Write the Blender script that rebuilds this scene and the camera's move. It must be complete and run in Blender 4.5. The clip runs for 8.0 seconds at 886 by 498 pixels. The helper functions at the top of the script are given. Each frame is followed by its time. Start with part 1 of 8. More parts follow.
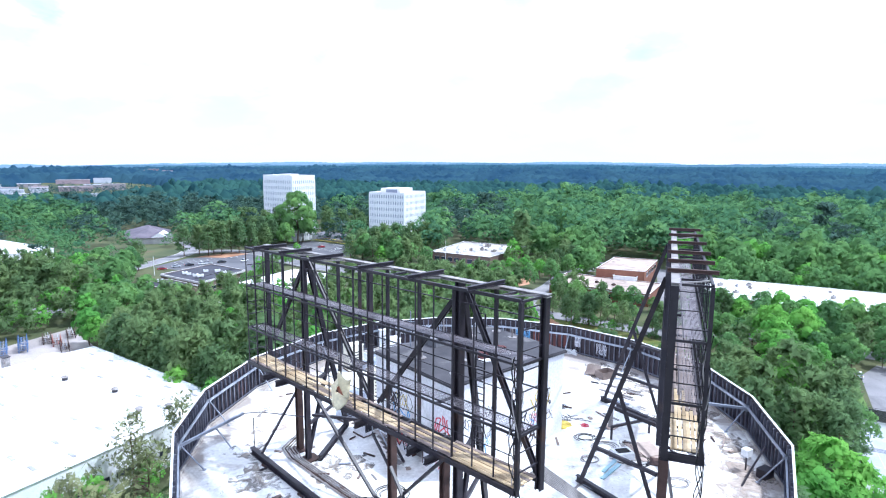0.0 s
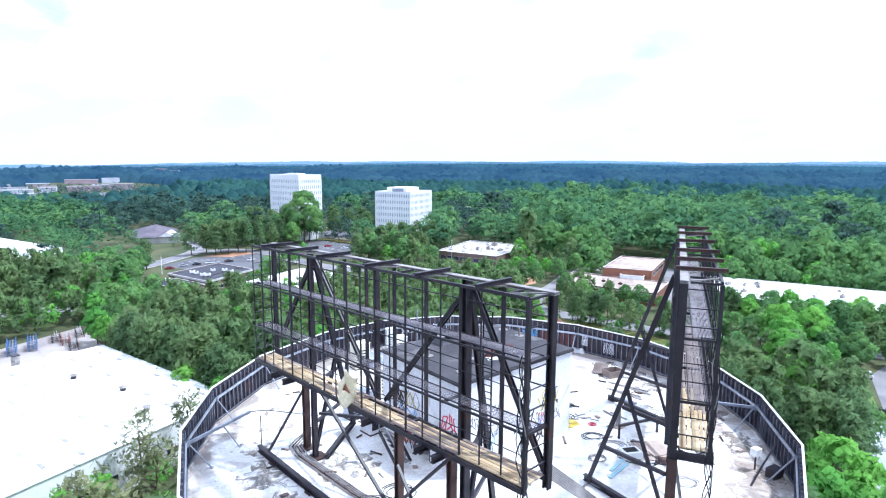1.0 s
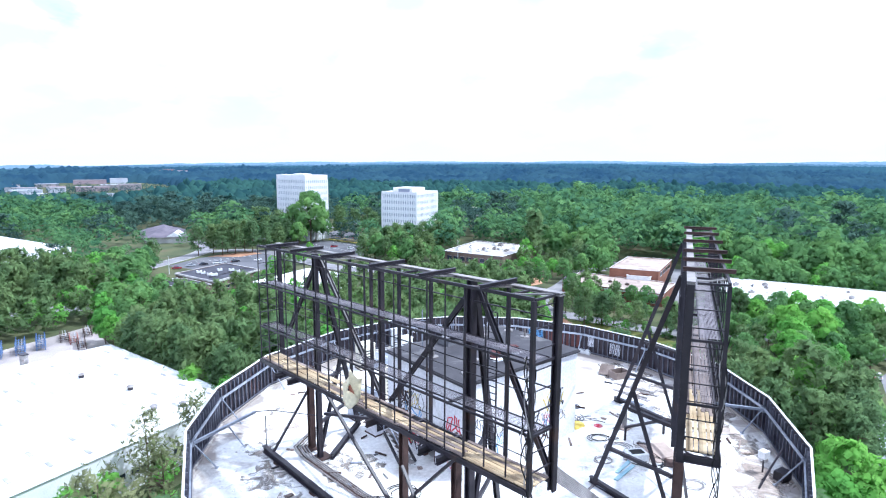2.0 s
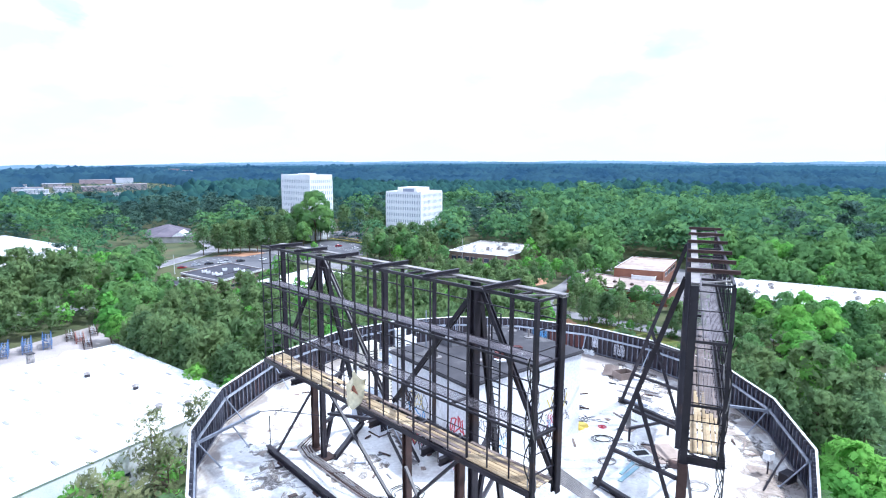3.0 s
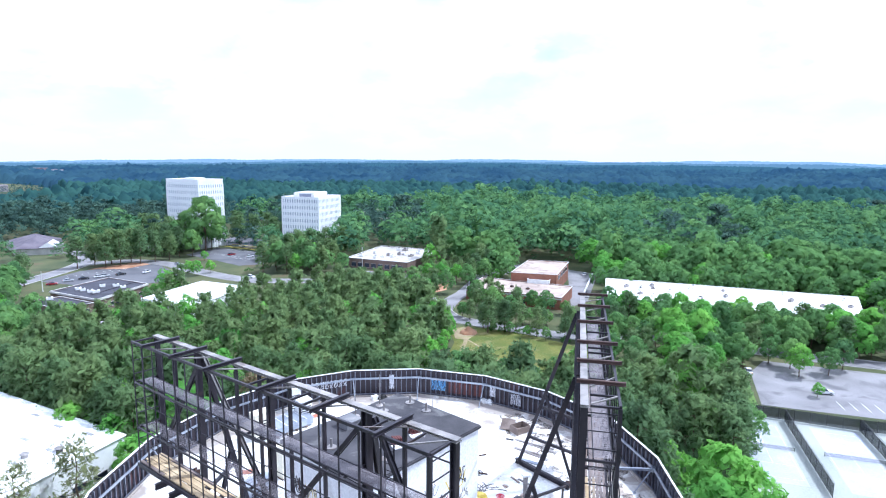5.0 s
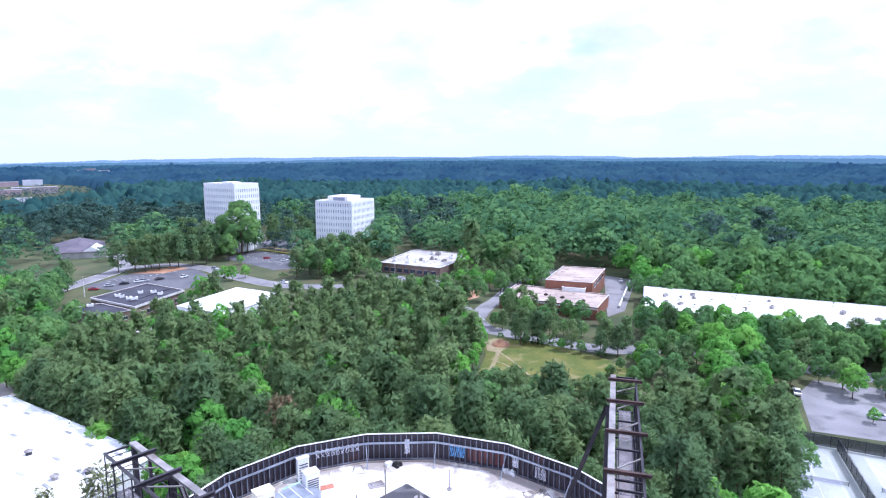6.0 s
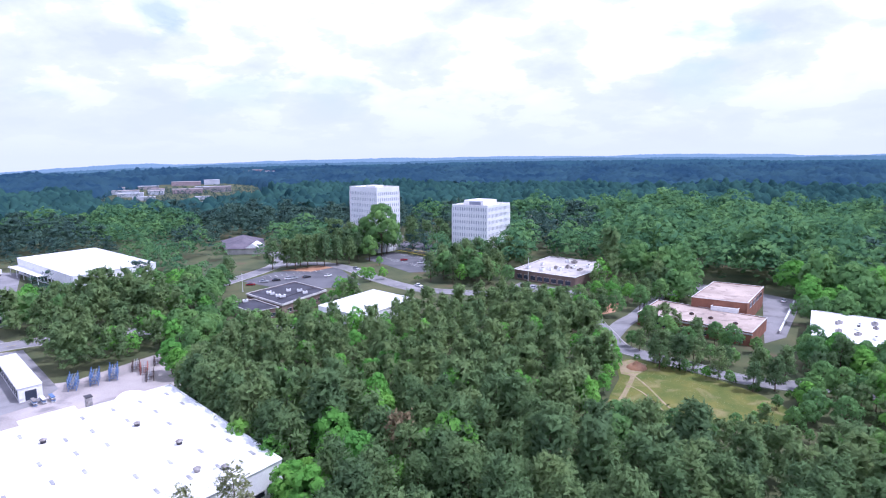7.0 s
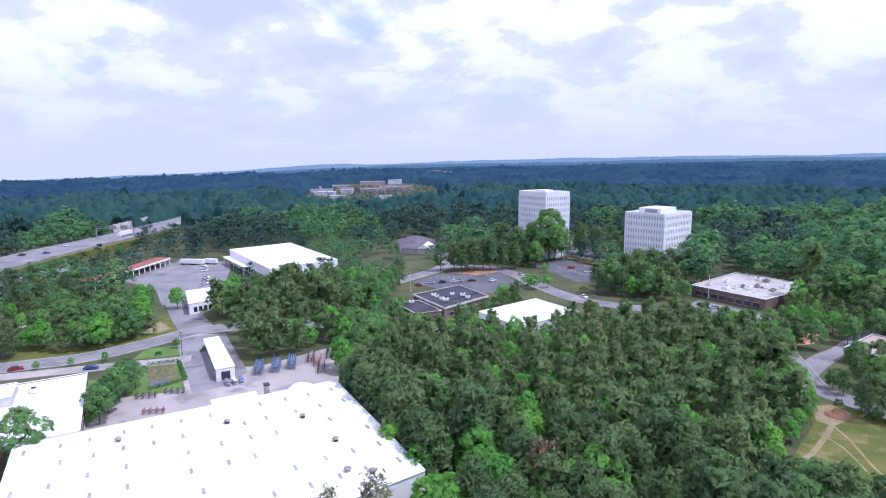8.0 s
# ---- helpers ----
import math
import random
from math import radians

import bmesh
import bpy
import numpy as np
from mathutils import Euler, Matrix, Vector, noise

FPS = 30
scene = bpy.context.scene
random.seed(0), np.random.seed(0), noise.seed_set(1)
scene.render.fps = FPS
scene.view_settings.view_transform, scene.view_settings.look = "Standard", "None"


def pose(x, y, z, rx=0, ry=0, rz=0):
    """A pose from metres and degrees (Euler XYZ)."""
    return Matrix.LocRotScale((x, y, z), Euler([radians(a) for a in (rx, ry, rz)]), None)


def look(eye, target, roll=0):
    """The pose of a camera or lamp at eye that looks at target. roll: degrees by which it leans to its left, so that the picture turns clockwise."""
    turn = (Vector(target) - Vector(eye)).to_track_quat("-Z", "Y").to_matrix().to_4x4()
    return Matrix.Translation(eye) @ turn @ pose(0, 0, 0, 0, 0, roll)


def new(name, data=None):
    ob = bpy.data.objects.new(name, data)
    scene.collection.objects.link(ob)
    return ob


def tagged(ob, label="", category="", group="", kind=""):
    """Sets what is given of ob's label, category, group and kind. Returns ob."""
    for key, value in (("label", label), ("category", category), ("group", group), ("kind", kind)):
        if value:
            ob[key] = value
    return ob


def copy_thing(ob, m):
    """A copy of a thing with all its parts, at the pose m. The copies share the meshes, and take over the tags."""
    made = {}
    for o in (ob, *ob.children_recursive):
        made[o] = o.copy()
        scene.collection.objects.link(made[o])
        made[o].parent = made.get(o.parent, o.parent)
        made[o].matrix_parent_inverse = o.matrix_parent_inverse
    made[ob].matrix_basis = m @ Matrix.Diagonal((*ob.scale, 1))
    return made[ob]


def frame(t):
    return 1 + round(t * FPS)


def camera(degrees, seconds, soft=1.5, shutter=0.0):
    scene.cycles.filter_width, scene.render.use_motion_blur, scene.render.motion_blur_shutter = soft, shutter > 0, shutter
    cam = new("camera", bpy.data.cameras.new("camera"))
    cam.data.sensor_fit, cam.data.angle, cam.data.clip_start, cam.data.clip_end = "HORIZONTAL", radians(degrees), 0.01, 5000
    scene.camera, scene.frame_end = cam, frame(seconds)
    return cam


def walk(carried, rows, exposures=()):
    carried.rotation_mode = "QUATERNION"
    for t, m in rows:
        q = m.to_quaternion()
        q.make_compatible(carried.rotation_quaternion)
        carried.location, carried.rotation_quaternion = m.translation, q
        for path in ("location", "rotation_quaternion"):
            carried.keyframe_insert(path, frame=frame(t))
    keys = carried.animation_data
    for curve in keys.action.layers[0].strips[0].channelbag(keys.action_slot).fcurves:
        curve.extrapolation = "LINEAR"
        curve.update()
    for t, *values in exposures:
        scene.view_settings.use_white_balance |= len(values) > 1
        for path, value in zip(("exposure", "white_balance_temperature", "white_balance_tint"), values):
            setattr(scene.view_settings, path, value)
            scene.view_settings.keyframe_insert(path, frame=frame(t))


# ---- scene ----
cam = camera(73.97, 8.0, soft=1.15)
PATH = [
    (0, (-2.819, 6.954, 54.121), (-2.810, 8.932, 53.825), 0.46),
    (0.5, (-2.821, 6.988, 54.098), (-2.823, 8.966, 53.801), 0.41),
    (1, (-2.847, 7.018, 54.058), (-2.859, 8.996, 53.759), 0.33),
    (1.5, (-2.827, 7.092, 54.032), (-2.849, 9.070, 53.734), 0.33),
    (3, (-2.759, 7.132, 54.085), (-2.807, 9.109, 53.786), 0.28),
    (3.5, (-2.764, 7.096, 54.118), (-2.812, 9.073, 53.817), 0.35),
    (4, (-2.810, 6.929, 54.760), (-2.745, 8.905, 54.459), 0.43),
    (4.5, (-2.649, 7.396, 56.351), (-2.410, 9.359, 56.049), 0.49),
    (4.7, (-2.562, 7.750, 57.099), (-2.274, 9.706, 56.798), 0.54),
    (5.8, (-0.998, 11.847, 61.577), (-0.764, 13.808, 61.260), 0.17),
    (6, (-0.511, 12.668, 62.263), (-0.344, 14.636, 61.946), 0.03),
    (6.5, (0.934, 15.019, 63.955), (0.882, 16.993, 63.636), -0.10),
    (7, (2.284, 17.685, 65.450), (1.981, 19.636, 65.131), -0.38),
    (7.5, (3.643, 20.342, 66.888), (2.930, 22.184, 66.572), -0.64),
    (8, (5.022, 22.809, 68.349), (4.163, 24.588, 68.034), -0.62),
]
walk(cam, [(t, look(eye, target, roll)) for t, eye, target, roll in PATH],
     exposures=[(0, 0.71, 5350, 8), (4.7, 0.67, 5350, 8), (6.0, 0.47, 5300, 19), (7.0, 0.28, 5360, 26), (7.5, 0.27, 5400, 24), (8.0, 0.03, 5430, 23)])

# world: thin bright cloud over a pale sky, with a veiled high sun from +x
SUN_EL, SUN_AZ = radians(60), radians(86)      # azimuth clockwise from +y
world = bpy.data.worlds.new("sky")
scene.world = world
world.use_nodes = True
wn, wl = world.node_tree.nodes, world.node_tree.links
wn.clear()
w_out = wn.new("ShaderNodeOutputWorld")
w_bg = wn.new("ShaderNodeBackground")
w_sky = wn.new("ShaderNodeTexSky")
w_sky.sky_type, w_sky.sun_disc = "NISHITA", False
w_sky.sun_elevation, w_sky.sun_rotation = SUN_EL, SUN_AZ
w_sky.air_density, w_sky.dust_density = 1.0, 1.5
w_gain = wn.new("ShaderNodeVectorMath")
w_gain.operation = "SCALE"
w_gain.inputs["Scale"].default_value = 0.15
w_co = wn.new("ShaderNodeTexCoord")
w_xyz = wn.new("ShaderNodeSeparateXYZ")
w_up = wn.new("ShaderNodeMath")          # how far over the horizon, never nought
w_up.operation = "MAXIMUM"
w_up.inputs[1].default_value = 0.0
w_deep = wn.new("ShaderNodeMath")
w_deep.operation = "ADD"
w_deep.inputs[1].default_value = 0.42
w_flat = wn.new("ShaderNodeVectorMath")   # the cloud layer seen in perspective
w_flat.operation = "DIVIDE"
w_three = wn.new("ShaderNodeCombineXYZ")
wl.new(w_co.outputs["Generated"], w_xyz.inputs[0])
wl.new(w_xyz.outputs["Z"], w_up.inputs[0])
wl.new(w_up.outputs[0], w_deep.inputs[0])
for k in range(3):
    wl.new(w_deep.outputs[0], w_three.inputs[k])
wl.new(w_co.outputs["Generated"], w_flat.inputs[0])
wl.new(w_three.outputs[0], w_flat.inputs[1])


def cloud_noise(scale, detail, rough, bend, shift):
    t = wn.new("ShaderNodeTexNoise")
    t.inputs["Scale"].default_value, t.inputs["Detail"].default_value = scale, detail
    t.inputs["Roughness"].default_value, t.inputs["Distortion"].default_value = rough, bend
    m = wn.new("ShaderNodeMapping")
    m.inputs["Location"].default_value = shift
    m.inputs["Scale"].default_value = (1.0, 1.0, 1.6)
    wl.new(w_flat.outputs[0], m.inputs["Vector"])
    wl.new(m.outputs[0], t.inputs["Vector"])
    return t.outputs["Fac"]


def cloud_ramp(fac, stops):
    r = wn.new("ShaderNodeValToRGB")
    e = r.color_ramp.elements
    for k, (at, c) in enumerate(stops):
        q = e[k] if k < 2 else e.new(at)
        q.position, q.color = at, (*c, 1)
    wl.new(fac, r.inputs[0])
    return r.outputs[0]


def cloud_mix(fac, a, b):
    m = wn.new("ShaderNodeMix")
    m.data_type = "RGBA"
    wl.new(fac, m.inputs["Factor"])
    wl.new(a, m.inputs["A"])
    wl.new(b, m.inputs["B"])
    return m.outputs["Result"]


wl.new(w_sky.outputs[0], w_gain.inputs[0])
cover = cloud_ramp(cloud_noise(2.1, 8, 0.52, 0.2, (0.3, 0.7, 0.0)), ((0.37, (0.42, 0.42, 0.42)), (0.44, (1, 1, 1))))
body = cloud_ramp(cloud_noise(3.1, 10, 0.55, 0.1, (2.3, 1.1, 0.0)), ((0.36, (0.66, 0.70, 0.90)), (0.60, (1.12, 1.13, 1.17)), (0.485, (0.83, 0.85, 0.99)), (0.51, (1.0, 1.0, 1.07))))
veil = cloud_ramp(w_up.outputs[0], ((0.0, (1, 1, 1)), (0.20, (0, 0, 0))))
pale = wn.new("ShaderNodeRGB")
pale.outputs[0].default_value = (0.70, 0.735, 0.93, 1)
clouds = cloud_mix(cover, w_gain.outputs[0], body)
w_last = cloud_mix(veil, clouds, pale.outputs[0])
wl.new(w_last, w_bg.inputs["Color"])
w_bg.inputs["Strength"].default_value = 1.0
wl.new(w_bg.outputs[0], w_out.inputs[0])

sun = new("sun", bpy.data.lights.new("sun", "SUN"))
sun.data.energy, sun.data.angle, sun.data.color = 3.1, radians(2.0), (1.0, 0.96, 0.9)
sun_way = Vector((math.sin(SUN_AZ) * math.cos(SUN_EL), math.cos(SUN_AZ) * math.cos(SUN_EL), math.sin(SUN_EL)))
sun.matrix_world = look(sun_way * 300, (0, 0, 0))

# ---- materials ----


def surface(name, c1, c2, scale=1.0, fine=14.0, rough=0.8, metal=0.0, bump=0.15, spread=(0.35, 0.65), piece=0.0, stain=None, stain_scale=0.25, stain_at=(0.55, 0.7)):
    """A worn surface: two tones in broad patches, fine grain, relief; stain: a third colour in patches of its own."""
    m = bpy.data.materials.new(name)
    m.use_nodes = True
    n, l = m.node_tree.nodes, m.node_tree.links
    b = n["Principled BSDF"]
    co = n.new("ShaderNodeNewGeometry")
    a = n.new("ShaderNodeTexNoise")
    a.inputs["Scale"].default_value, a.inputs["Detail"].default_value = scale, 6
    f = n.new("ShaderNodeTexNoise")
    f.inputs["Scale"].default_value, f.inputs["Detail"].default_value = fine, 3
    r = n.new("ShaderNodeValToRGB")
    r.color_ramp.elements[0].position, r.color_ramp.elements[1].position = spread
    r.color_ramp.elements[0].color, r.color_ramp.elements[1].color = (*c1, 1), (*c2, 1)
    l.new(co.outputs["Position"], a.inputs["Vector"])
    l.new(co.outputs["Position"], f.inputs["Vector"])
    l.new(a.outputs["Fac"], r.inputs[0])
    tone = r.outputs[0]
    if stain:
        s = n.new("ShaderNodeTexNoise")
        s.inputs["Scale"].default_value, s.inputs["Detail"].default_value, s.inputs["Distortion"].default_value = stain_scale, 8, 0.6
        sr = n.new("ShaderNodeValToRGB")
        sr.color_ramp.elements[0].position, sr.color_ramp.elements[1].position = stain_at
        mx = n.new("ShaderNodeMix")
        mx.data_type = "RGBA"
        mx.inputs["B"].default_value = (*stain, 1)
        l.new(co.outputs["Position"], s.inputs["Vector"])
        l.new(s.outputs["Fac"], sr.inputs[0])
        l.new(sr.outputs[0], mx.inputs["Factor"])
        l.new(tone, mx.inputs["A"])
        tone = mx.outputs["Result"]
    h = n.new("ShaderNodeHueSaturation")
    mr = n.new("ShaderNodeMapRange")
    mr.inputs["To Min"].default_value, mr.inputs["To Max"].default_value = 0.72, 1.28
    l.new(f.outputs["Fac"], mr.inputs["Value"])
    val = mr.outputs[0]
    if piece:
        oi = n.new("ShaderNodeObjectInfo")
        pr = n.new("ShaderNodeMapRange")
        pr.inputs["To Min"].default_value, pr.inputs["To Max"].default_value = 1 - piece, 1 + piece
        mu = n.new("ShaderNodeMath")
        mu.operation = "MULTIPLY"
        l.new(oi.outputs["Random"], pr.inputs["Value"])
        l.new(val, mu.inputs[0])
        l.new(pr.outputs[0], mu.inputs[1])
        val = mu.outputs[0]
    l.new(val, h.inputs["Value"])
    l.new(tone, h.inputs["Color"])
    l.new(h.outputs[0], b.inputs["Base Color"])
    b.inputs["Roughness"].default_value, b.inputs["Metallic"].default_value = rough, metal
    if bump:
        bp = n.new("ShaderNodeBump")
        bp.inputs["Strength"].default_value, bp.inputs["Distance"].default_value = bump, 0.05
        l.new(f.outputs["Fac"], bp.inputs["Height"])
        l.new(bp.outputs[0], b.inputs["Normal"])
    return m


def leaf(name, c1, c2, c3, tree_scale=0.09, through_light=0.25, spray=0.0, spread=0.14, gap_at=0.56):
    """Foliage: tone differs from tree to tree, from clump to clump and from leaf to leaf."""
    m = bpy.data.materials.new(name)
    m.use_nodes = True
    n, l = m.node_tree.nodes, m.node_tree.links
    n.clear()
    out = n.new("ShaderNodeOutputMaterial")
    g = n.new("ShaderNodeNewGeometry")
    oi = n.new("ShaderNodeObjectInfo")
    a = n.new("ShaderNodeTexNoise")
    a.inputs["Scale"].default_value, a.inputs["Detail"].default_value = tree_scale, 3
    add = n.new("ShaderNodeMath")
    add.operation = "MULTIPLY_ADD"
    add.inputs[1].default_value = 0.35
    r = n.new("ShaderNodeValToRGB")
    r.color_ramp.elements[0].position, r.color_ramp.elements[1].position = 0.38, 0.95
    r.color_ramp.elements[0].color, r.color_ramp.elements[1].color = (*c1, 1), (*c3, 1)
    e = r.color_ramp.elements.new(0.64)
    e.color = (*c2, 1)
    h = n.new("ShaderNodeHueSaturation")
    mr = n.new("ShaderNodeMapRange")
    mr.inputs["To Min"].default_value, mr.inputs["To Max"].default_value = 1 - spread, 1 + spread
    d = n.new("ShaderNodeBsdfDiffuse")
    t = n.new("ShaderNodeBsdfTranslucent")
    mix = n.new("ShaderNodeMixShader")
    mix.inputs[0].default_value = through_light
    l.new(g.outputs["Position"], a.inputs["Vector"])
    l.new(oi.outputs["Random"], add.inputs[0])
    l.new(a.outputs["Fac"], add.inputs[2])
    l.new(add.outputs[0], r.inputs[0])
    l.new(g.outputs["Random Per Island"], mr.inputs["Value"])
    l.new(mr.outputs[0], h.inputs["Value"])
    l.new(r.outputs[0], h.inputs["Color"])
    l.new(h.outputs[0], d.inputs["Color"])
    l.new(h.outputs[0], t.inputs["Color"])
    l.new(d.outputs[0], mix.inputs[1])
    l.new(t.outputs[0], mix.inputs[2])
    if spray:
        # each leaf card is a ragged spray of small leaves with gaps between them
        cut = n.new("ShaderNodeTexNoise")
        cut.inputs["Scale"].default_value, cut.inputs["Detail"].default_value, cut.inputs["Distortion"].default_value = spray, 2, 0.4
        gap = n.new("ShaderNodeMath")
        gap.operation = "GREATER_THAN"
        gap.inputs[1].default_value = gap_at
        clear, both = n.new("ShaderNodeBsdfTransparent"), n.new("ShaderNodeMixShader")
        l.new(g.outputs["Position"], cut.inputs["Vector"])
        l.new(cut.outputs["Fac"], gap.inputs[0])
        l.new(gap.outputs[0], both.inputs[0])
        l.new(mix.outputs[0], both.inputs[1])
        l.new(clear.outputs[0], both.inputs[2])
        mix = both
    l.new(mix.outputs[0], out.inputs[0])
    return m


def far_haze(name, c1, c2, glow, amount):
    """The plain backdrop of distant woods, its summer haze painted in as blue emission."""
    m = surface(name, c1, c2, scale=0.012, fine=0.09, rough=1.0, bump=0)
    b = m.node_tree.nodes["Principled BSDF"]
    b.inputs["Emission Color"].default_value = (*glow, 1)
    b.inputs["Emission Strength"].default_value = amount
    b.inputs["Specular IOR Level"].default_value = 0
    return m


M_STEEL = surface("black_painted_steel", (0.014, 0.012, 0.020), (0.036, 0.030, 0.040), 1.2, 20, 0.45, 0.1, 0.1, stain=(0.055, 0.032, 0.028), stain_scale=0.9, stain_at=(0.60, 0.75))
M_RUST = surface("rusty_brown_steel", (0.045, 0.025, 0.022), (0.09, 0.05, 0.042), 1.5, 20, 0.7, 0.1, 0.15)
M_WEATHER = surface("weathered_grey_steel", (0.20, 0.19, 0.19), (0.38, 0.35, 0.34), 1.3, 20, 0.55, 0.2, 0.1, stain=(0.12, 0.08, 0.07), stain_scale=0.8, stain_at=(0.55, 0.72))
M_GALV = surface("galvanised_steel", (0.26, 0.29, 0.36), (0.42, 0.45, 0.52), 1.4, 25, 0.42, 0.5, 0.05)
M_STUD = surface("dull_metal_stud", (0.09, 0.095, 0.13), (0.20, 0.21, 0.26), 1.2, 20, 0.5, 0.35, 0.08, piece=0.25)
M_PANEL = surface("dark_wall_panel", (0.018, 0.014, 0.022), (0.04, 0.03, 0.04), 0.5, 12, 0.7, 0, 0.15, stain=(0.10, 0.03, 0.025), stain_scale=0.16, stain_at=(0.60, 0.70))
M_CAP = surface("white_metal_coping", (0.72, 0.73, 0.75), (0.86, 0.86, 0.86), 0.8, 12, 0.45, 0, 0.05)
M_MEMBRANE = surface("white_roof_membrane", (0.70, 0.68, 0.65), (0.88, 0.87, 0.85), 0.5, 5, 0.75, 0, 0.15, (0.30, 0.55), stain=(0.46, 0.40, 0.36), stain_scale=0.16, stain_at=(0.56, 0.70))
M_WHITEROOF = surface("white_metal_roof", (0.78, 0.78, 0.79), (0.88, 0.88, 0.87), 0.08, 1.5, 0.6, 0, 0.05)
M_WHITEWALL = surface("white_painted_wall", (0.78, 0.78, 0.82), (0.86, 0.86, 0.88), 0.5, 8, 0.75, 0, 0.1, stain=(0.5, 0.48, 0.48), stain_scale=0.5, stain_at=(0.60, 0.75))
M_DARKROOF = surface("grey_bitumen_roof", (0.11, 0.11, 0.125), (0.19, 0.19, 0.205), 0.35, 10, 0.85, 0, 0.2, stain=(0.26, 0.25, 0.25), stain_scale=0.5, stain_at=(0.62, 0.72))
M_TARROOF = surface("tarred_roof_felt", (0.035, 0.034, 0.042), (0.072, 0.068, 0.078), 0.6, 10, 0.85, 0, 0.2, stain=(0.13, 0.125, 0.13), stain_scale=0.7, stain_at=(0.60, 0.70))
M_BLACKROOF = surface("dark_membrane_roof", (0.028, 0.028, 0.042), (0.055, 0.055, 0.075), 0.2, 4, 0.75, 0, 0.1)
M_TANROOF = surface("tan_gravel_roof", (0.33, 0.26, 0.225), (0.48, 0.39, 0.335), 0.1, 3, 0.9, 0, 0.15, stain=(0.24, 0.19, 0.17), stain_scale=0.25, stain_at=(0.55, 0.68))
M_PALEROOF = surface("pale_gravel_roof", (0.40, 0.37, 0.355), (0.54, 0.50, 0.48), 0.1, 3, 0.9, 0, 0.1, stain=(0.30, 0.28, 0.27), stain_scale=0.2, stain_at=(0.55, 0.68))
M_BRICK = surface("red_brown_brick", (0.20, 0.085, 0.055), (0.28, 0.125, 0.08), 0.3, 9, 0.9, 0, 0.2)
M_BRICK2 = surface("brown_brick", (0.14, 0.095, 0.08), (0.21, 0.15, 0.13), 0.3, 9, 0.9, 0, 0.2)
M_CONC = surface("pale_concrete", (0.42, 0.40, 0.40), (0.58, 0.56, 0.55), 0.3, 8, 0.9, 0, 0.15)
M_PRECAST = surface("white_precast_concrete", (0.74, 0.75, 0.79), (0.84, 0.84, 0.86), 0.06, 2, 0.7, 0, 0.05)
M_ASPHALT = surface("sun_bleached_asphalt", (0.185, 0.178, 0.19), (0.275, 0.265, 0.28), 0.08, 5, 0.9, 0, 0.15, stain=(0.13, 0.125, 0.138), stain_scale=0.12, stain_at=(0.55, 0.70))
M_DARKASPH = surface("dark_asphalt", (0.085, 0.085, 0.10), (0.14, 0.14, 0.155), 0.08, 5, 0.9, 0, 0.15)
M_YARD = surface("worn_concrete_yard", (0.32, 0.285, 0.275), (0.45, 0.40, 0.385), 0.07, 3, 0.9, 0, 0.1, stain=(0.23, 0.21, 0.215), stain_scale=0.1, stain_at=(0.52, 0.66))
M_GROUND = surface("forest_floor", (0.045, 0.065, 0.026), (0.10, 0.105, 0.045), 0.06, 1.2, 1.0, 0, 0.3, stain=(0.12, 0.08, 0.05), stain_scale=0.05, stain_at=(0.60, 0.72))
M_LAWN = surface("mown_lawn", (0.075, 0.15, 0.03), (0.13, 0.21, 0.05), 0.15, 4, 1.0, 0, 0.3)
M_MEADOW = surface("dry_meadow_grass", (0.078, 0.110, 0.018), (0.155, 0.152, 0.032), 0.16, 2.5, 1.0, 0, 0.4, stain=(0.235, 0.205, 0.085), stain_scale=0.12, stain_at=(0.56, 0.68))
M_SAND = surface("bare_sandy_soil", (0.25, 0.195, 0.115), (0.35, 0.28, 0.18), 0.25, 4, 1.0, 0, 0.3, stain=(0.24, 0.23, 0.09), stain_scale=0.35, stain_at=(0.52, 0.64))
M_MUD = surface("pond_mud_and_reeds", (0.10, 0.10, 0.045), (0.19, 0.165, 0.09), 0.3, 3, 1.0, 0, 0.4, stain=(0.075, 0.11, 0.035), stain_scale=0.3, stain_at=(0.52, 0.62))
M_CLAY = surface("bare_red_clay", (0.30, 0.14, 0.075), (0.46, 0.27, 0.17), 0.15, 3, 1.0, 0, 0.3)
M_LINE = surface("road_paint", (0.70, 0.70, 0.68), (0.8, 0.8, 0.78), 1, 10, 0.7, 0, 0.02)
M_YELLOW = surface("yellow_kerb_paint", (0.62, 0.50, 0.06), (0.7, 0.58, 0.12), 1, 10, 0.7, 0, 0.02)
M_COURT = surface("pale_blue_court", (0.36, 0.38, 0.48), (0.44, 0.46, 0.55), 0.1, 3, 0.8, 0, 0.05, stain=(0.50, 0.53, 0.60), stain_scale=0.12, stain_at=(0.5, 0.7))
M_COURT2 = surface("grey_green_court_surround", (0.30, 0.33, 0.32), (0.38, 0.40, 0.38), 0.1, 3, 0.85, 0, 0.05)
M_FENCE = surface("dark_windscreen_mesh", (0.035, 0.04, 0.045), (0.065, 0.07, 0.075), 0.3, 10, 0.85, 0, 0.1)
M_GLASS = surface("dark_window_glass", (0.02, 0.025, 0.04), (0.05, 0.06, 0.09), 0.05, 2, 0.08, 0.0, 0.0)
M_WINDOW = surface("tinted_tower_glass", (0.24, 0.27, 0.35), (0.34, 0.37, 0.45), 0.05, 2, 0.12, 0.0, 0.0)
M_PLANK = surface("new_pine_plank", (0.40, 0.29, 0.165), (0.52, 0.41, 0.265), 1.0, 16, 0.8, 0, 0.15, piece=0.22)
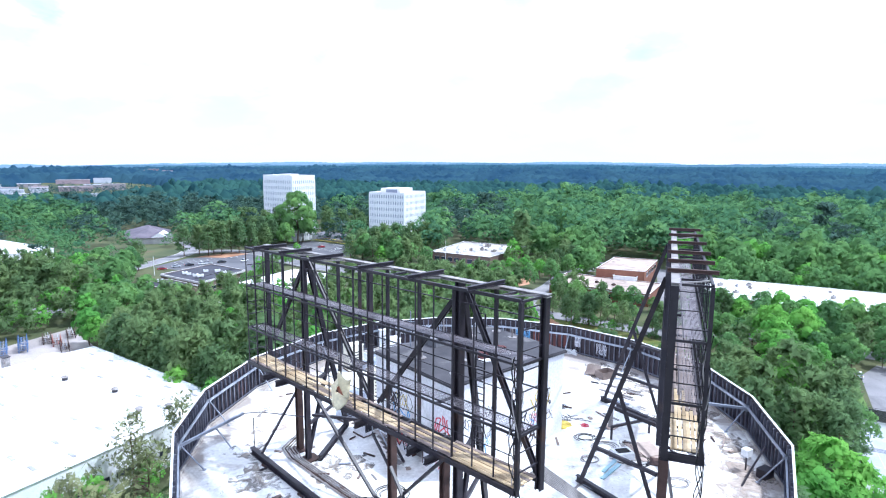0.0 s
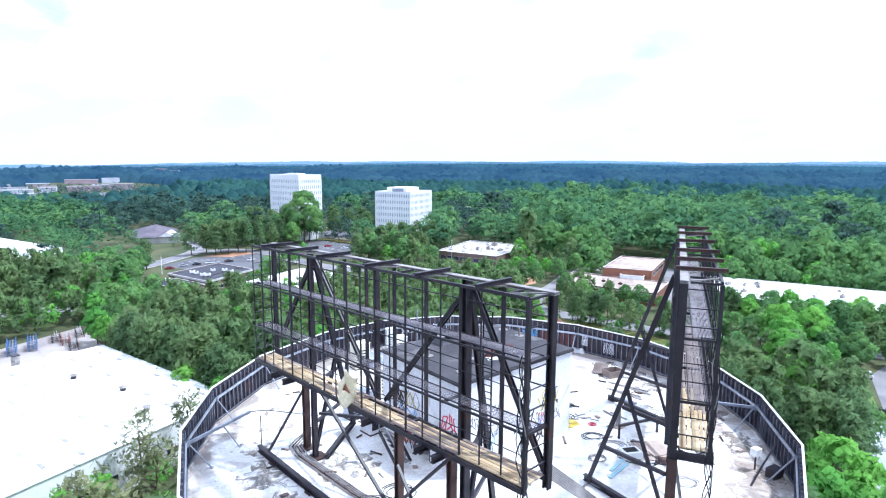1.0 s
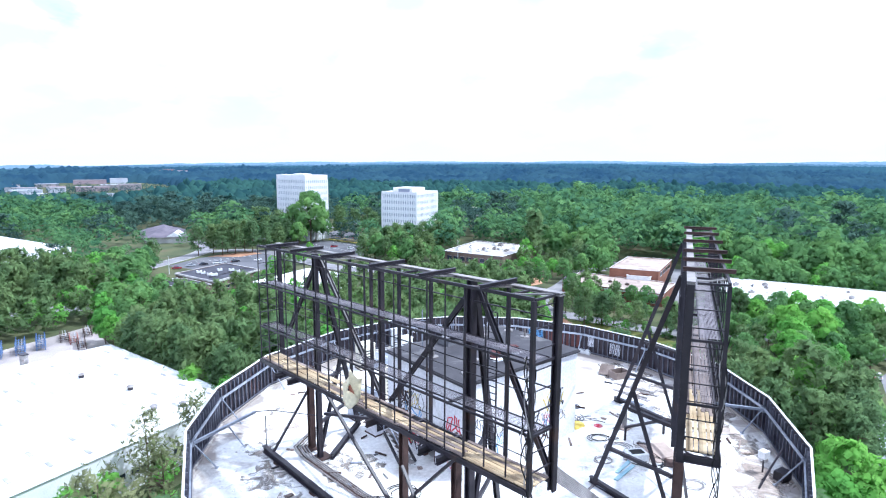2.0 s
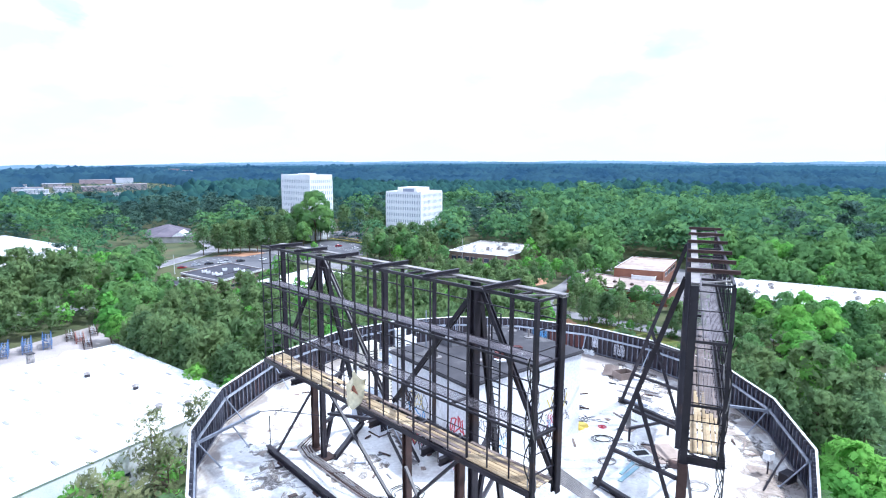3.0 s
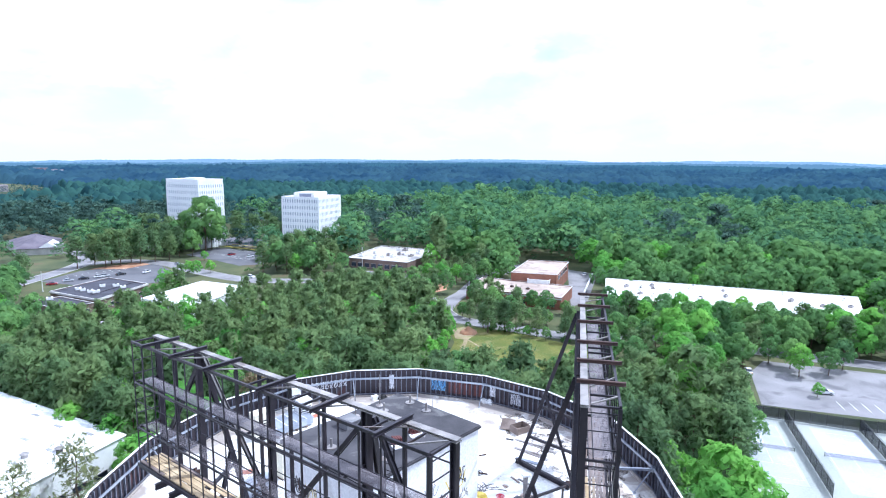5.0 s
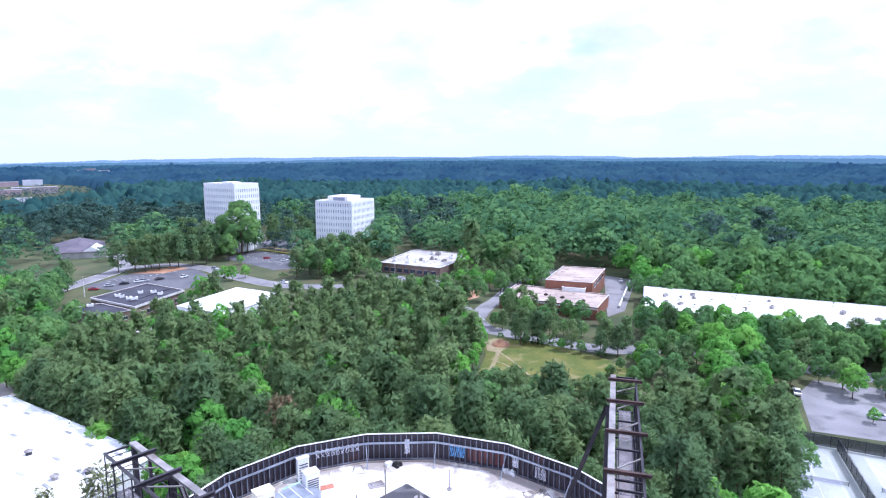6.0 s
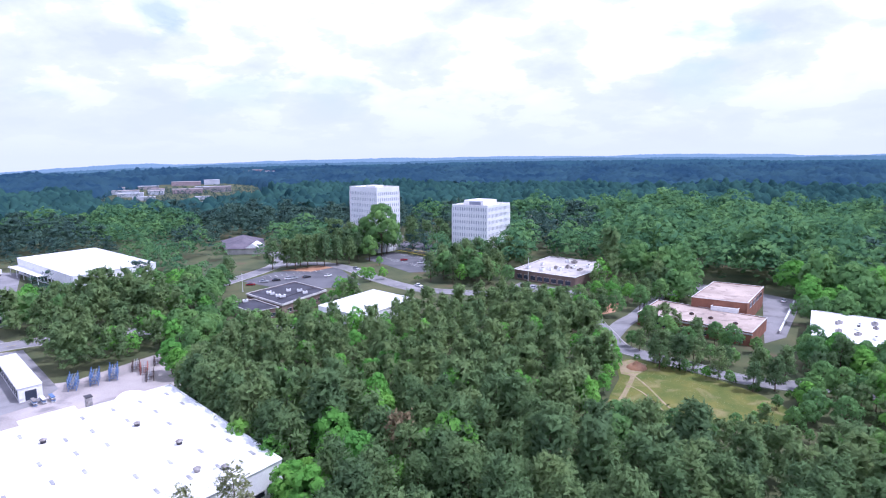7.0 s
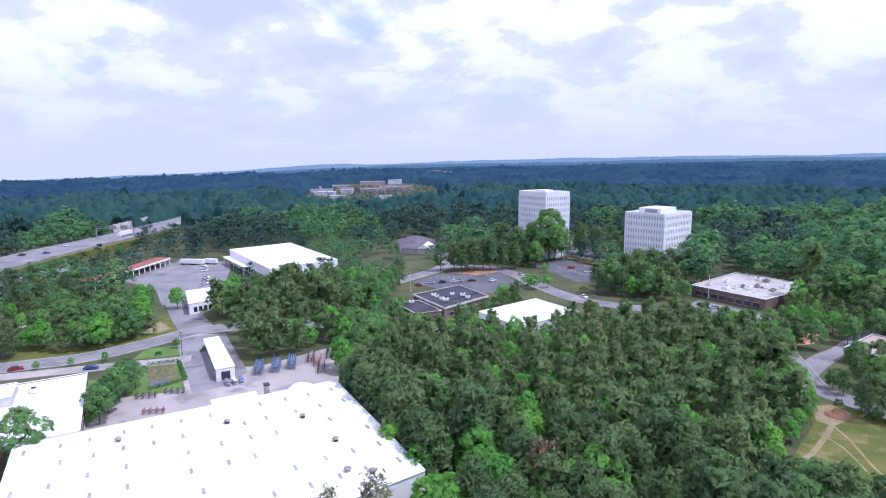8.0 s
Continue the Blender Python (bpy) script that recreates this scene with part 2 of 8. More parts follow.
M_OLDPLANK = surface("weathered_plank", (0.16, 0.12, 0.105), (0.27, 0.215, 0.19), 1.0, 16, 0.85, 0, 0.2, piece=0.25)
M_GRATE = surface("dull_steel_grating", (0.19, 0.17, 0.19), (0.32, 0.29, 0.31), 1.2, 16, 0.55, 0.2, 0.05)
M_BARK = surface("pine_bark", (0.085, 0.055, 0.04), (0.15, 0.105, 0.08), 0.6, 8, 1.0, 0, 0.4)
M_PINE = leaf("pine_needles", (0.124, 0.206, 0.104), (0.164, 0.266, 0.118), (0.228, 0.322, 0.134), through_light=0.48, spray=8.5, spread=0.10, gap_at=0.56)
M_OLIVE = leaf("dry_olive_needles", (0.19, 0.22, 0.11), (0.25, 0.28, 0.14), (0.31, 0.33, 0.17), through_light=0.45, spray=8.5, spread=0.12)
M_DEADLEAF = leaf("dead_brown_needles", (0.17, 0.125, 0.075), (0.23, 0.175, 0.105), (0.29, 0.23, 0.14), through_light=0.35, spray=8.5, spread=0.12)
M_BROAD = leaf("broad_leaves", (0.112, 0.228, 0.098), (0.160, 0.306, 0.112), (0.228, 0.392, 0.124), through_light=0.45, spray=4.2, spread=0.10)
M_BRIGHT = leaf("young_bright_leaves", (0.130, 0.335, 0.080), (0.182, 0.430, 0.092), (0.255, 0.500, 0.105), through_light=0.45, spray=4.2, spread=0.10)
M_SHRUB = leaf("shrub_leaves", (0.070, 0.165, 0.056), (0.105, 0.220, 0.066), (0.150, 0.290, 0.076), through_light=0.4, spray=3.6)
# Far woods: aerial haze is painted into these bluer leaf colours.
M_HAZEDPINE = leaf("hazed_pine_needles", (0.066, 0.120, 0.108), (0.104, 0.182, 0.136), (0.165, 0.252, 0.160), tree_scale=0.075, through_light=0.36, spray=2.5, spread=0.07)
M_HAZEDBROAD = leaf("hazed_broad_leaves", (0.036, 0.082, 0.062), (0.080, 0.182, 0.092), (0.182, 0.330, 0.118), tree_scale=0.075, through_light=0.36, spray=2.5, spread=0.07)
# Farther crowns turn bluer still: haze is mixed into their base colour.
M_HAZEDWOOD = leaf("hazed_far_leaves", (0.014, 0.042, 0.058), (0.028, 0.076, 0.088), (0.060, 0.144, 0.128), tree_scale=0.028, through_light=0.4, spread=0.06)
M_HAZEDFAR = leaf("hazy_wood_leaves", (0.022, 0.056, 0.112), (0.034, 0.082, 0.142), (0.058, 0.126, 0.172), tree_scale=0.012, through_light=0.4)
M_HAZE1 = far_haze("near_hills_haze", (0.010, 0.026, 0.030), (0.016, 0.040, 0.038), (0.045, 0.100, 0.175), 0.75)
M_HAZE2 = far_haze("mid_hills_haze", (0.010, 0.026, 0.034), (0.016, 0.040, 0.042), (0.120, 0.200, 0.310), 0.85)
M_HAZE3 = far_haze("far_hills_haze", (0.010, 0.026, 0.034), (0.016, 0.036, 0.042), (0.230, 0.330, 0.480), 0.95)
# Far walls and roofs, dulled and blued by haze put into their colour.
M_HAZEDRED = surface("far_hazed_red_roof", (0.30, 0.23, 0.26), (0.38, 0.30, 0.33), 0.05, 1, 0.9, 0, 0)
M_HAZEDWHITE = surface("far_hazed_white", (0.44, 0.46, 0.54), (0.56, 0.58, 0.66), 0.05, 1, 0.9, 0, 0)
M_HAZEDTAN = surface("far_hazed_tan", (0.30, 0.27, 0.29), (0.38, 0.34, 0.36), 0.05, 1, 0.9, 0, 0)
M_TYRE = surface("tyre_rubber", (0.012, 0.012, 0.013), (0.02, 0.02, 0.02), 3, 20, 0.85, 0, 0.05)
M_CREAM = surface("cream_torn_tarp", (0.66, 0.57, 0.36), (0.80, 0.73, 0.52), 1.2, 9, 0.85, 0, 0.3, stain=(0.38, 0.12, 0.04), stain_scale=0.9, stain_at=(0.60, 0.66))
M_BEIGE = surface("beige_cabinet_paint", (0.62, 0.58, 0.46), (0.72, 0.69, 0.58), 1, 12, 0.6, 0, 0.05)
M_ORANGE = surface("orange_rust_sheet", (0.36, 0.12, 0.07), (0.50, 0.22, 0.15), 2, 12, 0.8, 0, 0.1)
M_TEAL = surface("pale_blue_sheeting", (0.30, 0.50, 0.58), (0.48, 0.66, 0.72), 2, 12, 0.6, 0, 0.2)
M_BLACKPAINT = surface("black_spray_paint", (0.02, 0.02, 0.03), (0.05, 0.05, 0.07), 3, 20, 0.6, 0, 0)
M_REDPAINT = surface("red_spray_paint", (0.55, 0.03, 0.07), (0.65, 0.08, 0.12), 3, 20, 0.6, 0, 0)
M_BLUEPAINT = surface("blue_spray_paint", (0.10, 0.30, 0.60), (0.2, 0.42, 0.7), 3, 20, 0.6, 0, 0)
M_YELPAINT = surface("yellow_spray_paint", (0.65, 0.5, 0.08), (0.75, 0.6, 0.15), 3, 20, 0.6, 0, 0)
M_WHITEPAINT = surface("white_spray_paint", (0.55, 0.56, 0.62), (0.7, 0.7, 0.75), 3, 20, 0.6, 0, 0)
M_OXIDE = surface("oxide_red_sheet", (0.075, 0.022, 0.022), (0.13, 0.036, 0.032), 0.8, 12, 0.7, 0, 0.1)
M_REDROOF = surface("faded_red_roof", (0.25, 0.07, 0.055), (0.36, 0.12, 0.09), 0.2, 5, 0.8, 0, 0.1)
M_PURPLE = surface("slate_shingle_roof", (0.10, 0.085, 0.115), (0.16, 0.14, 0.17), 0.2, 5, 0.9, 0, 0.2)
M_BLUESTEEL = surface("blue_painted_steel", (0.07, 0.14, 0.34), (0.14, 0.24, 0.45), 1, 8, 0.5, 0, 0.05)
M_REDSTEEL = surface("red_oxide_steel", (0.22, 0.05, 0.04), (0.34, 0.11, 0.08), 1, 8, 0.6, 0, 0.05)
M_SKYLIGHT = surface("grey_rooflight", (0.24, 0.24, 0.25), (0.42, 0.42, 0.43), 0.5, 6, 0.5, 0, 0)
M_WATER = surface("muddy_pond_water", (0.09, 0.09, 0.14), (0.13, 0.13, 0.19), 0.2, 2, 0.1, 0, 0.03)


def weather_deck(m, cx, cy, r):
    """Grime on the roof deck: fine grey-brown scuffs all over. Browner in a ragged band towards the parapet."""
    n, l = m.node_tree.nodes, m.node_tree.links
    b = n["Principled BSDF"]
    tone = b.inputs["Base Color"].links[0].from_socket
    g = n.new("ShaderNodeNewGeometry")
    off = n.new("ShaderNodeVectorMath")
    off.operation = "SUBTRACT"
    off.inputs[1].default_value = (cx, cy, 0)
    flat = n.new("ShaderNodeVectorMath")
    flat.operation = "MULTIPLY"
    flat.inputs[1].default_value = (1, 1, 0)
    dist = n.new("ShaderNodeVectorMath")
    dist.operation = "LENGTH"
    band = n.new("ShaderNodeMapRange")
    band.inputs["From Min"].default_value, band.inputs["From Max"].default_value = r - 4.2, r - 0.8
    band.inputs["To Max"].default_value = 0.26
    l.new(g.outputs["Position"], off.inputs[0])
    l.new(off.outputs[0], flat.inputs[0])
    l.new(flat.outputs[0], dist.inputs[0])
    l.new(dist.outputs["Value"], band.inputs["Value"])
    for scale, lo, hi, colour, use_band in ((0.33, 0.60, 0.74, (0.30, 0.255, 0.23), True), (1.6, 0.60, 0.70, (0.46, 0.42, 0.39), False), (5.0, 0.66, 0.70, (0.16, 0.14, 0.13), False)):
        t = n.new("ShaderNodeTexNoise")
        t.inputs["Scale"].default_value, t.inputs["Detail"].default_value, t.inputs["Roughness"].default_value, t.inputs["Distortion"].default_value = scale, 9, 0.62, 0.8
        l.new(g.outputs["Position"], t.inputs["Vector"])
        fac = t.outputs["Fac"]
        if use_band:
            add = n.new("ShaderNodeMath")
            add.operation = "ADD"
            l.new(fac, add.inputs[0])
            l.new(band.outputs[0], add.inputs[1])
            fac = add.outputs[0]
        rp = n.new("ShaderNodeMapRange")
        rp.inputs["From Min"].default_value, rp.inputs["From Max"].default_value = lo, hi
        rp.inputs["To Max"].default_value = 0.9
        mx = n.new("ShaderNodeMix")
        mx.data_type = "RGBA"
        mx.inputs["B"].default_value = (*colour, 1)
        l.new(fac, rp.inputs["Value"])
        l.new(rp.outputs[0], mx.inputs["Factor"])
        l.new(tone, mx.inputs["A"])
        tone = mx.outputs["Result"]
    l.new(tone, b.inputs["Base Color"])


weather_deck(M_MEMBRANE, -0.73, 39.9, 16.1)


def see_through(m, share):
    """An open weave: part of the light passes straight through."""
    n, l = m.node_tree.nodes, m.node_tree.links
    clear, mix = n.new("ShaderNodeBsdfTransparent"), n.new("ShaderNodeMixShader")
    mix.inputs[0].default_value = share
    l.new(n["Principled BSDF"].outputs[0], mix.inputs[1])
    l.new(clear.outputs[0], mix.inputs[2])
    l.new(mix.outputs[0], n["Material Output"].inputs[0])
    return m


M_NET = see_through(surface("open_net_mesh", (0.05, 0.055, 0.06), (0.09, 0.095, 0.10), 0.3, 10, 0.85, 0, 0.1), 0.75)
see_through(M_FENCE, 0.35)


def ragged(m, scale, at):
    """Breaks a thin layer up into shreds with gaps."""
    n, l = m.node_tree.nodes, m.node_tree.links
    g, t = n.new("ShaderNodeNewGeometry"), n.new("ShaderNodeTexNoise")
    t.inputs["Scale"].default_value, t.inputs["Detail"].default_value, t.inputs["Roughness"].default_value, t.inputs["Distortion"].default_value = scale, 8, 0.65, 0.8
    r = n.new("ShaderNodeMapRange")
    r.inputs["From Min"].default_value, r.inputs["From Max"].default_value = at
    clear, mix = n.new("ShaderNodeBsdfTransparent"), n.new("ShaderNodeMixShader")
    l.new(g.outputs["Position"], t.inputs["Vector"])
    l.new(t.outputs["Fac"], r.inputs["Value"])
    l.new(r.outputs[0], mix.inputs[0])
    l.new(clear.outputs[0], mix.inputs[1])
    l.new(n["Principled BSDF"].outputs[0], mix.inputs[2])
    l.new(mix.outputs[0], n["Material Output"].inputs[0])
    return m


M_WASH = ragged(surface("pale_silt_wash", (0.44, 0.36, 0.31), (0.58, 0.50, 0.44), 0.9, 7, 0.95, 0, 0.15), 0.8, (0.44, 0.72))
M_SILT = ragged(surface("dried_silt", (0.22, 0.185, 0.165), (0.34, 0.30, 0.27), 1.2, 9, 0.95, 0, 0.2), 1.1, (0.46, 0.70))


def car_paint(name, c):
    return surface(name, c, tuple(min(1, v * 1.15 + 0.01) for v in c), 1.0, 6, 0.25, 0.1, 0)


CAR_PAINTS = [("white", car_paint("white_car_paint", (0.75, 0.76, 0.78))), ("silver", car_paint("silver_car_paint", (0.42, 0.44, 0.47))),
              ("black", car_paint("black_car_paint", (0.02, 0.02, 0.025))), ("dark red", car_paint("red_car_paint", (0.28, 0.02, 0.03))),
              ("blue", car_paint("blue_car_paint", (0.04, 0.08, 0.25)))]

# ---- building blocks ----


class Shape:
    """Vertices and faces of one mesh, added piece by piece in world places."""

    def __init__(self):
        self.v, self.f = [], []

    def add(self, verts, faces):
        k = len(self.v)
        self.v += [tuple(p) for p in verts]
        self.f += [tuple(i + k for i in q) for q in faces]
        return self

    def bar(self, p, q, w, h=None, up=(0, 0, 1)):
        """A square bar from p to q, w across and h along up."""
        h = w if h is None else h
        p, q = Vector(p), Vector(q)
        d = (q - p).normalized()
        up = Vector(up)
        if abs(d.dot(up)) > 0.98:
            up = Vector((1, 0, 0)) if abs(d.x) < 0.9 else Vector((0, 1, 0))
        side = d.cross(up).normalized()
        top = side.cross(d).normalized()
        a, b = side * w / 2, top * h / 2
        self.add([e + s for e in (p, q) for s in (-a - b, a - b, a + b, -a + b)],
                 [(0, 3, 2, 1), (4, 5, 6, 7), (0, 1, 5, 4), (1, 2, 6, 5), (2, 3, 7, 6), (3, 0, 4, 7)])
        return self

    def ibeam(self, p, q, w, h, t=0.04, up=(0, 0, 1)):
        """A wide-flange beam: two flanges and a web."""
        p, q = Vector(p), Vector(q)
        d = (q - p).normalized()
        up = Vector(up)
        if abs(d.dot(up)) > 0.98:
            up = Vector((1, 0, 0))
        side = d.cross(up).normalized()
        top = side.cross(d).normalized()
        a, b, c, e = w / 2, h / 2, t / 2, h / 2 - t
        outline = ((-a, -b), (a, -b), (a, -e), (c, -e), (c, e), (a, e), (a, b), (-a, b), (-a, e), (-c, e), (-c, -e), (-a, -e))
        vs = [s + side * x + top * y for s in (p, q) for x, y in outline]
        fs = [(k, (k + 1) % 12, 12 + (k + 1) % 12, 12 + k) for k in range(12)]
        fs += [(0, 11, 2, 1), (11, 10, 3, 2), (10, 9, 4, 3), (9, 8, 5, 4), (8, 7, 6, 5)]
        fs += [(12, 13, 14, 23), (23, 14, 15, 22), (22, 15, 16, 21), (21, 16, 17, 20), (20, 17, 18, 19)]
        return self.add(vs, fs)

    def tube(self, p, q, r, n=6, r2=None):
        r2 = r if r2 is None else r2
        p, q = Vector(p), Vector(q)
        d = (q - p).normalized()
        a = d.orthogonal().normalized()
        b = d.cross(a)
        ring = [a * math.cos(2 * math.pi * i / n) + b * math.sin(2 * math.pi * i / n) for i in range(n)]
        self.add([p + s * r for s in ring] + [q + s * r2 for s in ring],
                 [(i, (i + 1) % n, n + (i + 1) % n, n + i) for i in range(n)] + [tuple(range(n))[::-1], tuple(range(n, 2 * n))])
        return self

    def line(self, pts, r, n=5):
        """A round rod or cable bent through the points, in one piece."""
        pts = [Vector(q) for q in pts]
        m = len(pts)
        vs, fs = [], []
        a = None
        for k in range(m):
            d = (pts[min(k + 1, m - 1)] - pts[max(k - 1, 0)]).normalized()
            a = d.orthogonal().normalized() if a is None else (a - d * a.dot(d)).normalized()
            b = d.cross(a)
            vs += [pts[k] + (a * math.cos(2 * math.pi * i / n) + b * math.sin(2 * math.pi * i / n)) * r for i in range(n)]
            if k:
                o = (k - 1) * n
                fs += [(o + i, o + (i + 1) % n, o + n + (i + 1) % n, o + n + i) for i in range(n)]
        fs += [tuple(range(n))[::-1], tuple(range((m - 1) * n, m * n))]
        return self.add(vs, fs)

    def block(self, c, size, turn=0.0):
        """An upright box on the point c (middle of its base), size x, y, z, turned about z in degrees."""
        co, si = math.cos(radians(turn)), math.sin(radians(turn))
        x, y, z = size[0] / 2, size[1] / 2, size[2]
        vs = []
        for zz in (0, z):
            for sx, sy in ((-x, -y), (x, -y), (x, y), (-x, y)):
                vs.append((c[0] + co * sx - si * sy, c[1] + si * sx + co * sy, c[2] + zz))
        return self.add(vs, [(0, 3, 2, 1), (4, 5, 6, 7), (0, 1, 5, 4), (1, 2, 6, 5), (2, 3, 7, 6), (3, 0, 4, 7)])

    def slab(self, poly, z0, z1):
        n = len(poly)
        area = sum(poly[i][0] * poly[(i + 1) % n][1] - poly[(i + 1) % n][0] * poly[i][1] for i in range(n))
        if area < 0:
            poly = poly[::-1]
        vs = [(p[0], p[1], z0) for p in poly] + [(p[0], p[1], z1) for p in poly]
        return self.add(vs, [tuple(range(n))[::-1], tuple(range(n, 2 * n))] + [(i, (i + 1) % n, n + (i + 1) % n, n + i) for i in range(n)])


def place_of(ob):
    at = Vector((0, 0, 0))
    while ob is not None:
        at += ob.location
        ob = ob.parent
    return at


def part(name, shape, material, parent=None, label="", smooth=False):
    """Links a Shape as one mesh object, under a thing or a part where one is given."""
    at = place_of(parent)
    me = bpy.data.meshes.new(name)
    me.from_pydata([(v[0] - at.x, v[1] - at.y, v[2] - at.z) for v in shape.v], [], shape.f)
    me.materials.append(material)
    if smooth:
        me.polygons.foreach_set("use_smooth", [True] * len(me.polygons))
    me.update()
    ob = new(name, me)
    ob.parent = parent
    if label:
        tagged(ob, label)
    return ob


def thing(name, at, label, category, group="", kind=""):
    ob = new(name)
    ob.empty_display_size = 0.5
    ob.location = at
    return tagged(ob, label, category, group, kind)


def setting(name, shape, material, label, category):
    return tagged(part(name, shape, material), label, category, kind="structure")


def piece(name, mesh, parent, m):
    """One of many alike pieces on shared mesh data; m is its place in the world."""
    ob = new(name, mesh)
    ob.parent = parent
    ob.matrix_basis = Matrix.Translation(-place_of(parent)) @ m
    return ob


def shared(name, shape, material):
    me = bpy.data.meshes.new(name)
    me.from_pydata([tuple(v) for v in shape.v], [], shape.f)
    me.materials.append(material)
    me.update()
    return me


def v3(p, z):
    return Vector((p[0], p[1], z))

# ---- terrain ----
SKYLINE = ((-80, -1.6), (-60, -1.45), (-49, -1.23), (-35, -0.66), (-27, -0.50), (-9, -0.28), (0, -0.16), (20, -0.10), (35, -0.06), (46, -0.18), (80, -0.2))


def skyline(x, y):
    """How far the land's far edge appears below level from the camera, in degrees, by bearing; lower to the west."""
    a = math.degrees(math.atan2(x, y)) if y > -abs(x) else (80 if x > 0 else -80)
    return float(np.interp(a, [p[0] for p in SKYLINE], [p[1] for p in SKYLINE]))


def rise(x, y):
    """Height of the land: level round the tower, then shaped far off so its edge fits the camera's skyline."""
    r = math.hypot(x, y)
    k = min(1.0, max(0.0, (r - 700) / 2200))
    if k <= 0:
        return 0.0
    k = k * k * (3 - 2 * k)
    return k * (59 + r * math.tan(radians(skyline(x, y) - 0.42)) + 5 * noise.noise((x * 0.0012, y * 0.0012, 3.1)))


def make_ground():
    s = Shape()
    rings = [0, 60, 120, 200, 300, 420, 560, 700, 850, 1000, 1200, 1400, 1650, 1900, 2200, 2550, 2950, 3400, 3900, 4400, 4900]
    n = 96
    s.v.append((0, 0, 0))
    for r in rings[1:]:
        for i in range(n):
            a = 2 * math.pi * i / n
            x, y = r * math.sin(a), r * math.cos(a)
            s.v.append((x, y, rise(x, y)))
    for i in range(n):
        s.f.append((0, 1 + (i + 1) % n, 1 + i))
    for k in range(len(rings) - 2):
        for i in range(n):
            a, b = 1 + k * n + i, 1 + k * n + (i + 1) % n
            s.f.append((a, b, b + n, a + n))
    ob = setting("ground", s, M_GROUND, "wooded land with dark leaf litter reaching the horizon", "ground")
    ob.data.polygons.foreach_set("use_smooth", [True] * len(ob.data.polygons))


make_ground()


def make_ridge(name, r, under, swell, bumps, material, label, seed):
    """A far wooded rise: a band of land whose uneven line of treetops lies a little under the skyline."""
    s = Shape()
    n = 1600
    rng = np.random.default_rng(seed)
    bump = np.convolve(rng.random(n + 5), [0.25, 0.5, 0.25], "same")
    steps = ((-420, 0.0), (-330, 0.45), (-240, 0.66), (-160, 0.82), (-80, 0.93), (0, 1.0), (90, 0.8))
    m = len(steps)
    for i in range(n + 1):
        a = radians(-95 + 165 * i / n)
        x, y = math.sin(a), math.cos(a)
        top = 61 + r * math.tan(radians(skyline(x, y) - under)) + swell * noise.noise((x * 7, y * 7, seed * 1.7)) + swell * 0.4 * noise.noise((x * 30, y * 30, seed * 3.1))
        g = min(rise(x * r, y * r), top - 14) - 8
        for k, (dr, f) in enumerate(steps):
            rr = r + dr * (r / 2000)
            jig = bumps * (rng.random() - 0.5) if 0 < k < m - 1 else 0
            s.v.append((x * rr, y * rr, g + (top - g) * f + jig + bumps * (bump[i] - 0.5)))
    for i in range(n):
        for k in range(m - 1):
            a = i * m + k
            s.f.append((a, a + m, a + m + 1, a + 1))
    return setting(name, s, material, label, "backdrop")


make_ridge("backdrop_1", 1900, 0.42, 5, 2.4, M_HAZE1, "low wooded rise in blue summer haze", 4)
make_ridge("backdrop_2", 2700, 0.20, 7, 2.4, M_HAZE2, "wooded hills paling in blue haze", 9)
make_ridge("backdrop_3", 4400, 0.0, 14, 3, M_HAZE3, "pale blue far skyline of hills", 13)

# ---- the round tower ----
CX, CY, RIM, N_SIDES = -0.73, 39.9, 16.1, 18
ROOF_Z, RIM_Z = 38.8, 41.0
CORNERS = ((97.8, 15.79), (77.8, 15.76), (57.2, 15.68), (37.3, 15.67), (16.2, 16.0), (-3.9, 15.84), (-25.7, 16.21), (-44.4, 16.75), (-62.8, 16.9),
           (-81.4, 17.0), (-100.2, 17.1), (-118.8, 17.2), (-137.0, 17.2), (-158.0, 16.2), (-177.6, 15.67), (-199.4, 15.45), (-223.3, 15.55), (-243.1, 15.8))


def ring(k, r, z):
    """Corner k of the slightly uneven polygon, on the rim where r is RIM."""
    a, rad = CORNERS[k % N_SIDES]
    a = radians(a)
    rad += r - RIM
    return Vector((CX + rad * math.cos(a), CY + rad * math.sin(a), z))


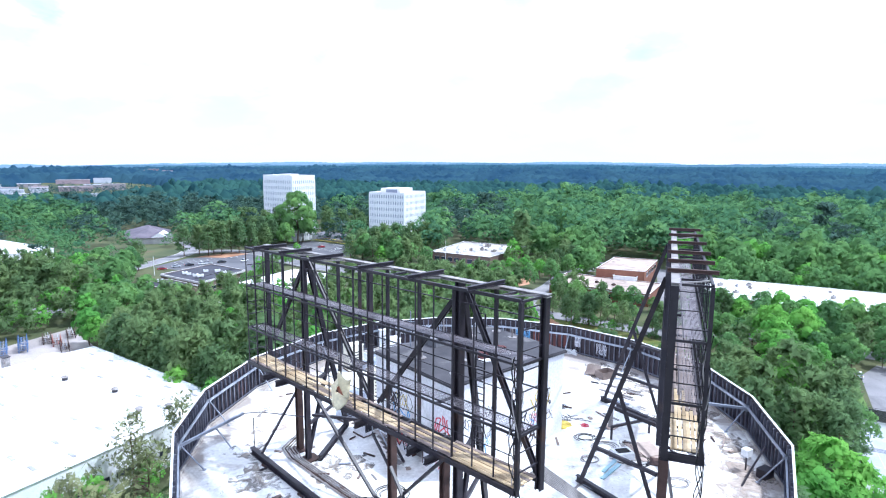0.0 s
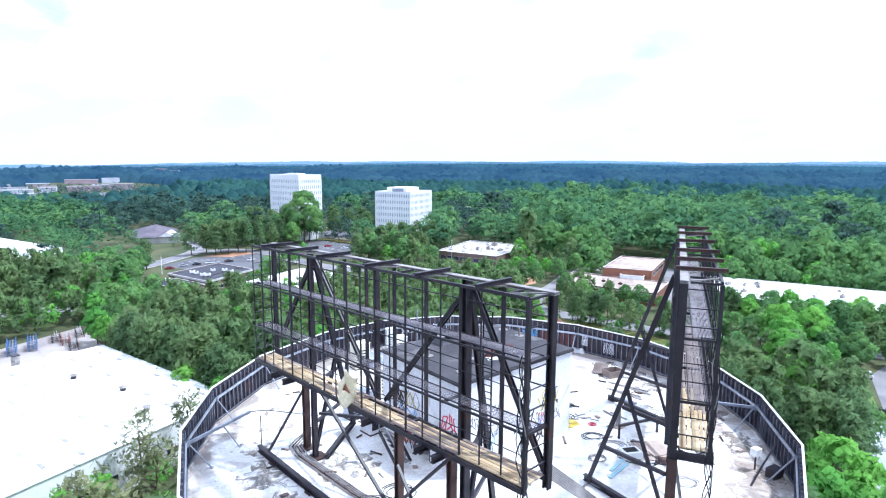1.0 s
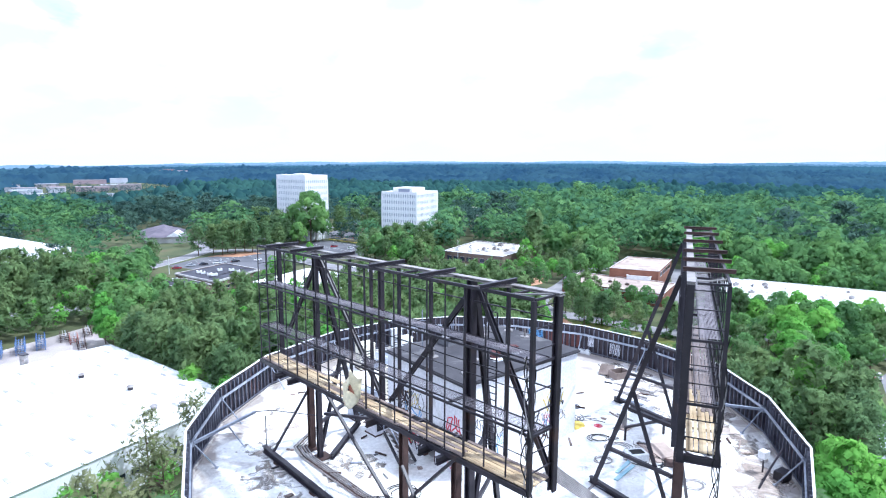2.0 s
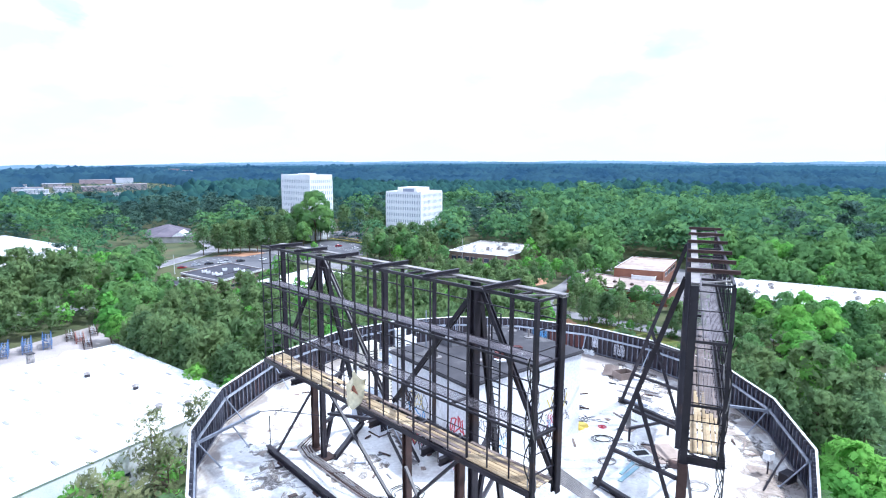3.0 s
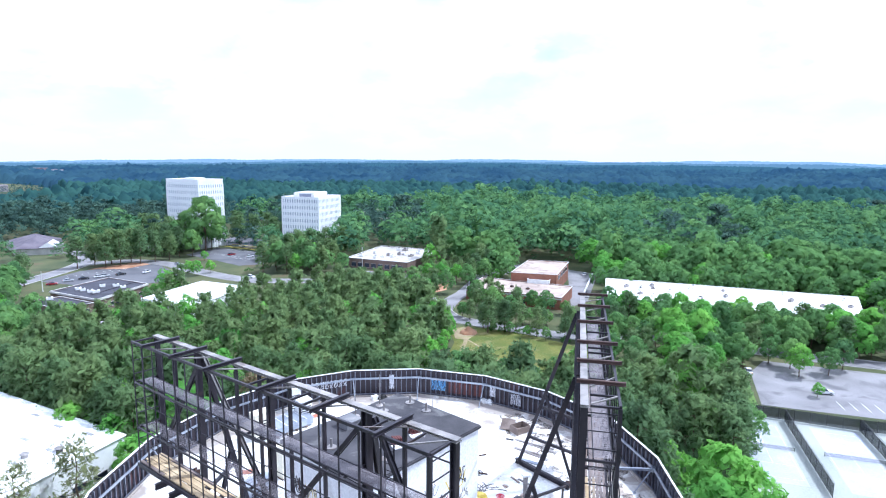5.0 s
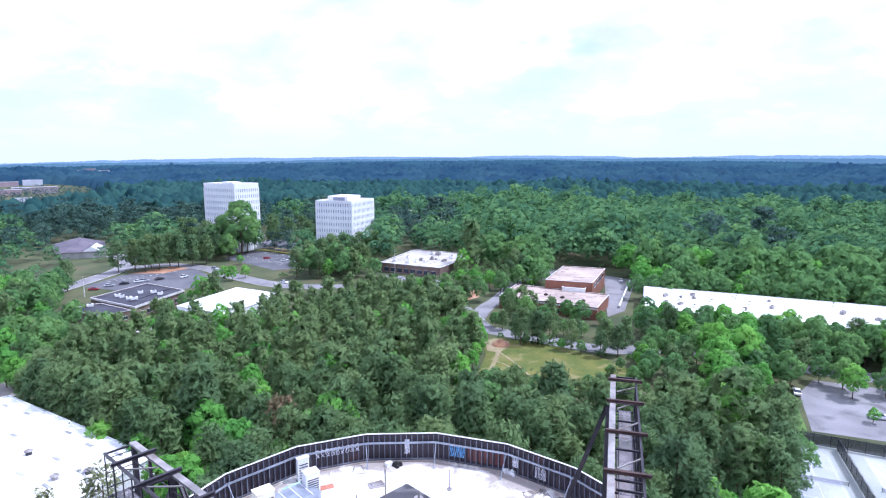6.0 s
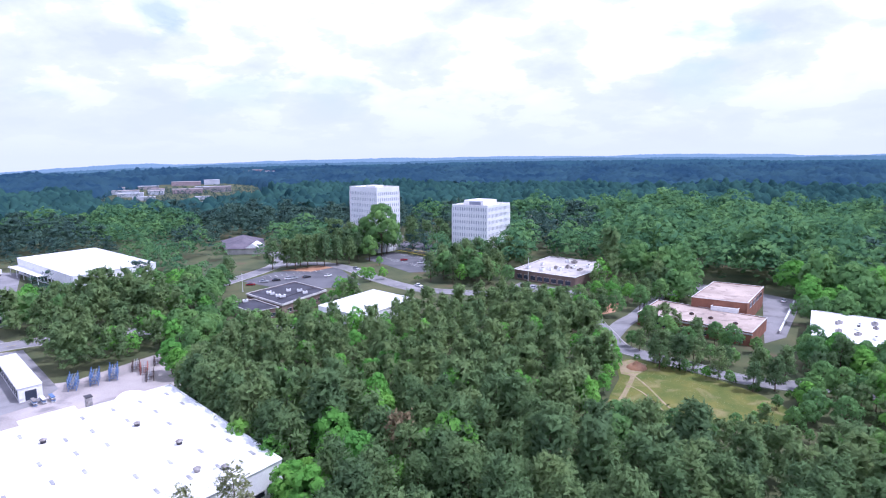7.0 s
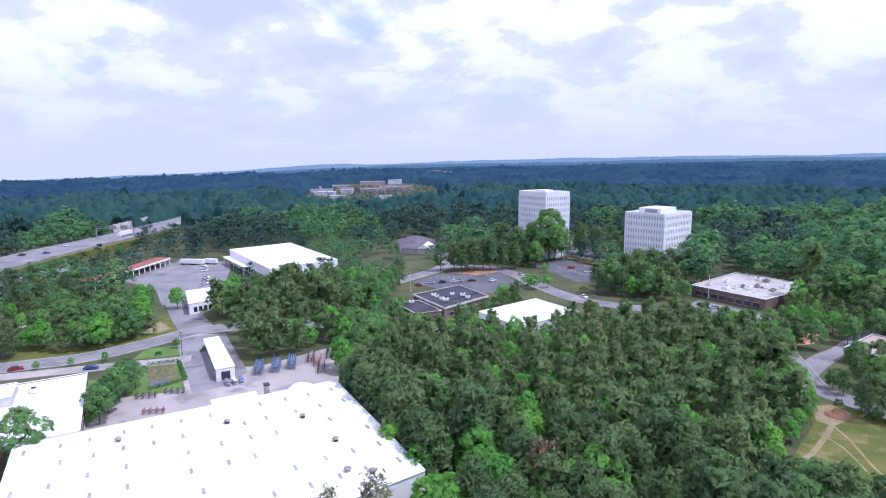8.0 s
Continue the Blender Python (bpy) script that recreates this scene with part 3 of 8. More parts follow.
def make_tower():
    shaft = Shape().slab([ring(k, RIM - 0.12, 0)[:2] for k in range(N_SIDES)], 0, ROOF_Z - 0.3)
    tower = setting("tower", shaft, M_CONC, "plain many-sided concrete tower shaft under the sign roof", "building")
    deck = Shape().slab([ring(k, RIM - 0.10, 0)[:2] for k in range(N_SIDES)], ROOF_Z - 0.296, ROOF_Z)
    part("roof_deck", deck, M_MEMBRANE, tower, "white roof membrane with brown stains")
    stud = shared("stud", Shape().bar((0, 0, 0.1), (0, 0, RIM_Z - ROOF_Z - 0.12), 0.06, 0.11, (1, 0, 0)), M_STUD)
    for k in range(N_SIDES):
        p, q = ring(k, RIM, 0), ring(k + 1, RIM, 0)
        d = (q - p).normalized()
        inn = Vector((CX, CY, 0)) - (p + q) / 2
        inn.z = 0
        inn.normalize()
        z = lambda h: Vector((0, 0, ROOF_Z + h))
        H = RIM_Z - ROOF_Z
        panel = part("wall_panel", Shape().bar(p + inn * 0.06 + z(H / 2 - 0.15), q + inn * 0.06 + z(H / 2 - 0.15), 0.05, H + 0.3 - 0.02), M_PANEL, tower)
        part("coping", Shape().bar(p + inn * 0.06 + z(H), q + inn * 0.06 + z(H), 0.10, 0.05), M_CAP, panel, "white metal coping strip")
        part("rail", Shape().bar(p + inn * 0.27 + z(H * 0.70), q + inn * 0.27 + z(H * 0.70), 0.07, 0.14), M_GALV, panel, "galvanised steel rail")
        part("rail", Shape().bar(p + inn * 0.24 + z(0.22), q + inn * 0.24 + z(0.22), 0.05, 0.08), M_STUD, panel)
        n = 13
        for i in range(n):
            at = p.lerp(q, (i + 0.5) / n) + inn * 0.145
            ang = math.atan2(d.y, d.x)
            piece("stud", stud, panel, Matrix.Translation((at.x, at.y, ROOF_Z)) @ Matrix.Rotation(ang + math.pi / 2, 4, "Z"))
        # raking strut at the corner
        v = ring(k, RIM - 0.3, ROOF_Z + H * 0.70)
        foot = ring(k, RIM - 1.35, ROOF_Z + 0.03)
        strut = Shape().tube(v, foot, 0.04, 6).block((foot.x, foot.y, ROOF_Z), (0.16, 0.16, 0.05))
        strut.block((v.x, v.y, v.z - 0.05), (0.2, 0.2, 0.12), CORNERS[k][0])
        part("strut", strut, M_GALV, tower, "slanting galvanised strut")
    # a faded red stretch of the far wall, and sprayed marks too loose to read
    p, q = ring(1, RIM, 0), ring(2, RIM, 0)
    inn = (Vector((CX, CY, 0)) - (p + q) / 2).normalized()
    for i in range(7):
        a, b = p.lerp(q, 0.46 + 0.075 * i), p.lerp(q, 0.46 + 0.075 * i + 0.058)
        part("faded_sheet", Shape().bar(a + inn * 0.09 + Vector((0, 0, ROOF_Z + 0.95)), b + inn * 0.09 + Vector((0, 0, ROOF_Z + 0.95)), 0.012, 1.1), M_OXIDE, tower, "faded oxide-red wall sheet")
    rng = random.Random(23)
    for k, f0, f1, lo, hi, count, m in ((17, 0.25, 0.9, 1.0, 1.7, 9, M_WHITEPAINT), (0, 0.55, 0.62, 0.5, 1.9, 4, M_WHITEPAINT), (1, 0.2, 0.42, 0.5, 1.6, 6, M_BLUEPAINT), (2, 0.1, 0.2, 0.6, 1.6, 4, M_WHITEPAINT),
                                        (2, 0.45, 0.62, 0.4, 1.4, 4, M_WHITEPAINT)):
        p, q = ring(k, RIM, 0), ring(k + 1, RIM, 0)
        inn = (Vector((CX, CY, 0)) - (p + q) / 2).normalized()
        wide = (f1 - f0) / count
        for i in range(count):
            pts, ph = [], rng.uniform(0, 6)
            for g in range(12):
                f = f0 + wide * (i + 0.5 + 0.38 * math.sin(g * 1.3 + ph))
                pts.append(p.lerp(q, f) + inn * 0.21 + Vector((0, 0, ROOF_Z + lo + (hi - lo) * (0.5 + 0.45 * math.sin(g * 0.9 + 2 * ph)))))
            part("sprayed_mark", Shape().line(pts, 0.022, 4), m, tower)
    # gravel-stop cant along the foot of the wall
    cant = Shape()
    for k in range(N_SIDES):
        cant.bar(ring(k, RIM - 0.28, ROOF_Z + 0.05), ring(k + 1, RIM - 0.28, ROOF_Z + 0.05), 0.14, 0.10)
    part("cant_strip", cant, M_MEMBRANE, tower)


make_tower()


# ---- the two sign frames ----
TOP = 50.05


def make_sign(A, u, n, length, legs, label, mirror, dip=0.0):
    A, u, n = Vector((*A, 0)), Vector((*u, 0)), Vector((*n, 0))
    P = lambda s, off, z: A + u * s + n * off + Vector((0, 0, z - dip * s / length * min(1.0, (z - ROOF_Z) / 5)))     # far end lowered to fit the camera's view
    base = P(length / 2, 0, ROOF_Z)
    sign = thing("billboard", base, label, "billboard", "rooftop billboards")
    L = length
    FO = 1.2                     # how far the front lattice stands before the beam
    COL = (0.0, 3.75, 9.15, 14.55, L) if not mirror else (0.0, 3.75, 9.0, 14.2, L)
    part("top_beam", Shape().ibeam(P(-0.15, 0, TOP - 0.06), P(L + 0.15, 0, TOP - 0.06), 0.28, 0.11, 0.03), M_WEATHER, sign, "weathered grey top flange beam")
    part("front_rail", Shape().bar(P(0, FO, TOP - 0.05), P(L, FO, TOP - 0.05), 0.09, 0.11), M_STEEL, sign)
    for s in (16.65, 14.2, 11.5, 7.9, 4.9, 1.93) if not mirror else (16.65, 13.7, 10.3, 6.8, 4.2, 1.85):
        part("crossbeam", Shape().ibeam(P(s, -0.28, TOP + 0.09), P(s, 1.5, TOP + 0.09), 0.13, 0.15, 0.025), M_RUST if mirror else M_STEEL, sign)
    for s in (0.0, 1.0, 2.6, 5.8, 6.5, 9.0, 11.8, 14.2, L):
        part("tie", Shape().bar(P(s, 0.2, TOP - 0.08), P(s, FO - 0.04, TOP - 0.08), 0.06, 0.08), M_STEEL, sign)
    for s0, s1 in ((0.1, 1.0), (1.7, 2.9), (4.5, 5.5), (7.3, 8.4), (10.7, 11.8), (13.1, 14.2), (15.3, 16.2)):
        part("top_brace", Shape().bar(P(s0, 0.22, TOP - 0.05), P(s1, 1.2, TOP - 0.05), 0.05, 0.05), M_WEATHER, sign)
    walk_z = (48.05, 45.75, 43.95)
    # main columns
    for s, w in zip(COL, (0.25 if mirror else 0.22, 0.28, 0.20, 0.24, 0.20)):
        end = ROOF_Z if any(abs(s - g) < 0.4 for g in legs) else walk_z[2] - 0.5
        if mirror and s == 0.0:
            part("leg", Shape().ibeam(P(s, 0, ROOF_Z), P(s, 0, walk_z[2] - 0.45), 0.34, 0.34, 0.05, u), M_RUST, sign, "rusty brown leg column")
            end = walk_z[2] - 0.45
        part("column", Shape().ibeam(P(s, 0, end), P(s, 0, TOP - 0.12), w, w, 0.05, u), M_STEEL, sign)
    for s in legs:
        if not any(abs(s - g) < 0.4 for g in COL):
            part("leg", Shape().ibeam(P(s, -0.25, ROOF_Z), P(s, -0.25, walk_z[2] - 0.25), 0.30, 0.30, 0.05, u), M_RUST, sign, "rusty brown leg column")
        part("base_plate", Shape().block(P(s, -0.12, ROOF_Z), (0.8, 0.8, 0.06), math.degrees(math.atan2(u.y, u.x))), M_RUST, sign)
        part("bracket", Shape().ibeam(P(s, -0.1, walk_z[2] - 0.3), P(s, 1.34 if mirror else 1.7, walk_z[2] - 0.3), 0.16, 0.28, 0.03), M_STEEL, sign)
    for s in (2.0, 5.93, 7.9, 9.85, 11.5, 16.6):
        part("post", Shape().bar(P(s, 0.02, walk_z[2] - 0.2), P(s, 0.02, TOP - 0.12), 0.12, 0.11, u), M_STEEL, sign)
    # light lattice that carried the letters
    k = 0
    s = 0.0
    while s < L + 0.05:
        thick = 0.13 if k == 0 else (0.06 if k % 3 == 0 else 0.042)
        part("rod", Shape().bar(P(s, FO, walk_z[2] - 0.25), P(s, FO, TOP - 0.1), thick, thick, u), M_STEEL, sign)
        s += L / 19
        k += 1
    for z in (47.98, 45.7, 43.85):
        part("front_rail", Shape().bar(P(0, FO, z), P(L, FO, z), 0.06, 0.08), M_STEEL, sign)
    for z in (47.05, 44.95):
        part("wire_rail", Shape().bar(P(0, FO - 0.03, z), P(L, FO - 0.03, z), 0.025, 0.025), M_STEEL, sign)
    for z in (49.2, 46.9):
        part("wire_rail", Shape().bar(P(0, 0.03, z), P(L, 0.03, z), 0.04, 0.04), M_STEEL, sign)
    # end grid
    for e in (0.0, L):
        for i in range(9):
            z = walk_z[2] + 0.5 + i * 0.66
            part("end_bar", Shape().bar(P(e, 0.1, z), P(e, FO - 0.03, z), 0.025 if i % 3 else 0.05, 0.035), M_STEEL, sign)
    # open grating walkways on bearers
    for z, bars, wide, cross in ((walk_z[0], 14, 0.026, 0.15), (walk_z[1], 12, 0.014, 0.2)):
        g = Shape()
        for i in range(bars):
            o = 0.42 + i * 0.58 / (bars - 1)
            g.bar(P(0.1, o, z), P(L - 0.1, o, z), wide, 0.006)
        m = 0.2
        while m < L:
            g.bar(P(m, 0.40, z - 0.008), P(m, 1.0, z - 0.008), 0.018, 0.006)
            m += cross
        part("grating", g, M_GRATE, sign, "dull steel grating walkway")
        part("edge_angle", Shape().bar(P(0, 0.38, z), P(L, 0.38, z), 0.04, 0.045), M_STEEL, sign)
        part("edge_angle", Shape().bar(P(0, 1.03, z), P(L, 1.03, z), 0.04, 0.045), M_STEEL, sign)
        for s in COL:
            part("bearer", Shape().bar(P(s, 0.1, z - 0.08), P(s, FO, z - 0.08), 0.07, 0.09), M_STEEL, sign)
    # plank walkway
    z = walk_z[2]
    part("edge_angle", Shape().bar(P(0, 0.1, z - 0.12), P(L, 0.1, z - 0.12), 0.06, 0.18).bar(P(0, 1.3, z - 0.12), P(L, 1.3, z - 0.12), 0.06, 0.18), M_STEEL, sign)
    for i in range(18):
        part("bearer", Shape().bar(P(0.2 + i * L / 18, 0.1, z - 0.08), P(0.2 + i * L / 18, 1.32, z - 0.08), 0.07, 0.09), M_STEEL, sign)
    rng = np.random.default_rng(5 + mirror)
    for i in range(7):
        s = 0.0
        while s < L - 0.4:
            e = min(L, s + 2.6 + rng.random() * 1.3)
            o = 0.24 + i * 0.152 + rng.normal(0, 0.010)
            gone = not mirror and rng.random() < (0.16 if i in (0, 6) else 0.04)
            fresh = (s < 3.2) if mirror else (rng.random() < (0.72 if 0 < i < 6 else 0.25))
            if not gone:
                dz = rng.normal(0, 0.008)
                part("plank", Shape().bar(P(s + 0.02, o, z + dz), P(e - 0.02, o + rng.normal(0, 0.015), z + dz), 0.13, 0.045), M_PLANK if fresh else M_OLDPLANK, sign)
            s = e
    # truss in the plane of the columns
    lo = walk_z[2] - 0.1
    for (s0, z0), (s1, z1) in (((COL[3] + 0.05, TOP - 0.4), (L - 0.1, lo + 0.9)), ((COL[3] - 0.1, TOP - 0.4), (COL[2] + 0.3, lo)), ((COL[1] + 0.1, TOP - 0.4), (COL[2] - 0.3, lo)), ((COL[1] - 0.15, TOP - 0.4), (0.25, lo))):
        part("brace", Shape().ibeam(P(s0, -0.22, z0), P(s1, -0.22, z1), 0.17, 0.18, 0.03, n), M_STEEL, sign)
    # raking stays behind, down to the roof
    for s in (COL[1], COL[3]):
        part("stay", Shape().ibeam(P(s + 0.1, -0.3, TOP - 0.6), P(s + 1.7, -3.55, ROOF_Z + 0.15), 0.2, 0.22, 0.03, u), M_STEEL, sign)
        part("stay", Shape().ibeam(P(s + 0.9, -1.95, TOP - 6.0), P(s + 0.3, -0.2, ROOF_Z + 0.2), 0.16, 0.18, 0.03, u), M_STEEL, sign)
        for z, o in ((TOP - 7.0, -2.1), (TOP - 9.2, -2.85)):
            part("strut", Shape().bar(P(s + 0.05, -0.15, z), P(s + 0.1 + (TOP - 0.6 - z) * 0.15, o, z + 0.1), 0.14, 0.16), M_STEEL, sign)
        part("sill_beam", Shape().ibeam(P(s - 0.6, -0.3, ROOF_Z + 0.2), P(s + 1.9, -3.75, ROOF_Z + 0.2), 0.2, 0.3, 0.03), M_STEEL, sign)
    # legs tied by long diagonals below the walkway
    part("leg_brace", Shape().bar(P(COL[3] - 0.2, 0.2, walk_z[2] - 0.35), P(8.3, 0.2, ROOF_Z + 0.4), 0.13, 0.13), M_STEEL, sign)
    part("leg_brace", Shape().bar(P(COL[3] - 0.2, -0.2, ROOF_Z + 2.6), P(8.3, -0.2, walk_z[2] - 0.9), 0.13, 0.13), M_STEEL, sign)
    part("leg_brace", Shape().bar(P(7.8, 0.1, ROOF_Z + 0.5), P(3.9, 0.1, walk_z[2] - 0.5), 0.13, 0.13), M_STEEL, sign)
    part("leg_brace", Shape().bar(P(7.8, 0.0, ROOF_Z + 2.4), P(4.9, 0.6, ROOF_Z + 0.1), 0.12, 0.12), M_STEEL, sign)
    # ladder on the braced column, and tangled cables at the near end
    lad = Shape()
    for o in (0.0, 0.42):
        lad.bar(P(3.2 - o, -0.3, ROOF_Z + 4.6), P(3.2 - o, -0.3, TOP - 1.2), 0.05, 0.06)
    for i in range(22):
        lad.bar(P(3.2, -0.3, ROOF_Z + 4.8 + i * 0.25), P(2.78, -0.3, ROOF_Z + 4.8 + i * 0.25), 0.03, 0.03)
    part("ladder", lad, M_STEEL, sign)
    for c in range(5):
        pts = []
        for i in range(26):
            f = i / 25
            pts.append(P(0.1 + 0.16 * math.sin(f * 15 + c * 2), 1.2 + 0.13 * math.cos(f * 13 + c), TOP - 1.8 - f * 6.6 - 0.1 * c))
        part("cable", Shape().line(pts, 0.022), M_WEATHER if c % 2 else M_TYRE, sign)
    return sign, P


u1 = (-0.690, 0.724)
sign_1, P1 = make_sign((0.49, 24.93), u1, (-0.724, -0.690), 18.3, (15.8, 14.55, 8.0, 4.72, 3.75), "black steel billboard frame with plank walkway, letters gone", 0, 0.42)
a2 = math.atan2(16.51, 6.41)
sign_2, P2 = make_sign((5.33, 26.88), (math.cos(a2), math.sin(a2)), (math.sin(a2), -math.cos(a2)), 17.5, (0.0, 3.75, 9.0, 14.2), "black steel billboard frame seen end on, ladder-like top", 1)


# ---- penthouse on the roof ----
def make_penthouse():
    f, r = Vector((-2.2, 33.45, 0)), Vector((4.2, 38.8, 0))
    d = (r - f).normalized()
    back = Vector((-d.y, d.x, 0))
    W, D, H = (r - f).length, 6.45, 4.75
    house = thing("penthouse", (f + d * W / 2 + back * D / 2) + Vector((0, 0, ROOF_Z)), "white rendered lift penthouse with graffiti and flat grey roof", "penthouse")
    C = lambda a, b, z: f + d * a + back * b + Vector((0, 0, ROOF_Z + z))
    t = 0.25

    def wall(a0, b0, a1, b1, z0, z1, name="wall"):
        s = Shape().slab([C(a0, b0, 0)[:2], C(a1, b0, 0)[:2], C(a1, b1, 0)[:2], C(a0, b1, 0)[:2]], ROOF_Z + z0, ROOF_Z + z1)
        return part(name, s, M_WHITEWALL, house)
    wall(0, 0, W, t, 0, H)
    wall(0, D - t, W, D, 0, H)
    wall(W - t, t, W, D - t, 0, H)
    # side with the doorway
    wall(0, t, t, 2.2, 0, H)
    wall(0, 3.15, t, D - t, 0, H)
    wall(0, 2.2, t, 3.15, 2.1, H)
    part("door_jamb", Shape().bar(C(0.12, 2.23, 0), C(0.12, 2.23, 2.1), 0.06, 0.28, d).bar(C(0.12, 3.12, 0), C(0.12, 3.12, 2.1), 0.06, 0.28, d), M_RUST, house)
    part("inner_floor", Shape().slab([C(a, b, 0)[:2] for a, b in ((t, t), (W - t, t), (W - t, D - t), (t, D - t))], ROOF_Z + 0.004, ROOF_Z + 0.05), M_CONC, house)
    part("roof", Shape().slab([C(a, b, 0)[:2] for a, b in ((-0.06, -0.06), (W + 0.06, -0.06), (W + 0.06, D + 0.06), (-0.06, D + 0.06))], ROOF_Z + H, ROOF_Z + H + 0.14), M_TARROOF, house, "flat dark grey felt roof")
    part("roof_edge", Shape().bar(C(-0.1, -0.09, H + 0.03), C(W + 0.1, -0.09, H + 0.03), 0.05, 0.12).bar(C(-0.09, -0.1, H + 0.03), C(-0.09, D + 0.1, H + 0.03), 0.05, 0.12), M_TARROOF, house)
    # roof furniture
    rng = random.Random(7)
    for a, b in ((2.6, 2.2), (7.85, 4.9), (1.2, 3.9), (7.7, 3.4), (1.0, 1.0), (6.0, 5.2)):
        p = C(a, b, H + 0.14)
        part("vent_pipe", Shape().tube(p, p + Vector((0, 0, 0.5)), 0.06, 8).tube(p, p + Vector((0, 0, 0.05)), 0.28, 10), M_WEATHER, house)
    for a, b, tall in ((4.44, 5.9, 1.3), (6.41, 6.0, 1.9), (2.3, 1.1, 1.6)):
        p = C(a, b, H + 0.14)
        part("vent_pipe", Shape().tube(p, p + Vector((0, 0, tall)), 0.035, 8).tube(p, p + Vector((0, 0, 0.06)), 0.26, 10, 0.12), M_WEATHER, house)
    for a, b in ((5.24, 1.94), (3.79, 1.79)):
        p = C(a, b, H + 0.14)
        box = Shape().block(p, (0.55, 0.45, 0.1), 20)
        for i in range(4):
            box.block(p + Vector((-0.18 + i * 0.12, 0, 0.1)), (0.09, 0.36, 0.24), 20)
        part("old_blower", box, M_OXIDE, house, "rusty red blower unit")
        part("blower_base", Shape().block(p + Vector((0.1, -0.35, 0)), (0.75, 0.5, 0.05), 20), M_CAP, house)
    p = C(3.4, 5.2, H + 0.14)
    part("hatch", Shape().block(p, (1.0, 0.9, 0.35), 40).block(p + Vector((0, 0, 0.35)), (1.1, 1.0, 0.06), 40), M_DARKROOF, house)
    p = C(1.6, 5.4, H + 0.14)
    part("mast", Shape().tube(p, p + Vector((0, 0, 2.2)), 0.035, 6).bar(p + Vector((-0.3, 0, 1.6)), p + Vector((0.3, 0, 1.6)), 0.03), M_GALV, house)
    # sprayed scribbles on the two open sides, too loose to read
    spray = [(M_BLACKPAINT, 22), (M_REDPAINT, 6), (M_BLUEPAINT, 4), (M_YELPAINT, 3), (M_RUST, 4)]
    for m, count in spray:
        for _ in range(count):
            side = rng.random() < 0.5
            along = rng.uniform(0.6, (D if side else W) - 0.9)
            if side and 1.5 < along < 3.6:
                along = rng.uniform(3.9, D - 0.8)
            high = rng.uniform(0.5, 2.9)
            size = rng.uniform(0.35, 0.95)
            pts = []
            ph = rng.uniform(0, 6)
            for i in range(22):
                g = i / 21
                x = along + size * (g - 0.5) * 1.5 + 0.25 * size * math.sin(g * 23 + ph)
                z = high + 0.55 * size * math.sin(g * 17 + ph * 2) + 0.2 * size * math.sin(g * 41)
                pts.append(C(0.016, x, z) if side else C(x, 0.016, z))
            s = Shape().line(pts, 0.028 + 0.02 * (size > 0.7), 5)
            part("sprayed_scribble", s, m, house)
    return C


make_penthouse()


# ---- clutter on the tower roof ----
def inside_house(x, y):
    """Whether a place on the deck lies under the penthouse."""
    d = Vector((6.4, 5.35)).normalized()
    v = Vector((x + 2.2, y - 33.45))
    return -0.5 < v.dot(d) < 8.9 and -0.5 < -v.x * d.y + v.y * d.x < 7.0


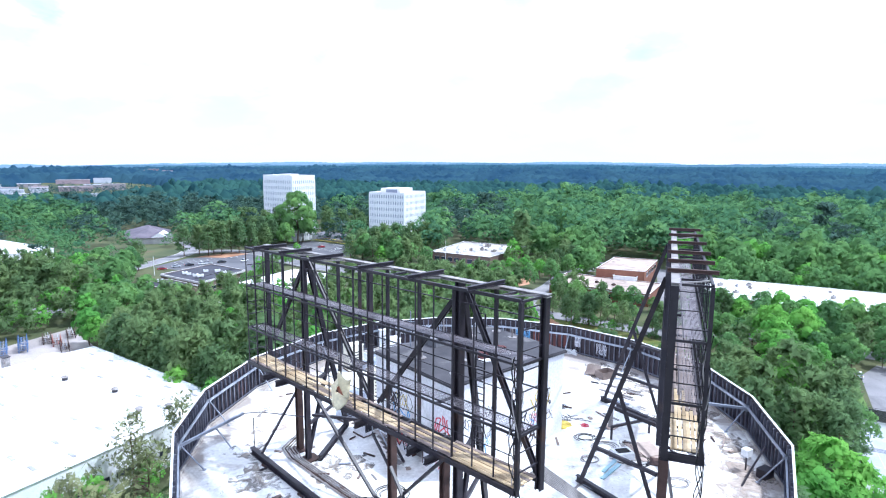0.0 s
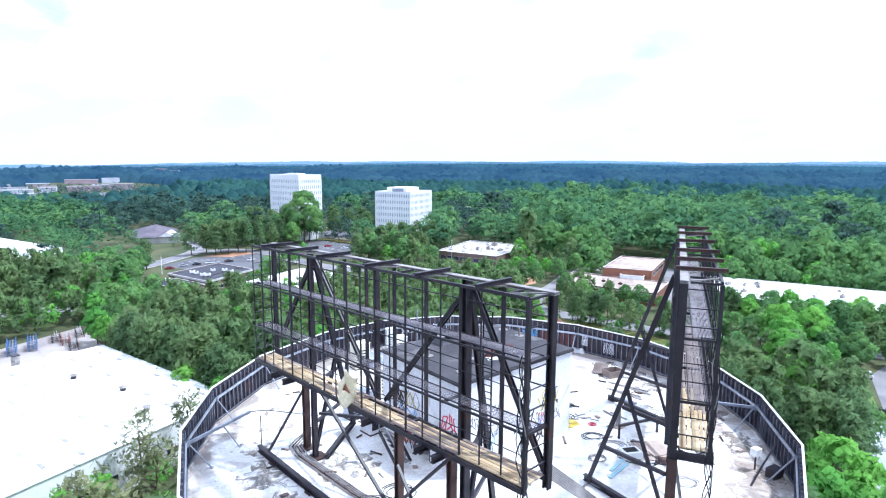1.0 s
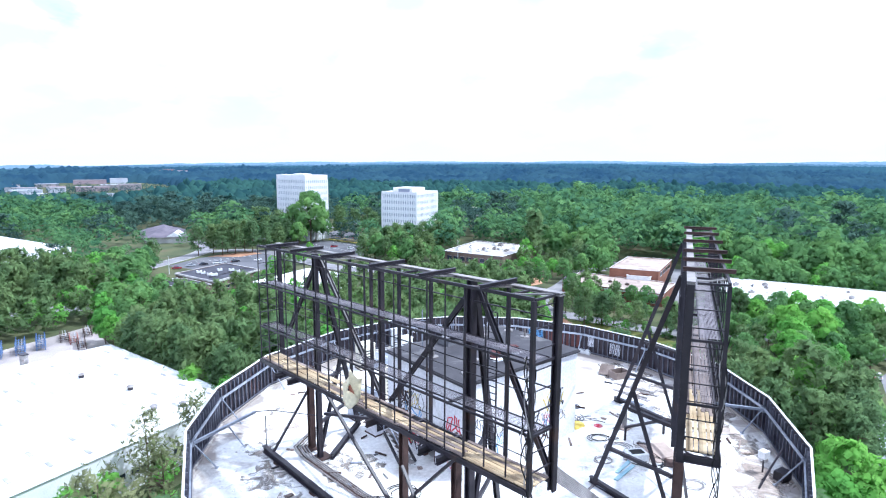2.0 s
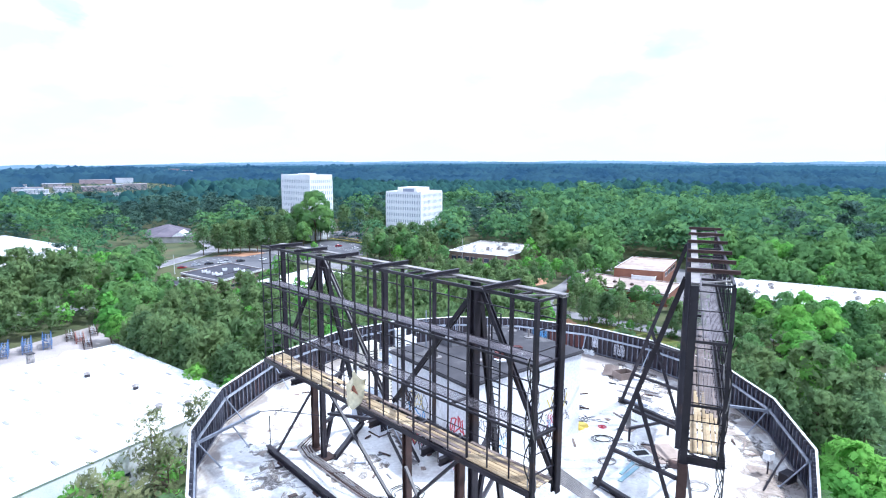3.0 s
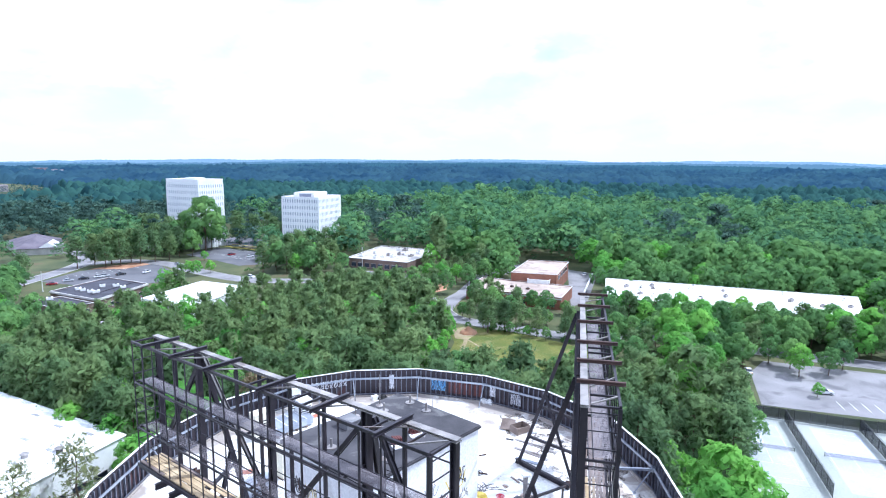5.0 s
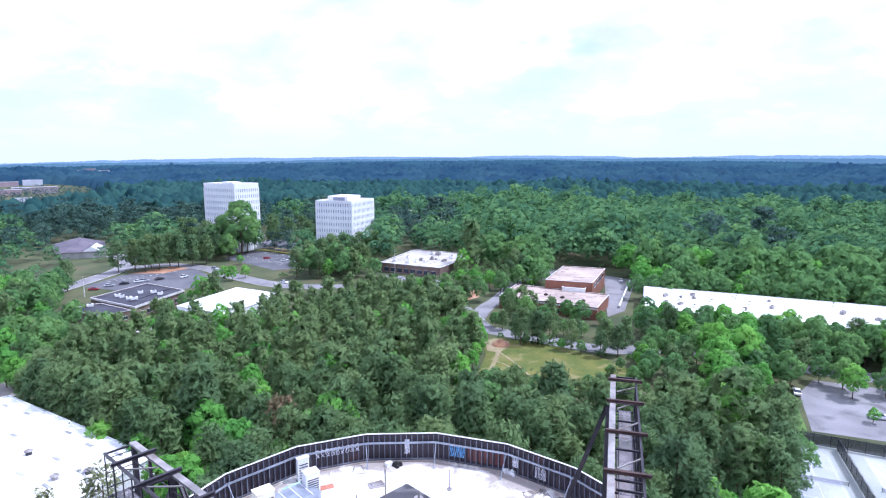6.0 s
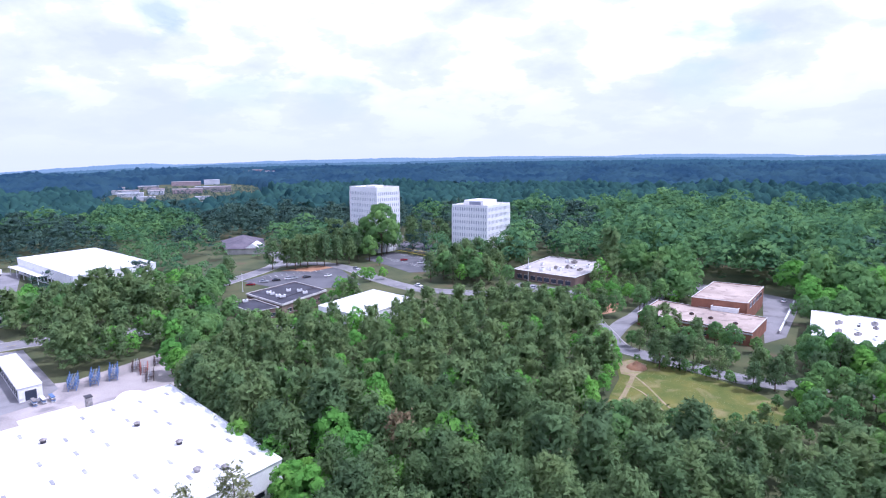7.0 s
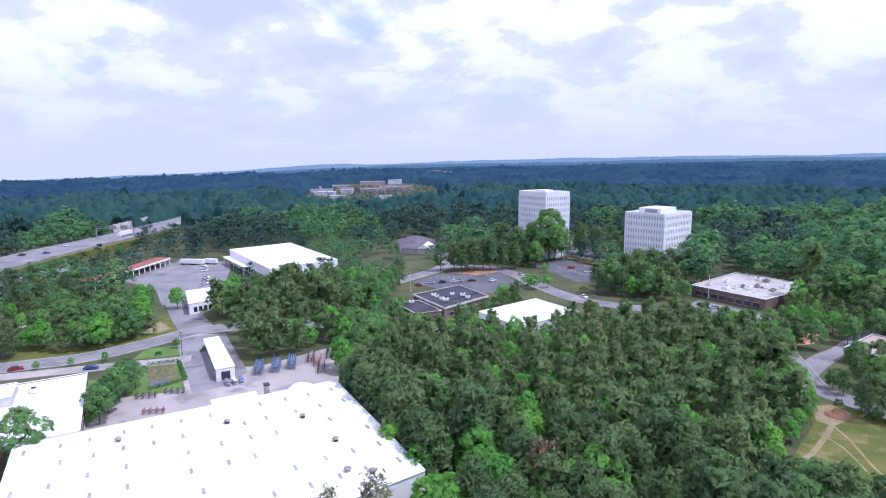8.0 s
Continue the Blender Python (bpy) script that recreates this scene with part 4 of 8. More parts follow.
def roof_clutter():
    z0 = ROOF_Z + 0.004
    up = lambda x, y, z=0.0: Vector((x, y, z0 + z))
    rng = random.Random(11)

    def cabinet(x, y, size, turn, m, name, label, louvres=True):
        c = thing(name, up(x, y), label, "cabinet")
        part("casing", Shape().block(up(x, y, 0.06), size, turn), m, c)
        part("skid", Shape().block(up(x, y), (size[0] + 0.1, size[1] + 0.1, 0.06), turn), M_RUST, c)
        part("lid", Shape().block(up(x, y, 0.06 + size[2]), (size[0] + 0.06, size[1] + 0.06, 0.05), turn), m, c)
        if louvres:
            co, si = math.cos(radians(turn)), math.sin(radians(turn))
            for i in range(6):
                h = 0.3 + i * (size[2] - 0.5) / 6
                y1 = -size[1] / 2 - 0.012
                e0, e1 = -size[0] / 2 + 0.1, size[0] / 2 - 0.1
                part("louvre", Shape().bar(up(x + co * e0 - si * y1, y + si * e0 + co * y1, h), up(x + co * e1 - si * y1, y + si * e1 + co * y1, h), 0.02, 0.07), M_STEEL, c)
        return c
    cabinet(-9.2, 48.9, (1.2, 0.9, 1.8), 35, M_BEIGE, "condenser_cabinet", "beige metal condenser cabinet with dark louvres")
    cabinet(-6.5, 51.5, (1.0, 0.8, 1.5), 30, M_CAP, "condenser_cabinet", "cream metal condenser cabinet near the parapet")
    cabinet(-7.3, 53.1, (0.85, 0.35, 1.7), 28, M_CAP, "louvre_panel", "white louvred panel leaning near the wall")
    cabinet(-8.1, 40.6, (1.6, 0.9, 1.4), 45, M_GALV, "air_handler", "galvanised air handler box on a rusty skid")
    cabinet(-6.9, 38.6, (1.2, 0.9, 1.0), 45, M_WHITEWALL, "air_handler", "white air handler box beside the penthouse stair")
    cabinet(-6.9, 43.6, (1.0, 0.8, 1.9), 40, M_BEIGE, "condenser_cabinet", "beige condenser cabinet with a rusted foot")
    dct = thing("air_duct", up(-7.7, 50.1), "flat galvanised air duct lying on sleepers", "duct")
    part("casing", Shape().block(up(-7.7, 50.1, 0.16), (3.6, 1.9, 0.5), 38), M_GALV, dct)
    for a in (-1.2, -0.4, 0.4, 1.2):
        c0, s0 = math.cos(radians(38)), math.sin(radians(38))
        part("seam", Shape().block(up(-7.7 + a * c0, 50.1 + a * s0, 0.66), (0.05, 1.92, 0.03), 38), M_CAP, dct)
        part("sleeper", Shape().block(up(-7.7 + a * c0, 50.1 + a * s0), (0.12, 2.0, 0.16), 38), M_OLDPLANK, dct)
    # open crate, bags, hatch box, bollard and a bar on legs
    cr = thing("open_crate", up(9.15, 47.5), "open weathered plywood crate with its lid aside", "crate")
    part("floor", Shape().block(up(9.15, 47.5), (1.2, 0.9, 0.05), 25), M_OLDPLANK, cr)
    c0, s0 = math.cos(radians(25)), math.sin(radians(25))
    for a, b, sx, sy in ((-0.58, 0, 0.05, 0.9), (0.58, 0, 0.05, 0.9), (0, -0.43, 1.1, 0.05), (0, 0.43, 1.1, 0.05)):
        part("side", Shape().block(up(9.15 + a * c0 - b * s0, 47.5 + a * s0 + b * c0, 0.05), (sx, sy, 0.45), 25), M_OLDPLANK, cr)
    part("lid", Shape().bar(up(8.2, 47.7, 0.1), up(8.6, 48.5, 0.55), 1.0, 0.04), M_OLDPLANK, cr)
    for x, y, m, lab in ((8.06, 52.6, M_CAP, "crumpled white bag slumped against the parapet"), (-0.5, 54.5, M_TYRE, "black bag of rubbish by the parapet")):
        bag = Shape()
        for a, b, w, h in ((0, 0, 0.55, 0.38), (0.26, 0.1, 0.42, 0.28), (-0.24, 0.12, 0.36, 0.24), (0.05, -0.22, 0.34, 0.2)):
            bag.tube(up(x + a, y + b), up(x + a, y + b, h * 0.6), w * 0.5, 9, w * 0.42).tube(up(x + a, y + b, h * 0.6), up(x + a, y + b, h), w * 0.42, 9, w * 0.16)
        tagged(part("rubbish_bag", bag, m, smooth=True), lab, "bag", "rubbish bags")
    hb = thing("hatch_box", up(6.8, 35.8), "white roof hatch box with a flat black mouth", "hatch")
    part("casing", Shape().block(up(6.8, 35.8), (1.0, 0.75, 0.4), 12), M_CAP, hb)
    # Thin black plate on the closed casing stands for a shaded hole.
    part("opening", Shape().block(up(6.8, 35.8, 0.4), (0.7, 0.45, 0.02), 12), M_TYRE, hb)
    bl = thing("bollard", up(7.16, 39.3), "worn white pipe bollard with a rusted foot", "bollard")
    part("pipe", Shape().tube(up(7.16, 39.3), up(7.16, 39.3, 1.35), 0.14, 10), M_WEATHER, bl)
    part("foot", Shape().tube(up(7.16, 39.3), up(7.16, 39.3, 0.08), 0.32, 10), M_TANROOF, bl)
    part("cap", Shape().block(up(7.16, 39.3, 1.35), (0.42, 0.34, 0.1), 20), M_CAP, bl)
    tb = thing("bar_stand", up(8.0, 38.2), "black steel bar standing on a short leg", "bar")
    part("bar", Shape().bar(up(6.75, 37.85, 0.75), up(9.4, 38.75, 0.85), 0.11, 0.13), M_STEEL, tb)
    for x, y in ((6.8, 37.87), (9.2, 38.68)):
        part("leg", Shape().bar(up(x, y), up(x, y, 0.72), 0.11), M_STEEL, tb)
    # a wire trestle by the far wall
    wt = thing("wire_trestle", up(-3.35, 53.6), "small folded wire trestle by the parapet", "trestle")
    for a, b in (((-0.5, 0, 0), (-0.25, 0.1, 0.6)), ((0.5, 0, 0), (0.25, 0.1, 0.6)), ((-0.25, 0.1, 0.6), (0.25, 0.1, 0.6)), ((-0.5, 0, 0), (0.5, 0, 0)), ((-0.4, 0.35, 0), (-0.25, 0.1, 0.6)), ((0.4, 0.35, 0), (0.25, 0.1, 0.6))):
        part("rod", Shape().tube(up(-3.35 + a[0], 53.6 + a[1], a[2] + 0.02), up(-3.35 + b[0], 53.6 + b[1], b[2] + 0.02), 0.02, 5), M_WEATHER, wt)
    # sprayed figure on the deck: trailing strokes round a yellow patch, and rings
    for k in range(22):
        a0 = 0.5 + 0.13 * k
        ln = rng.uniform(0.7, 1.5)
        pts = [up(4.75 + 0.10 * math.cos(a0) + ln * f * math.cos(a0 + 0.9 * f * math.sin(k * 2.1)), 40.1 + ln * f * math.sin(a0 + 0.9 * f * math.sin(k * 2.1)), 0.012) for f in (0.1, 0.25, 0.4, 0.55, 0.7, 0.85, 1.0)]
        tagged(part("sprayed_stroke", Shape().line(pts, 0.02, 4), M_BLACKPAINT if k % 3 else M_WEATHER), "loose sprayed stroke on the white deck", "graffiti", "deck graffiti")
    for x, y, r, m in ((4.55, 39.75, 0.42, M_YELPAINT), (4.35, 39.35, 0.25, M_YELPAINT), (4.9, 42.3, 0.36, M_BLACKPAINT), (4.35, 42.0, 0.24, M_BLUEPAINT), (5.75, 39.6, 0.22, M_REDPAINT)):
        for ring_r in ((1.0, 0.6, 0.25) if m is not M_YELPAINT else (1.0, 0.85, 0.7, 0.55, 0.4, 0.25, 0.1)):
            pts = [up(x + r * ring_r * math.cos(t * 0.5236) * (1 + 0.12 * math.sin(3 * t)), y + r * ring_r * math.sin(t * 0.5236), 0.012) for t in range(13)]
            tagged(part("sprayed_ring", Shape().line(pts, 0.034 if m is M_YELPAINT else 0.024, 4), m), "loose sprayed ring on the white deck", "graffiti", "deck graffiti")
    # steel stair and landing by the penthouse door
    st = thing("steel_stair", up(-5.6, 36.0), "rusty steel stair landing below the penthouse door", "stair")
    for i in range(6):
        part("tread", Shape().block(up(-5.0 - 0.18 * i, 35.0 + 0.22 * i, 0.2 + 0.18 * i), (0.9, 0.28, 0.05), 128), M_WEATHER, st)
    part("stringer", Shape().bar(up(-5.3, 34.6, 0.05), up(-6.3, 35.9, 1.25), 0.06, 0.2).bar(up(-4.6, 35.1, 0.05), up(-5.6, 36.4, 1.25), 0.06, 0.2), M_STEEL, st)
    part("handrail", Shape().line([up(-5.3, 34.6, 0.1), up(-5.3, 34.6, 1.0), up(-6.3, 35.9, 2.2), up(-6.3, 35.9, 1.2)], 0.03), M_GALV, st)
    # heavy beam left lying on the roof
    lb = thing("roof_beam", up(-9.1, 32.1), "dark steel beam lying on the roof deck", "beam")
    part("beam", Shape().ibeam(up(-12.6, 35.9, 0.28), up(-5.6, 28.4, 0.28), 0.24, 0.34, 0.04), M_STEEL, lb)
    for f in (0.15, 0.5, 0.85):
        p = up(-12.6 + 7.0 * f, 35.9 - 7.5 * f)
        part("chock", Shape().block(p, (0.4, 0.3, 0.10), -43), M_RUST, lb)
    part("stay", Shape().bar(up(-11.9, 35.2, 0.4), up(-10.4, 37.2, 3.2), 0.1, 0.1), M_STEEL, lb)
    # conduits running along the deck
    for k in range(5):
        cd = thing("conduit", up(-9.0, 33.8), "rusty conduit bent along the roof deck", "conduit", "roof conduits")
        o = 0.17 * k
        part("pipe", Shape().line([up(-10.7 + o, 38.6 + o, 0.06), up(-11.2 + o, 36.5, 0.06), up(-10.6 + o, 35.5, 0.06), up(-7.3 + o, 32.1, 0.06), up(-3.2 + o, 28.4 + o, 0.06)], 0.04), M_RUST if k == 1 else M_WEATHER, cd)
        part("saddle", Shape().block(up(-8.95 + o, 33.8), (0.12, 0.12, 0.02)), M_STEEL, cd)
    # bundle of conduits between the frames
    bd = thing("conduit_bundle", up(2.6, 26.0), "bundle of grey conduits sagging between the two frames", "conduit")
    for k in range(9):
        o = 0.085 * k
        part("conduit", Shape().line([P1(0.6, -0.3 - o, 43.7), Vector((1.9 + o * 0.3, 25.6 + o, 42.6)), Vector((3.4 + o * 0.3, 26.6 + o, 41.0)), Vector((4.6, 27.7 + o, 38.86))], 0.028), M_WEATHER, bd)
    # boards, sheets and scraps
    scraps = [(9.0, 44.2, 2.6, 0.25, -48, M_WEATHER), (9.6, 45.2, 3.2, 0.2, -46, M_WEATHER), (8.6, 43.2, 1.8, 0.3, -40, M_GALV),
              (8.3, 36.5, 1.5, 2.0, 10, M_TANROOF), (6.1, 35.2, 2.2, 0.18, 50, M_TEAL),
              (5.8, 34.4, 1.9, 0.2, 48, M_TEAL), (-5.5, 52.0, 1.0, 0.55, 20, M_ORANGE), (-6.8, 48.2, 1.5, 0.8, 30, M_TEAL), (-7.9, 52.2, 1.4, 0.6, 35, M_TEAL),
              (-2.0, 52.0, 1.1, 0.8, 15, M_WEATHER), (-9.4, 44.2, 1.0, 0.5, 10, M_ORANGE), (10.6, 37.2, 0.6, 2.2, 10, M_DARKROOF),
              (-7.6, 31.5, 0.5, 0.3, 20, M_RUST), (-5.4, 30.0, 0.9, 0.5, 60, M_TANROOF), (-3.4, 29.4, 1.1, 0.4, 20, M_TANROOF), (1.8, 29.4, 0.8, 0.5, 30, M_WEATHER)]
    names = ["loose_board", "metal_sheet", "roofing_scrap"]
    for i, (x, y, a, b, t, m) in enumerate(scraps):
        s = Shape().block(up(x, y), (a, b, 0.05), t)
        if a * b > 0.6:
            s.block(up(x + 0.1, y + 0.08, 0.05), (a * 0.8, b * 0.7, 0.04), t + 9)
        sc = part(names[i % 3], s, m)
        tagged(sc, ("worn loose board lying on the roof deck", "bent metal sheet lying on the roof deck", "scrap of roofing lying on the deck")[i % 3], "debris", "roof debris")
    # small litter: broken boards, off-cuts of pipe and crumpled sheet
    nests = ((10.0, 45.8, 1.6, 16), (7.6, 36.4, 1.6, 14), (6.9, 41.2, 0.9, 6), (-8.0, 33.6, 2.4, 22), (12.6, 38.4, 1.6, 10), (3.4, 31.0, 1.6, 10), (-9.5, 42.0, 2.2, 12), (-2.6, 47.8, 2.6, 14))
    k = 0
    for nx, ny, spread, count in nests:
        for _ in range(count):
            x, y, t = nx + rng.gauss(0, spread), ny + rng.gauss(0, spread), rng.uniform(0, 180)
            if math.hypot(x - CX, y - CY) > 14.2 or inside_house(x, y):
                continue
            kind = k % 3
            if kind == 0:
                s = Shape().block(up(x, y, 0.0), (rng.uniform(0.35, 1.3), rng.uniform(0.06, 0.13), 0.05), t)
                tagged(part("broken_board", s, M_OLDPLANK if k % 2 else M_WEATHER), "short broken board lying on the roof deck", "debris", "roof litter")
            elif kind == 1:
                ln = rng.uniform(0.25, 0.8)
                a = radians(t)
                s = Shape().tube(up(x, y, 0.05), up(x + ln * math.cos(a), y + ln * math.sin(a), 0.05), 0.05, 8)
                tagged(part("pipe_offcut", s, (M_RUST, M_STEEL, M_GALV)[k % 4 % 3]), "short pipe off-cut lying on the roof deck", "debris", "roof litter")
            else:
                w = rng.uniform(0.2, 0.5)
                s = Shape().block(up(x, y), (w, w * rng.uniform(0.4, 0.9), 0.03), t).block(up(x + 0.05, y - 0.04, 0.03), (w * 0.7, w * 0.4, 0.05), t + 25)
                tagged(part("crumpled_sheet", s, (M_TANROOF, M_DARKROOF, M_WEATHER, M_OLDPLANK)[k % 4]), "crumpled scrap of roofing sheet on the deck", "debris", "roof litter")
            k += 1
    # silt and leaf mould dried on the deck
    for i, (x, y, r) in enumerate(((-11.6, 33.6, 1.9), (-13.0, 36.4, 1.3), (-8.0, 34.6, 2.0), (-13.2, 41.2, 0.9), (13.6, 37.4, 1.6), (13.2, 41.0, 1.4), (9.6, 48.6, 2.2), (9.6, 41.6, 1.2), (7.6, 36.4, 1.6), (10.8, 45.4, 1.8), (12.2, 35.4, 1.7), (11.6, 32.8, 1.6), (12.9, 33.6, 1.2), (12.6, 38.8, 1.3), (10.9, 30.8, 1.3), (-10.2, 31.2, 1.3), (-12.6, 39.2, 1.2))):
        s = Shape()
        ph = rng.uniform(0, 6)
        rim = []
        for j in range(28):
            a = 2 * math.pi * j / 28
            rr = r * (0.75 + 0.2 * math.sin(3 * a + ph) + 0.12 * math.sin(7 * a + 2 * ph))
            rim.append((x + rr * math.cos(a), y + rr * math.sin(a)))
        s.slab(rim, ROOF_Z + 0.001, ROOF_Z + 0.006 + 0.004 * (i % 6))
        tagged(part("silt_patch", s, M_SILT if i < 10 else M_WASH), "ragged brown patch of dried silt on the deck" if i < 10 else "faint tan wash of silt on the deck", "dirt", "silt patches")
    # loops of cable
    for i, (x, y, r) in enumerate(((6.3, 36.8, 0.9), (5.4, 37.9, 0.7), (7.1, 35.4, 1.1), (4.9, 35.6, 0.6), (-6.2, 31.6, 0.8), (-4.8, 32.4, 1.0), (8.9, 33.3, 0.7))):
        s = Shape()
        pts = []
        for k in range(40):
            a = k * 0.42
            rr = r * (0.7 + 0.3 * math.sin(k * 0.37 + i))
            pts.append(up(x + rr * math.cos(a), y + rr * 0.8 * math.sin(a), 0.03 + 0.04 * rng.random()))
        s.line(pts, 0.022, 4)
        tagged(part("cable_coil", s, M_TYRE if i % 3 else M_WEATHER), "loose loops of black cable on the roof deck", "cable", "cable coils")
    # struts from the parapet to the frames
    for (p, q, lab) in ((ring(13, RIM - 0.25, RIM_Z - 0.75), Vector((-13.4, 37.1, 40.55)), "grey tie beam from parapet towards the sign legs"),
                        (ring(5, RIM - 0.25, RIM_Z - 0.75), Vector((9.6, 38.5, 41.0)), "grey tie beam from parapet to the sign frame")):
        tb = thing("tie_beam", p, lab, "beam", "parapet ties")
        part("beam", Shape().bar(p, q, 0.12, 0.14), M_GALV, tb)
        part("end_clamp", Shape().block(p - Vector((0, 0, 0.14)), (0.25, 0.25, 0.28)), M_GALV, tb)
        part("foot_stay", Shape().tube(p.lerp(q, 0.55), Vector((p.lerp(q, 0.8).x, p.lerp(q, 0.8).y, ROOF_Z)), 0.04), M_GALV, tb)
    w = thing("guy_wire", Vector((-10.0, 35.6, ROOF_Z)), "thin steel cable stretched over the roof on a post", "cable")
    part("wire", Shape().line([Vector((-13.4, 37.1, 40.55)), Vector((-12.6, 37.4, 40.5)), P1(14.5, -0.2, 41.2)], 0.025), M_STEEL, w)
    part("post", Shape().tube(up(-12.7, 36.6), up(-12.7, 36.6, 1.75), 0.03), M_STEEL, w)
    # flood light at the east wall
    fl = thing("flood_light", up(12.9, 34.4), "white flood light on a bent arm at the parapet", "lamp")
    part("arm", Shape().line([up(11.7, 33.1, 0.0), up(12.7, 34.0, 0.6), up(13.6, 34.7, 1.2)], 0.05), M_STEEL, fl)
    part("housing", Shape().block(up(12.65, 34.6, 0.8), (0.42, 0.36, 0.36), 30), M_CAP, fl)
    part("yoke", Shape().bar(up(12.65, 34.6), up(12.65, 34.6, 0.8), 0.06), M_STEEL, fl)
    part("battery_box", Shape().block(up(13.3, 34.0), (0.7, 0.5, 0.45), 30), M_STEEL, fl)
    # white junction boxes by the wall
    for x, y in ((7.7, 52.9), (-1.1, 54.6), (1.9, 45.4)):
        jb = thing("junction_box", up(x, y), "small white junction box on the roof deck", "box", "junction boxes")
        part("casing", Shape().block(up(x, y), (0.5, 0.35, 0.3), 30), M_CAP, jb)
        part("pipe", Shape().tube(up(x + 0.2, y, 0.1), up(x + 1.0, y + 0.2, 0.05), 0.03), M_WEATHER, jb)
    for x, y in ((-0.2, 49.0), (3.2, 51.0), (-3.3, 48.0)):
        tagged(part("vent_stack", Shape().tube(up(x, y), up(x, y, 1.5), 0.04, 8).tube(up(x, y), up(x, y, 0.06), 0.2, 10), M_WEATHER), "thin grey vent stack with a flashed foot", "vent pipe", "vent stacks")
    # the torn tarp caught on the plank walkway
    s = Shape()
    nx, nz = 9, 13
    for j in range(nz):
        for i in range(nx):
            g, h = i / (nx - 1) - 0.5, j / (nz - 1)
            wdt = 1.25 * (0.55 + 0.45 * math.sin(2.9 * min(1, h + 0.12))) * (1 + 0.10 * math.sin(11 * h + 1) + 0.07 * math.sin(27 * h))
            bulge = 0.22 * math.cos(g * 3.0) + 0.09 * math.sin(9 * h + 5 * g)
            s.v.append(P1(9.35 - g * wdt - 0.55 * (h - 0.5), 1.38 + bulge, 43.85 + 1.62 * h + (0.35 * g if h < 0.5 else -0.25 * g) + 0.12 * math.sin(9 * g + 2)))
    for j in range(nz - 1):
        for i in range(nx - 1):
            if (i, j) not in ((4, 6), (4, 5), (5, 6), (3, 6), (5, 5), (4, 7), (3, 5), (5, 7)):
                a = j * nx + i
                s.f.append((a, a + 1, a + nx + 1, a + nx))
    tarp = part("torn_tarp", s, M_CREAM, smooth=True)
    mod = tarp.modifiers.new("thickness", "SOLIDIFY")
    mod.thickness = 0.02
    lining = Shape()
    for k in range(14):
        a = k * 0.449
        lining.v.append(P1(9.30 + 0.30 * math.cos(a) * (1 + 0.25 * math.sin(3 * a)), 1.42, 44.62 + 0.27 * math.sin(a)))
    lining.v += [tuple(Vector(v) + Vector((0.02, 0.02, 0))) for v in lining.v]
    lining.f += [tuple(range(14)), tuple(range(14, 28))[::-1]] + [(k, k + 14, (k + 1) % 14 + 14, (k + 1) % 14) for k in range(14)]
    part("torn_lining", lining, M_ORANGE, tarp, "rust-red lining showing through the tear")
    tagged(tarp, "torn cream tarp with rust-red stain caught on the walkway", "tarp")


roof_clutter()

# ---- roads, lots, lawns ----
CLEAR = []          # ground kept free of trees: polygons


def keep_clear(poly):
    CLEAR.append([tuple(p[:2]) for p in poly])


def ribbon(pts, width):
    """The outline of a strip of even width along a bent line."""
    pts = [Vector((p[0], p[1], 0)) for p in pts]
    left, right = [], []
    for i, p in enumerate(pts):
        d = (pts[min(i + 1, len(pts) - 1)] - pts[max(i - 1, 0)]).normalized()
        side = Vector((-d.y, d.x, 0)) * width / 2
        left.append(p + side)
        right.append(p - side)
    return left, right


def bend(pts, n=5):
    """The same line with its corners eased."""
    P = [Vector((p[0], p[1], 0)) for p in pts]
    out = []
    for i in range(len(P) - 1):
        a, b, c, d = P[max(i - 1, 0)], P[i], P[i + 1], P[min(i + 2, len(P) - 1)]
        for k in range(n):
            t = k / n
            out.append(0.5 * (2 * b + (c - a) * t + (2 * a - 5 * b + 4 * c - d) * t * t + (3 * b - a - 3 * c + d) * t ** 3))
    return out + [P[-1]]


def make_road(name, pts, width, z, material, label, kerb=False, line=False):
    pts = bend(pts)
    left, right = ribbon(pts, width)
    s = Shape()
    n = len(pts)
    for a, b in zip(left, right):
        s.v += [(a.x, a.y, -0.3), (a.x, a.y, z), (b.x, b.y, z), (b.x, b.y, -0.3)]
    for i in range(n - 1):
        k = i * 4
        s.f += [(k + 1, k + 2, k + 6, k + 5), (k, k + 1, k + 5, k + 4), (k + 2, k + 3, k + 7, k + 6)]
    road = setting(name, s, material, label, "road")
    keep_clear(list(left) + list(right)[::-1])
    if kerb:
        for side in ribbon(pts, width + 0.2):
            k = Shape()
            for p, q in zip(side, side[1:]):
                k.bar((p.x, p.y, 0.06), (q.x, q.y, 0.06), 0.2, 0.26)
            part("kerb", k, M_CONC, road, "pale concrete kerb")
    if line:
        k = Shape()
        for p, q in list(zip(pts, pts[1:]))[::2]:
            k.bar((p.x, p.y, z + 0.005), (q.x, q.y, z + 0.005), 0.14, 0.01)
        part("centre_line", k, M_YELLOW, road)
    return road


def make_lot(name, poly, z, material, label, category="pavement", clear=True):
    if clear:
        keep_clear(poly)
    return setting(name, Shape().slab([tuple(p) for p in poly], -0.3, z), material, label, category)


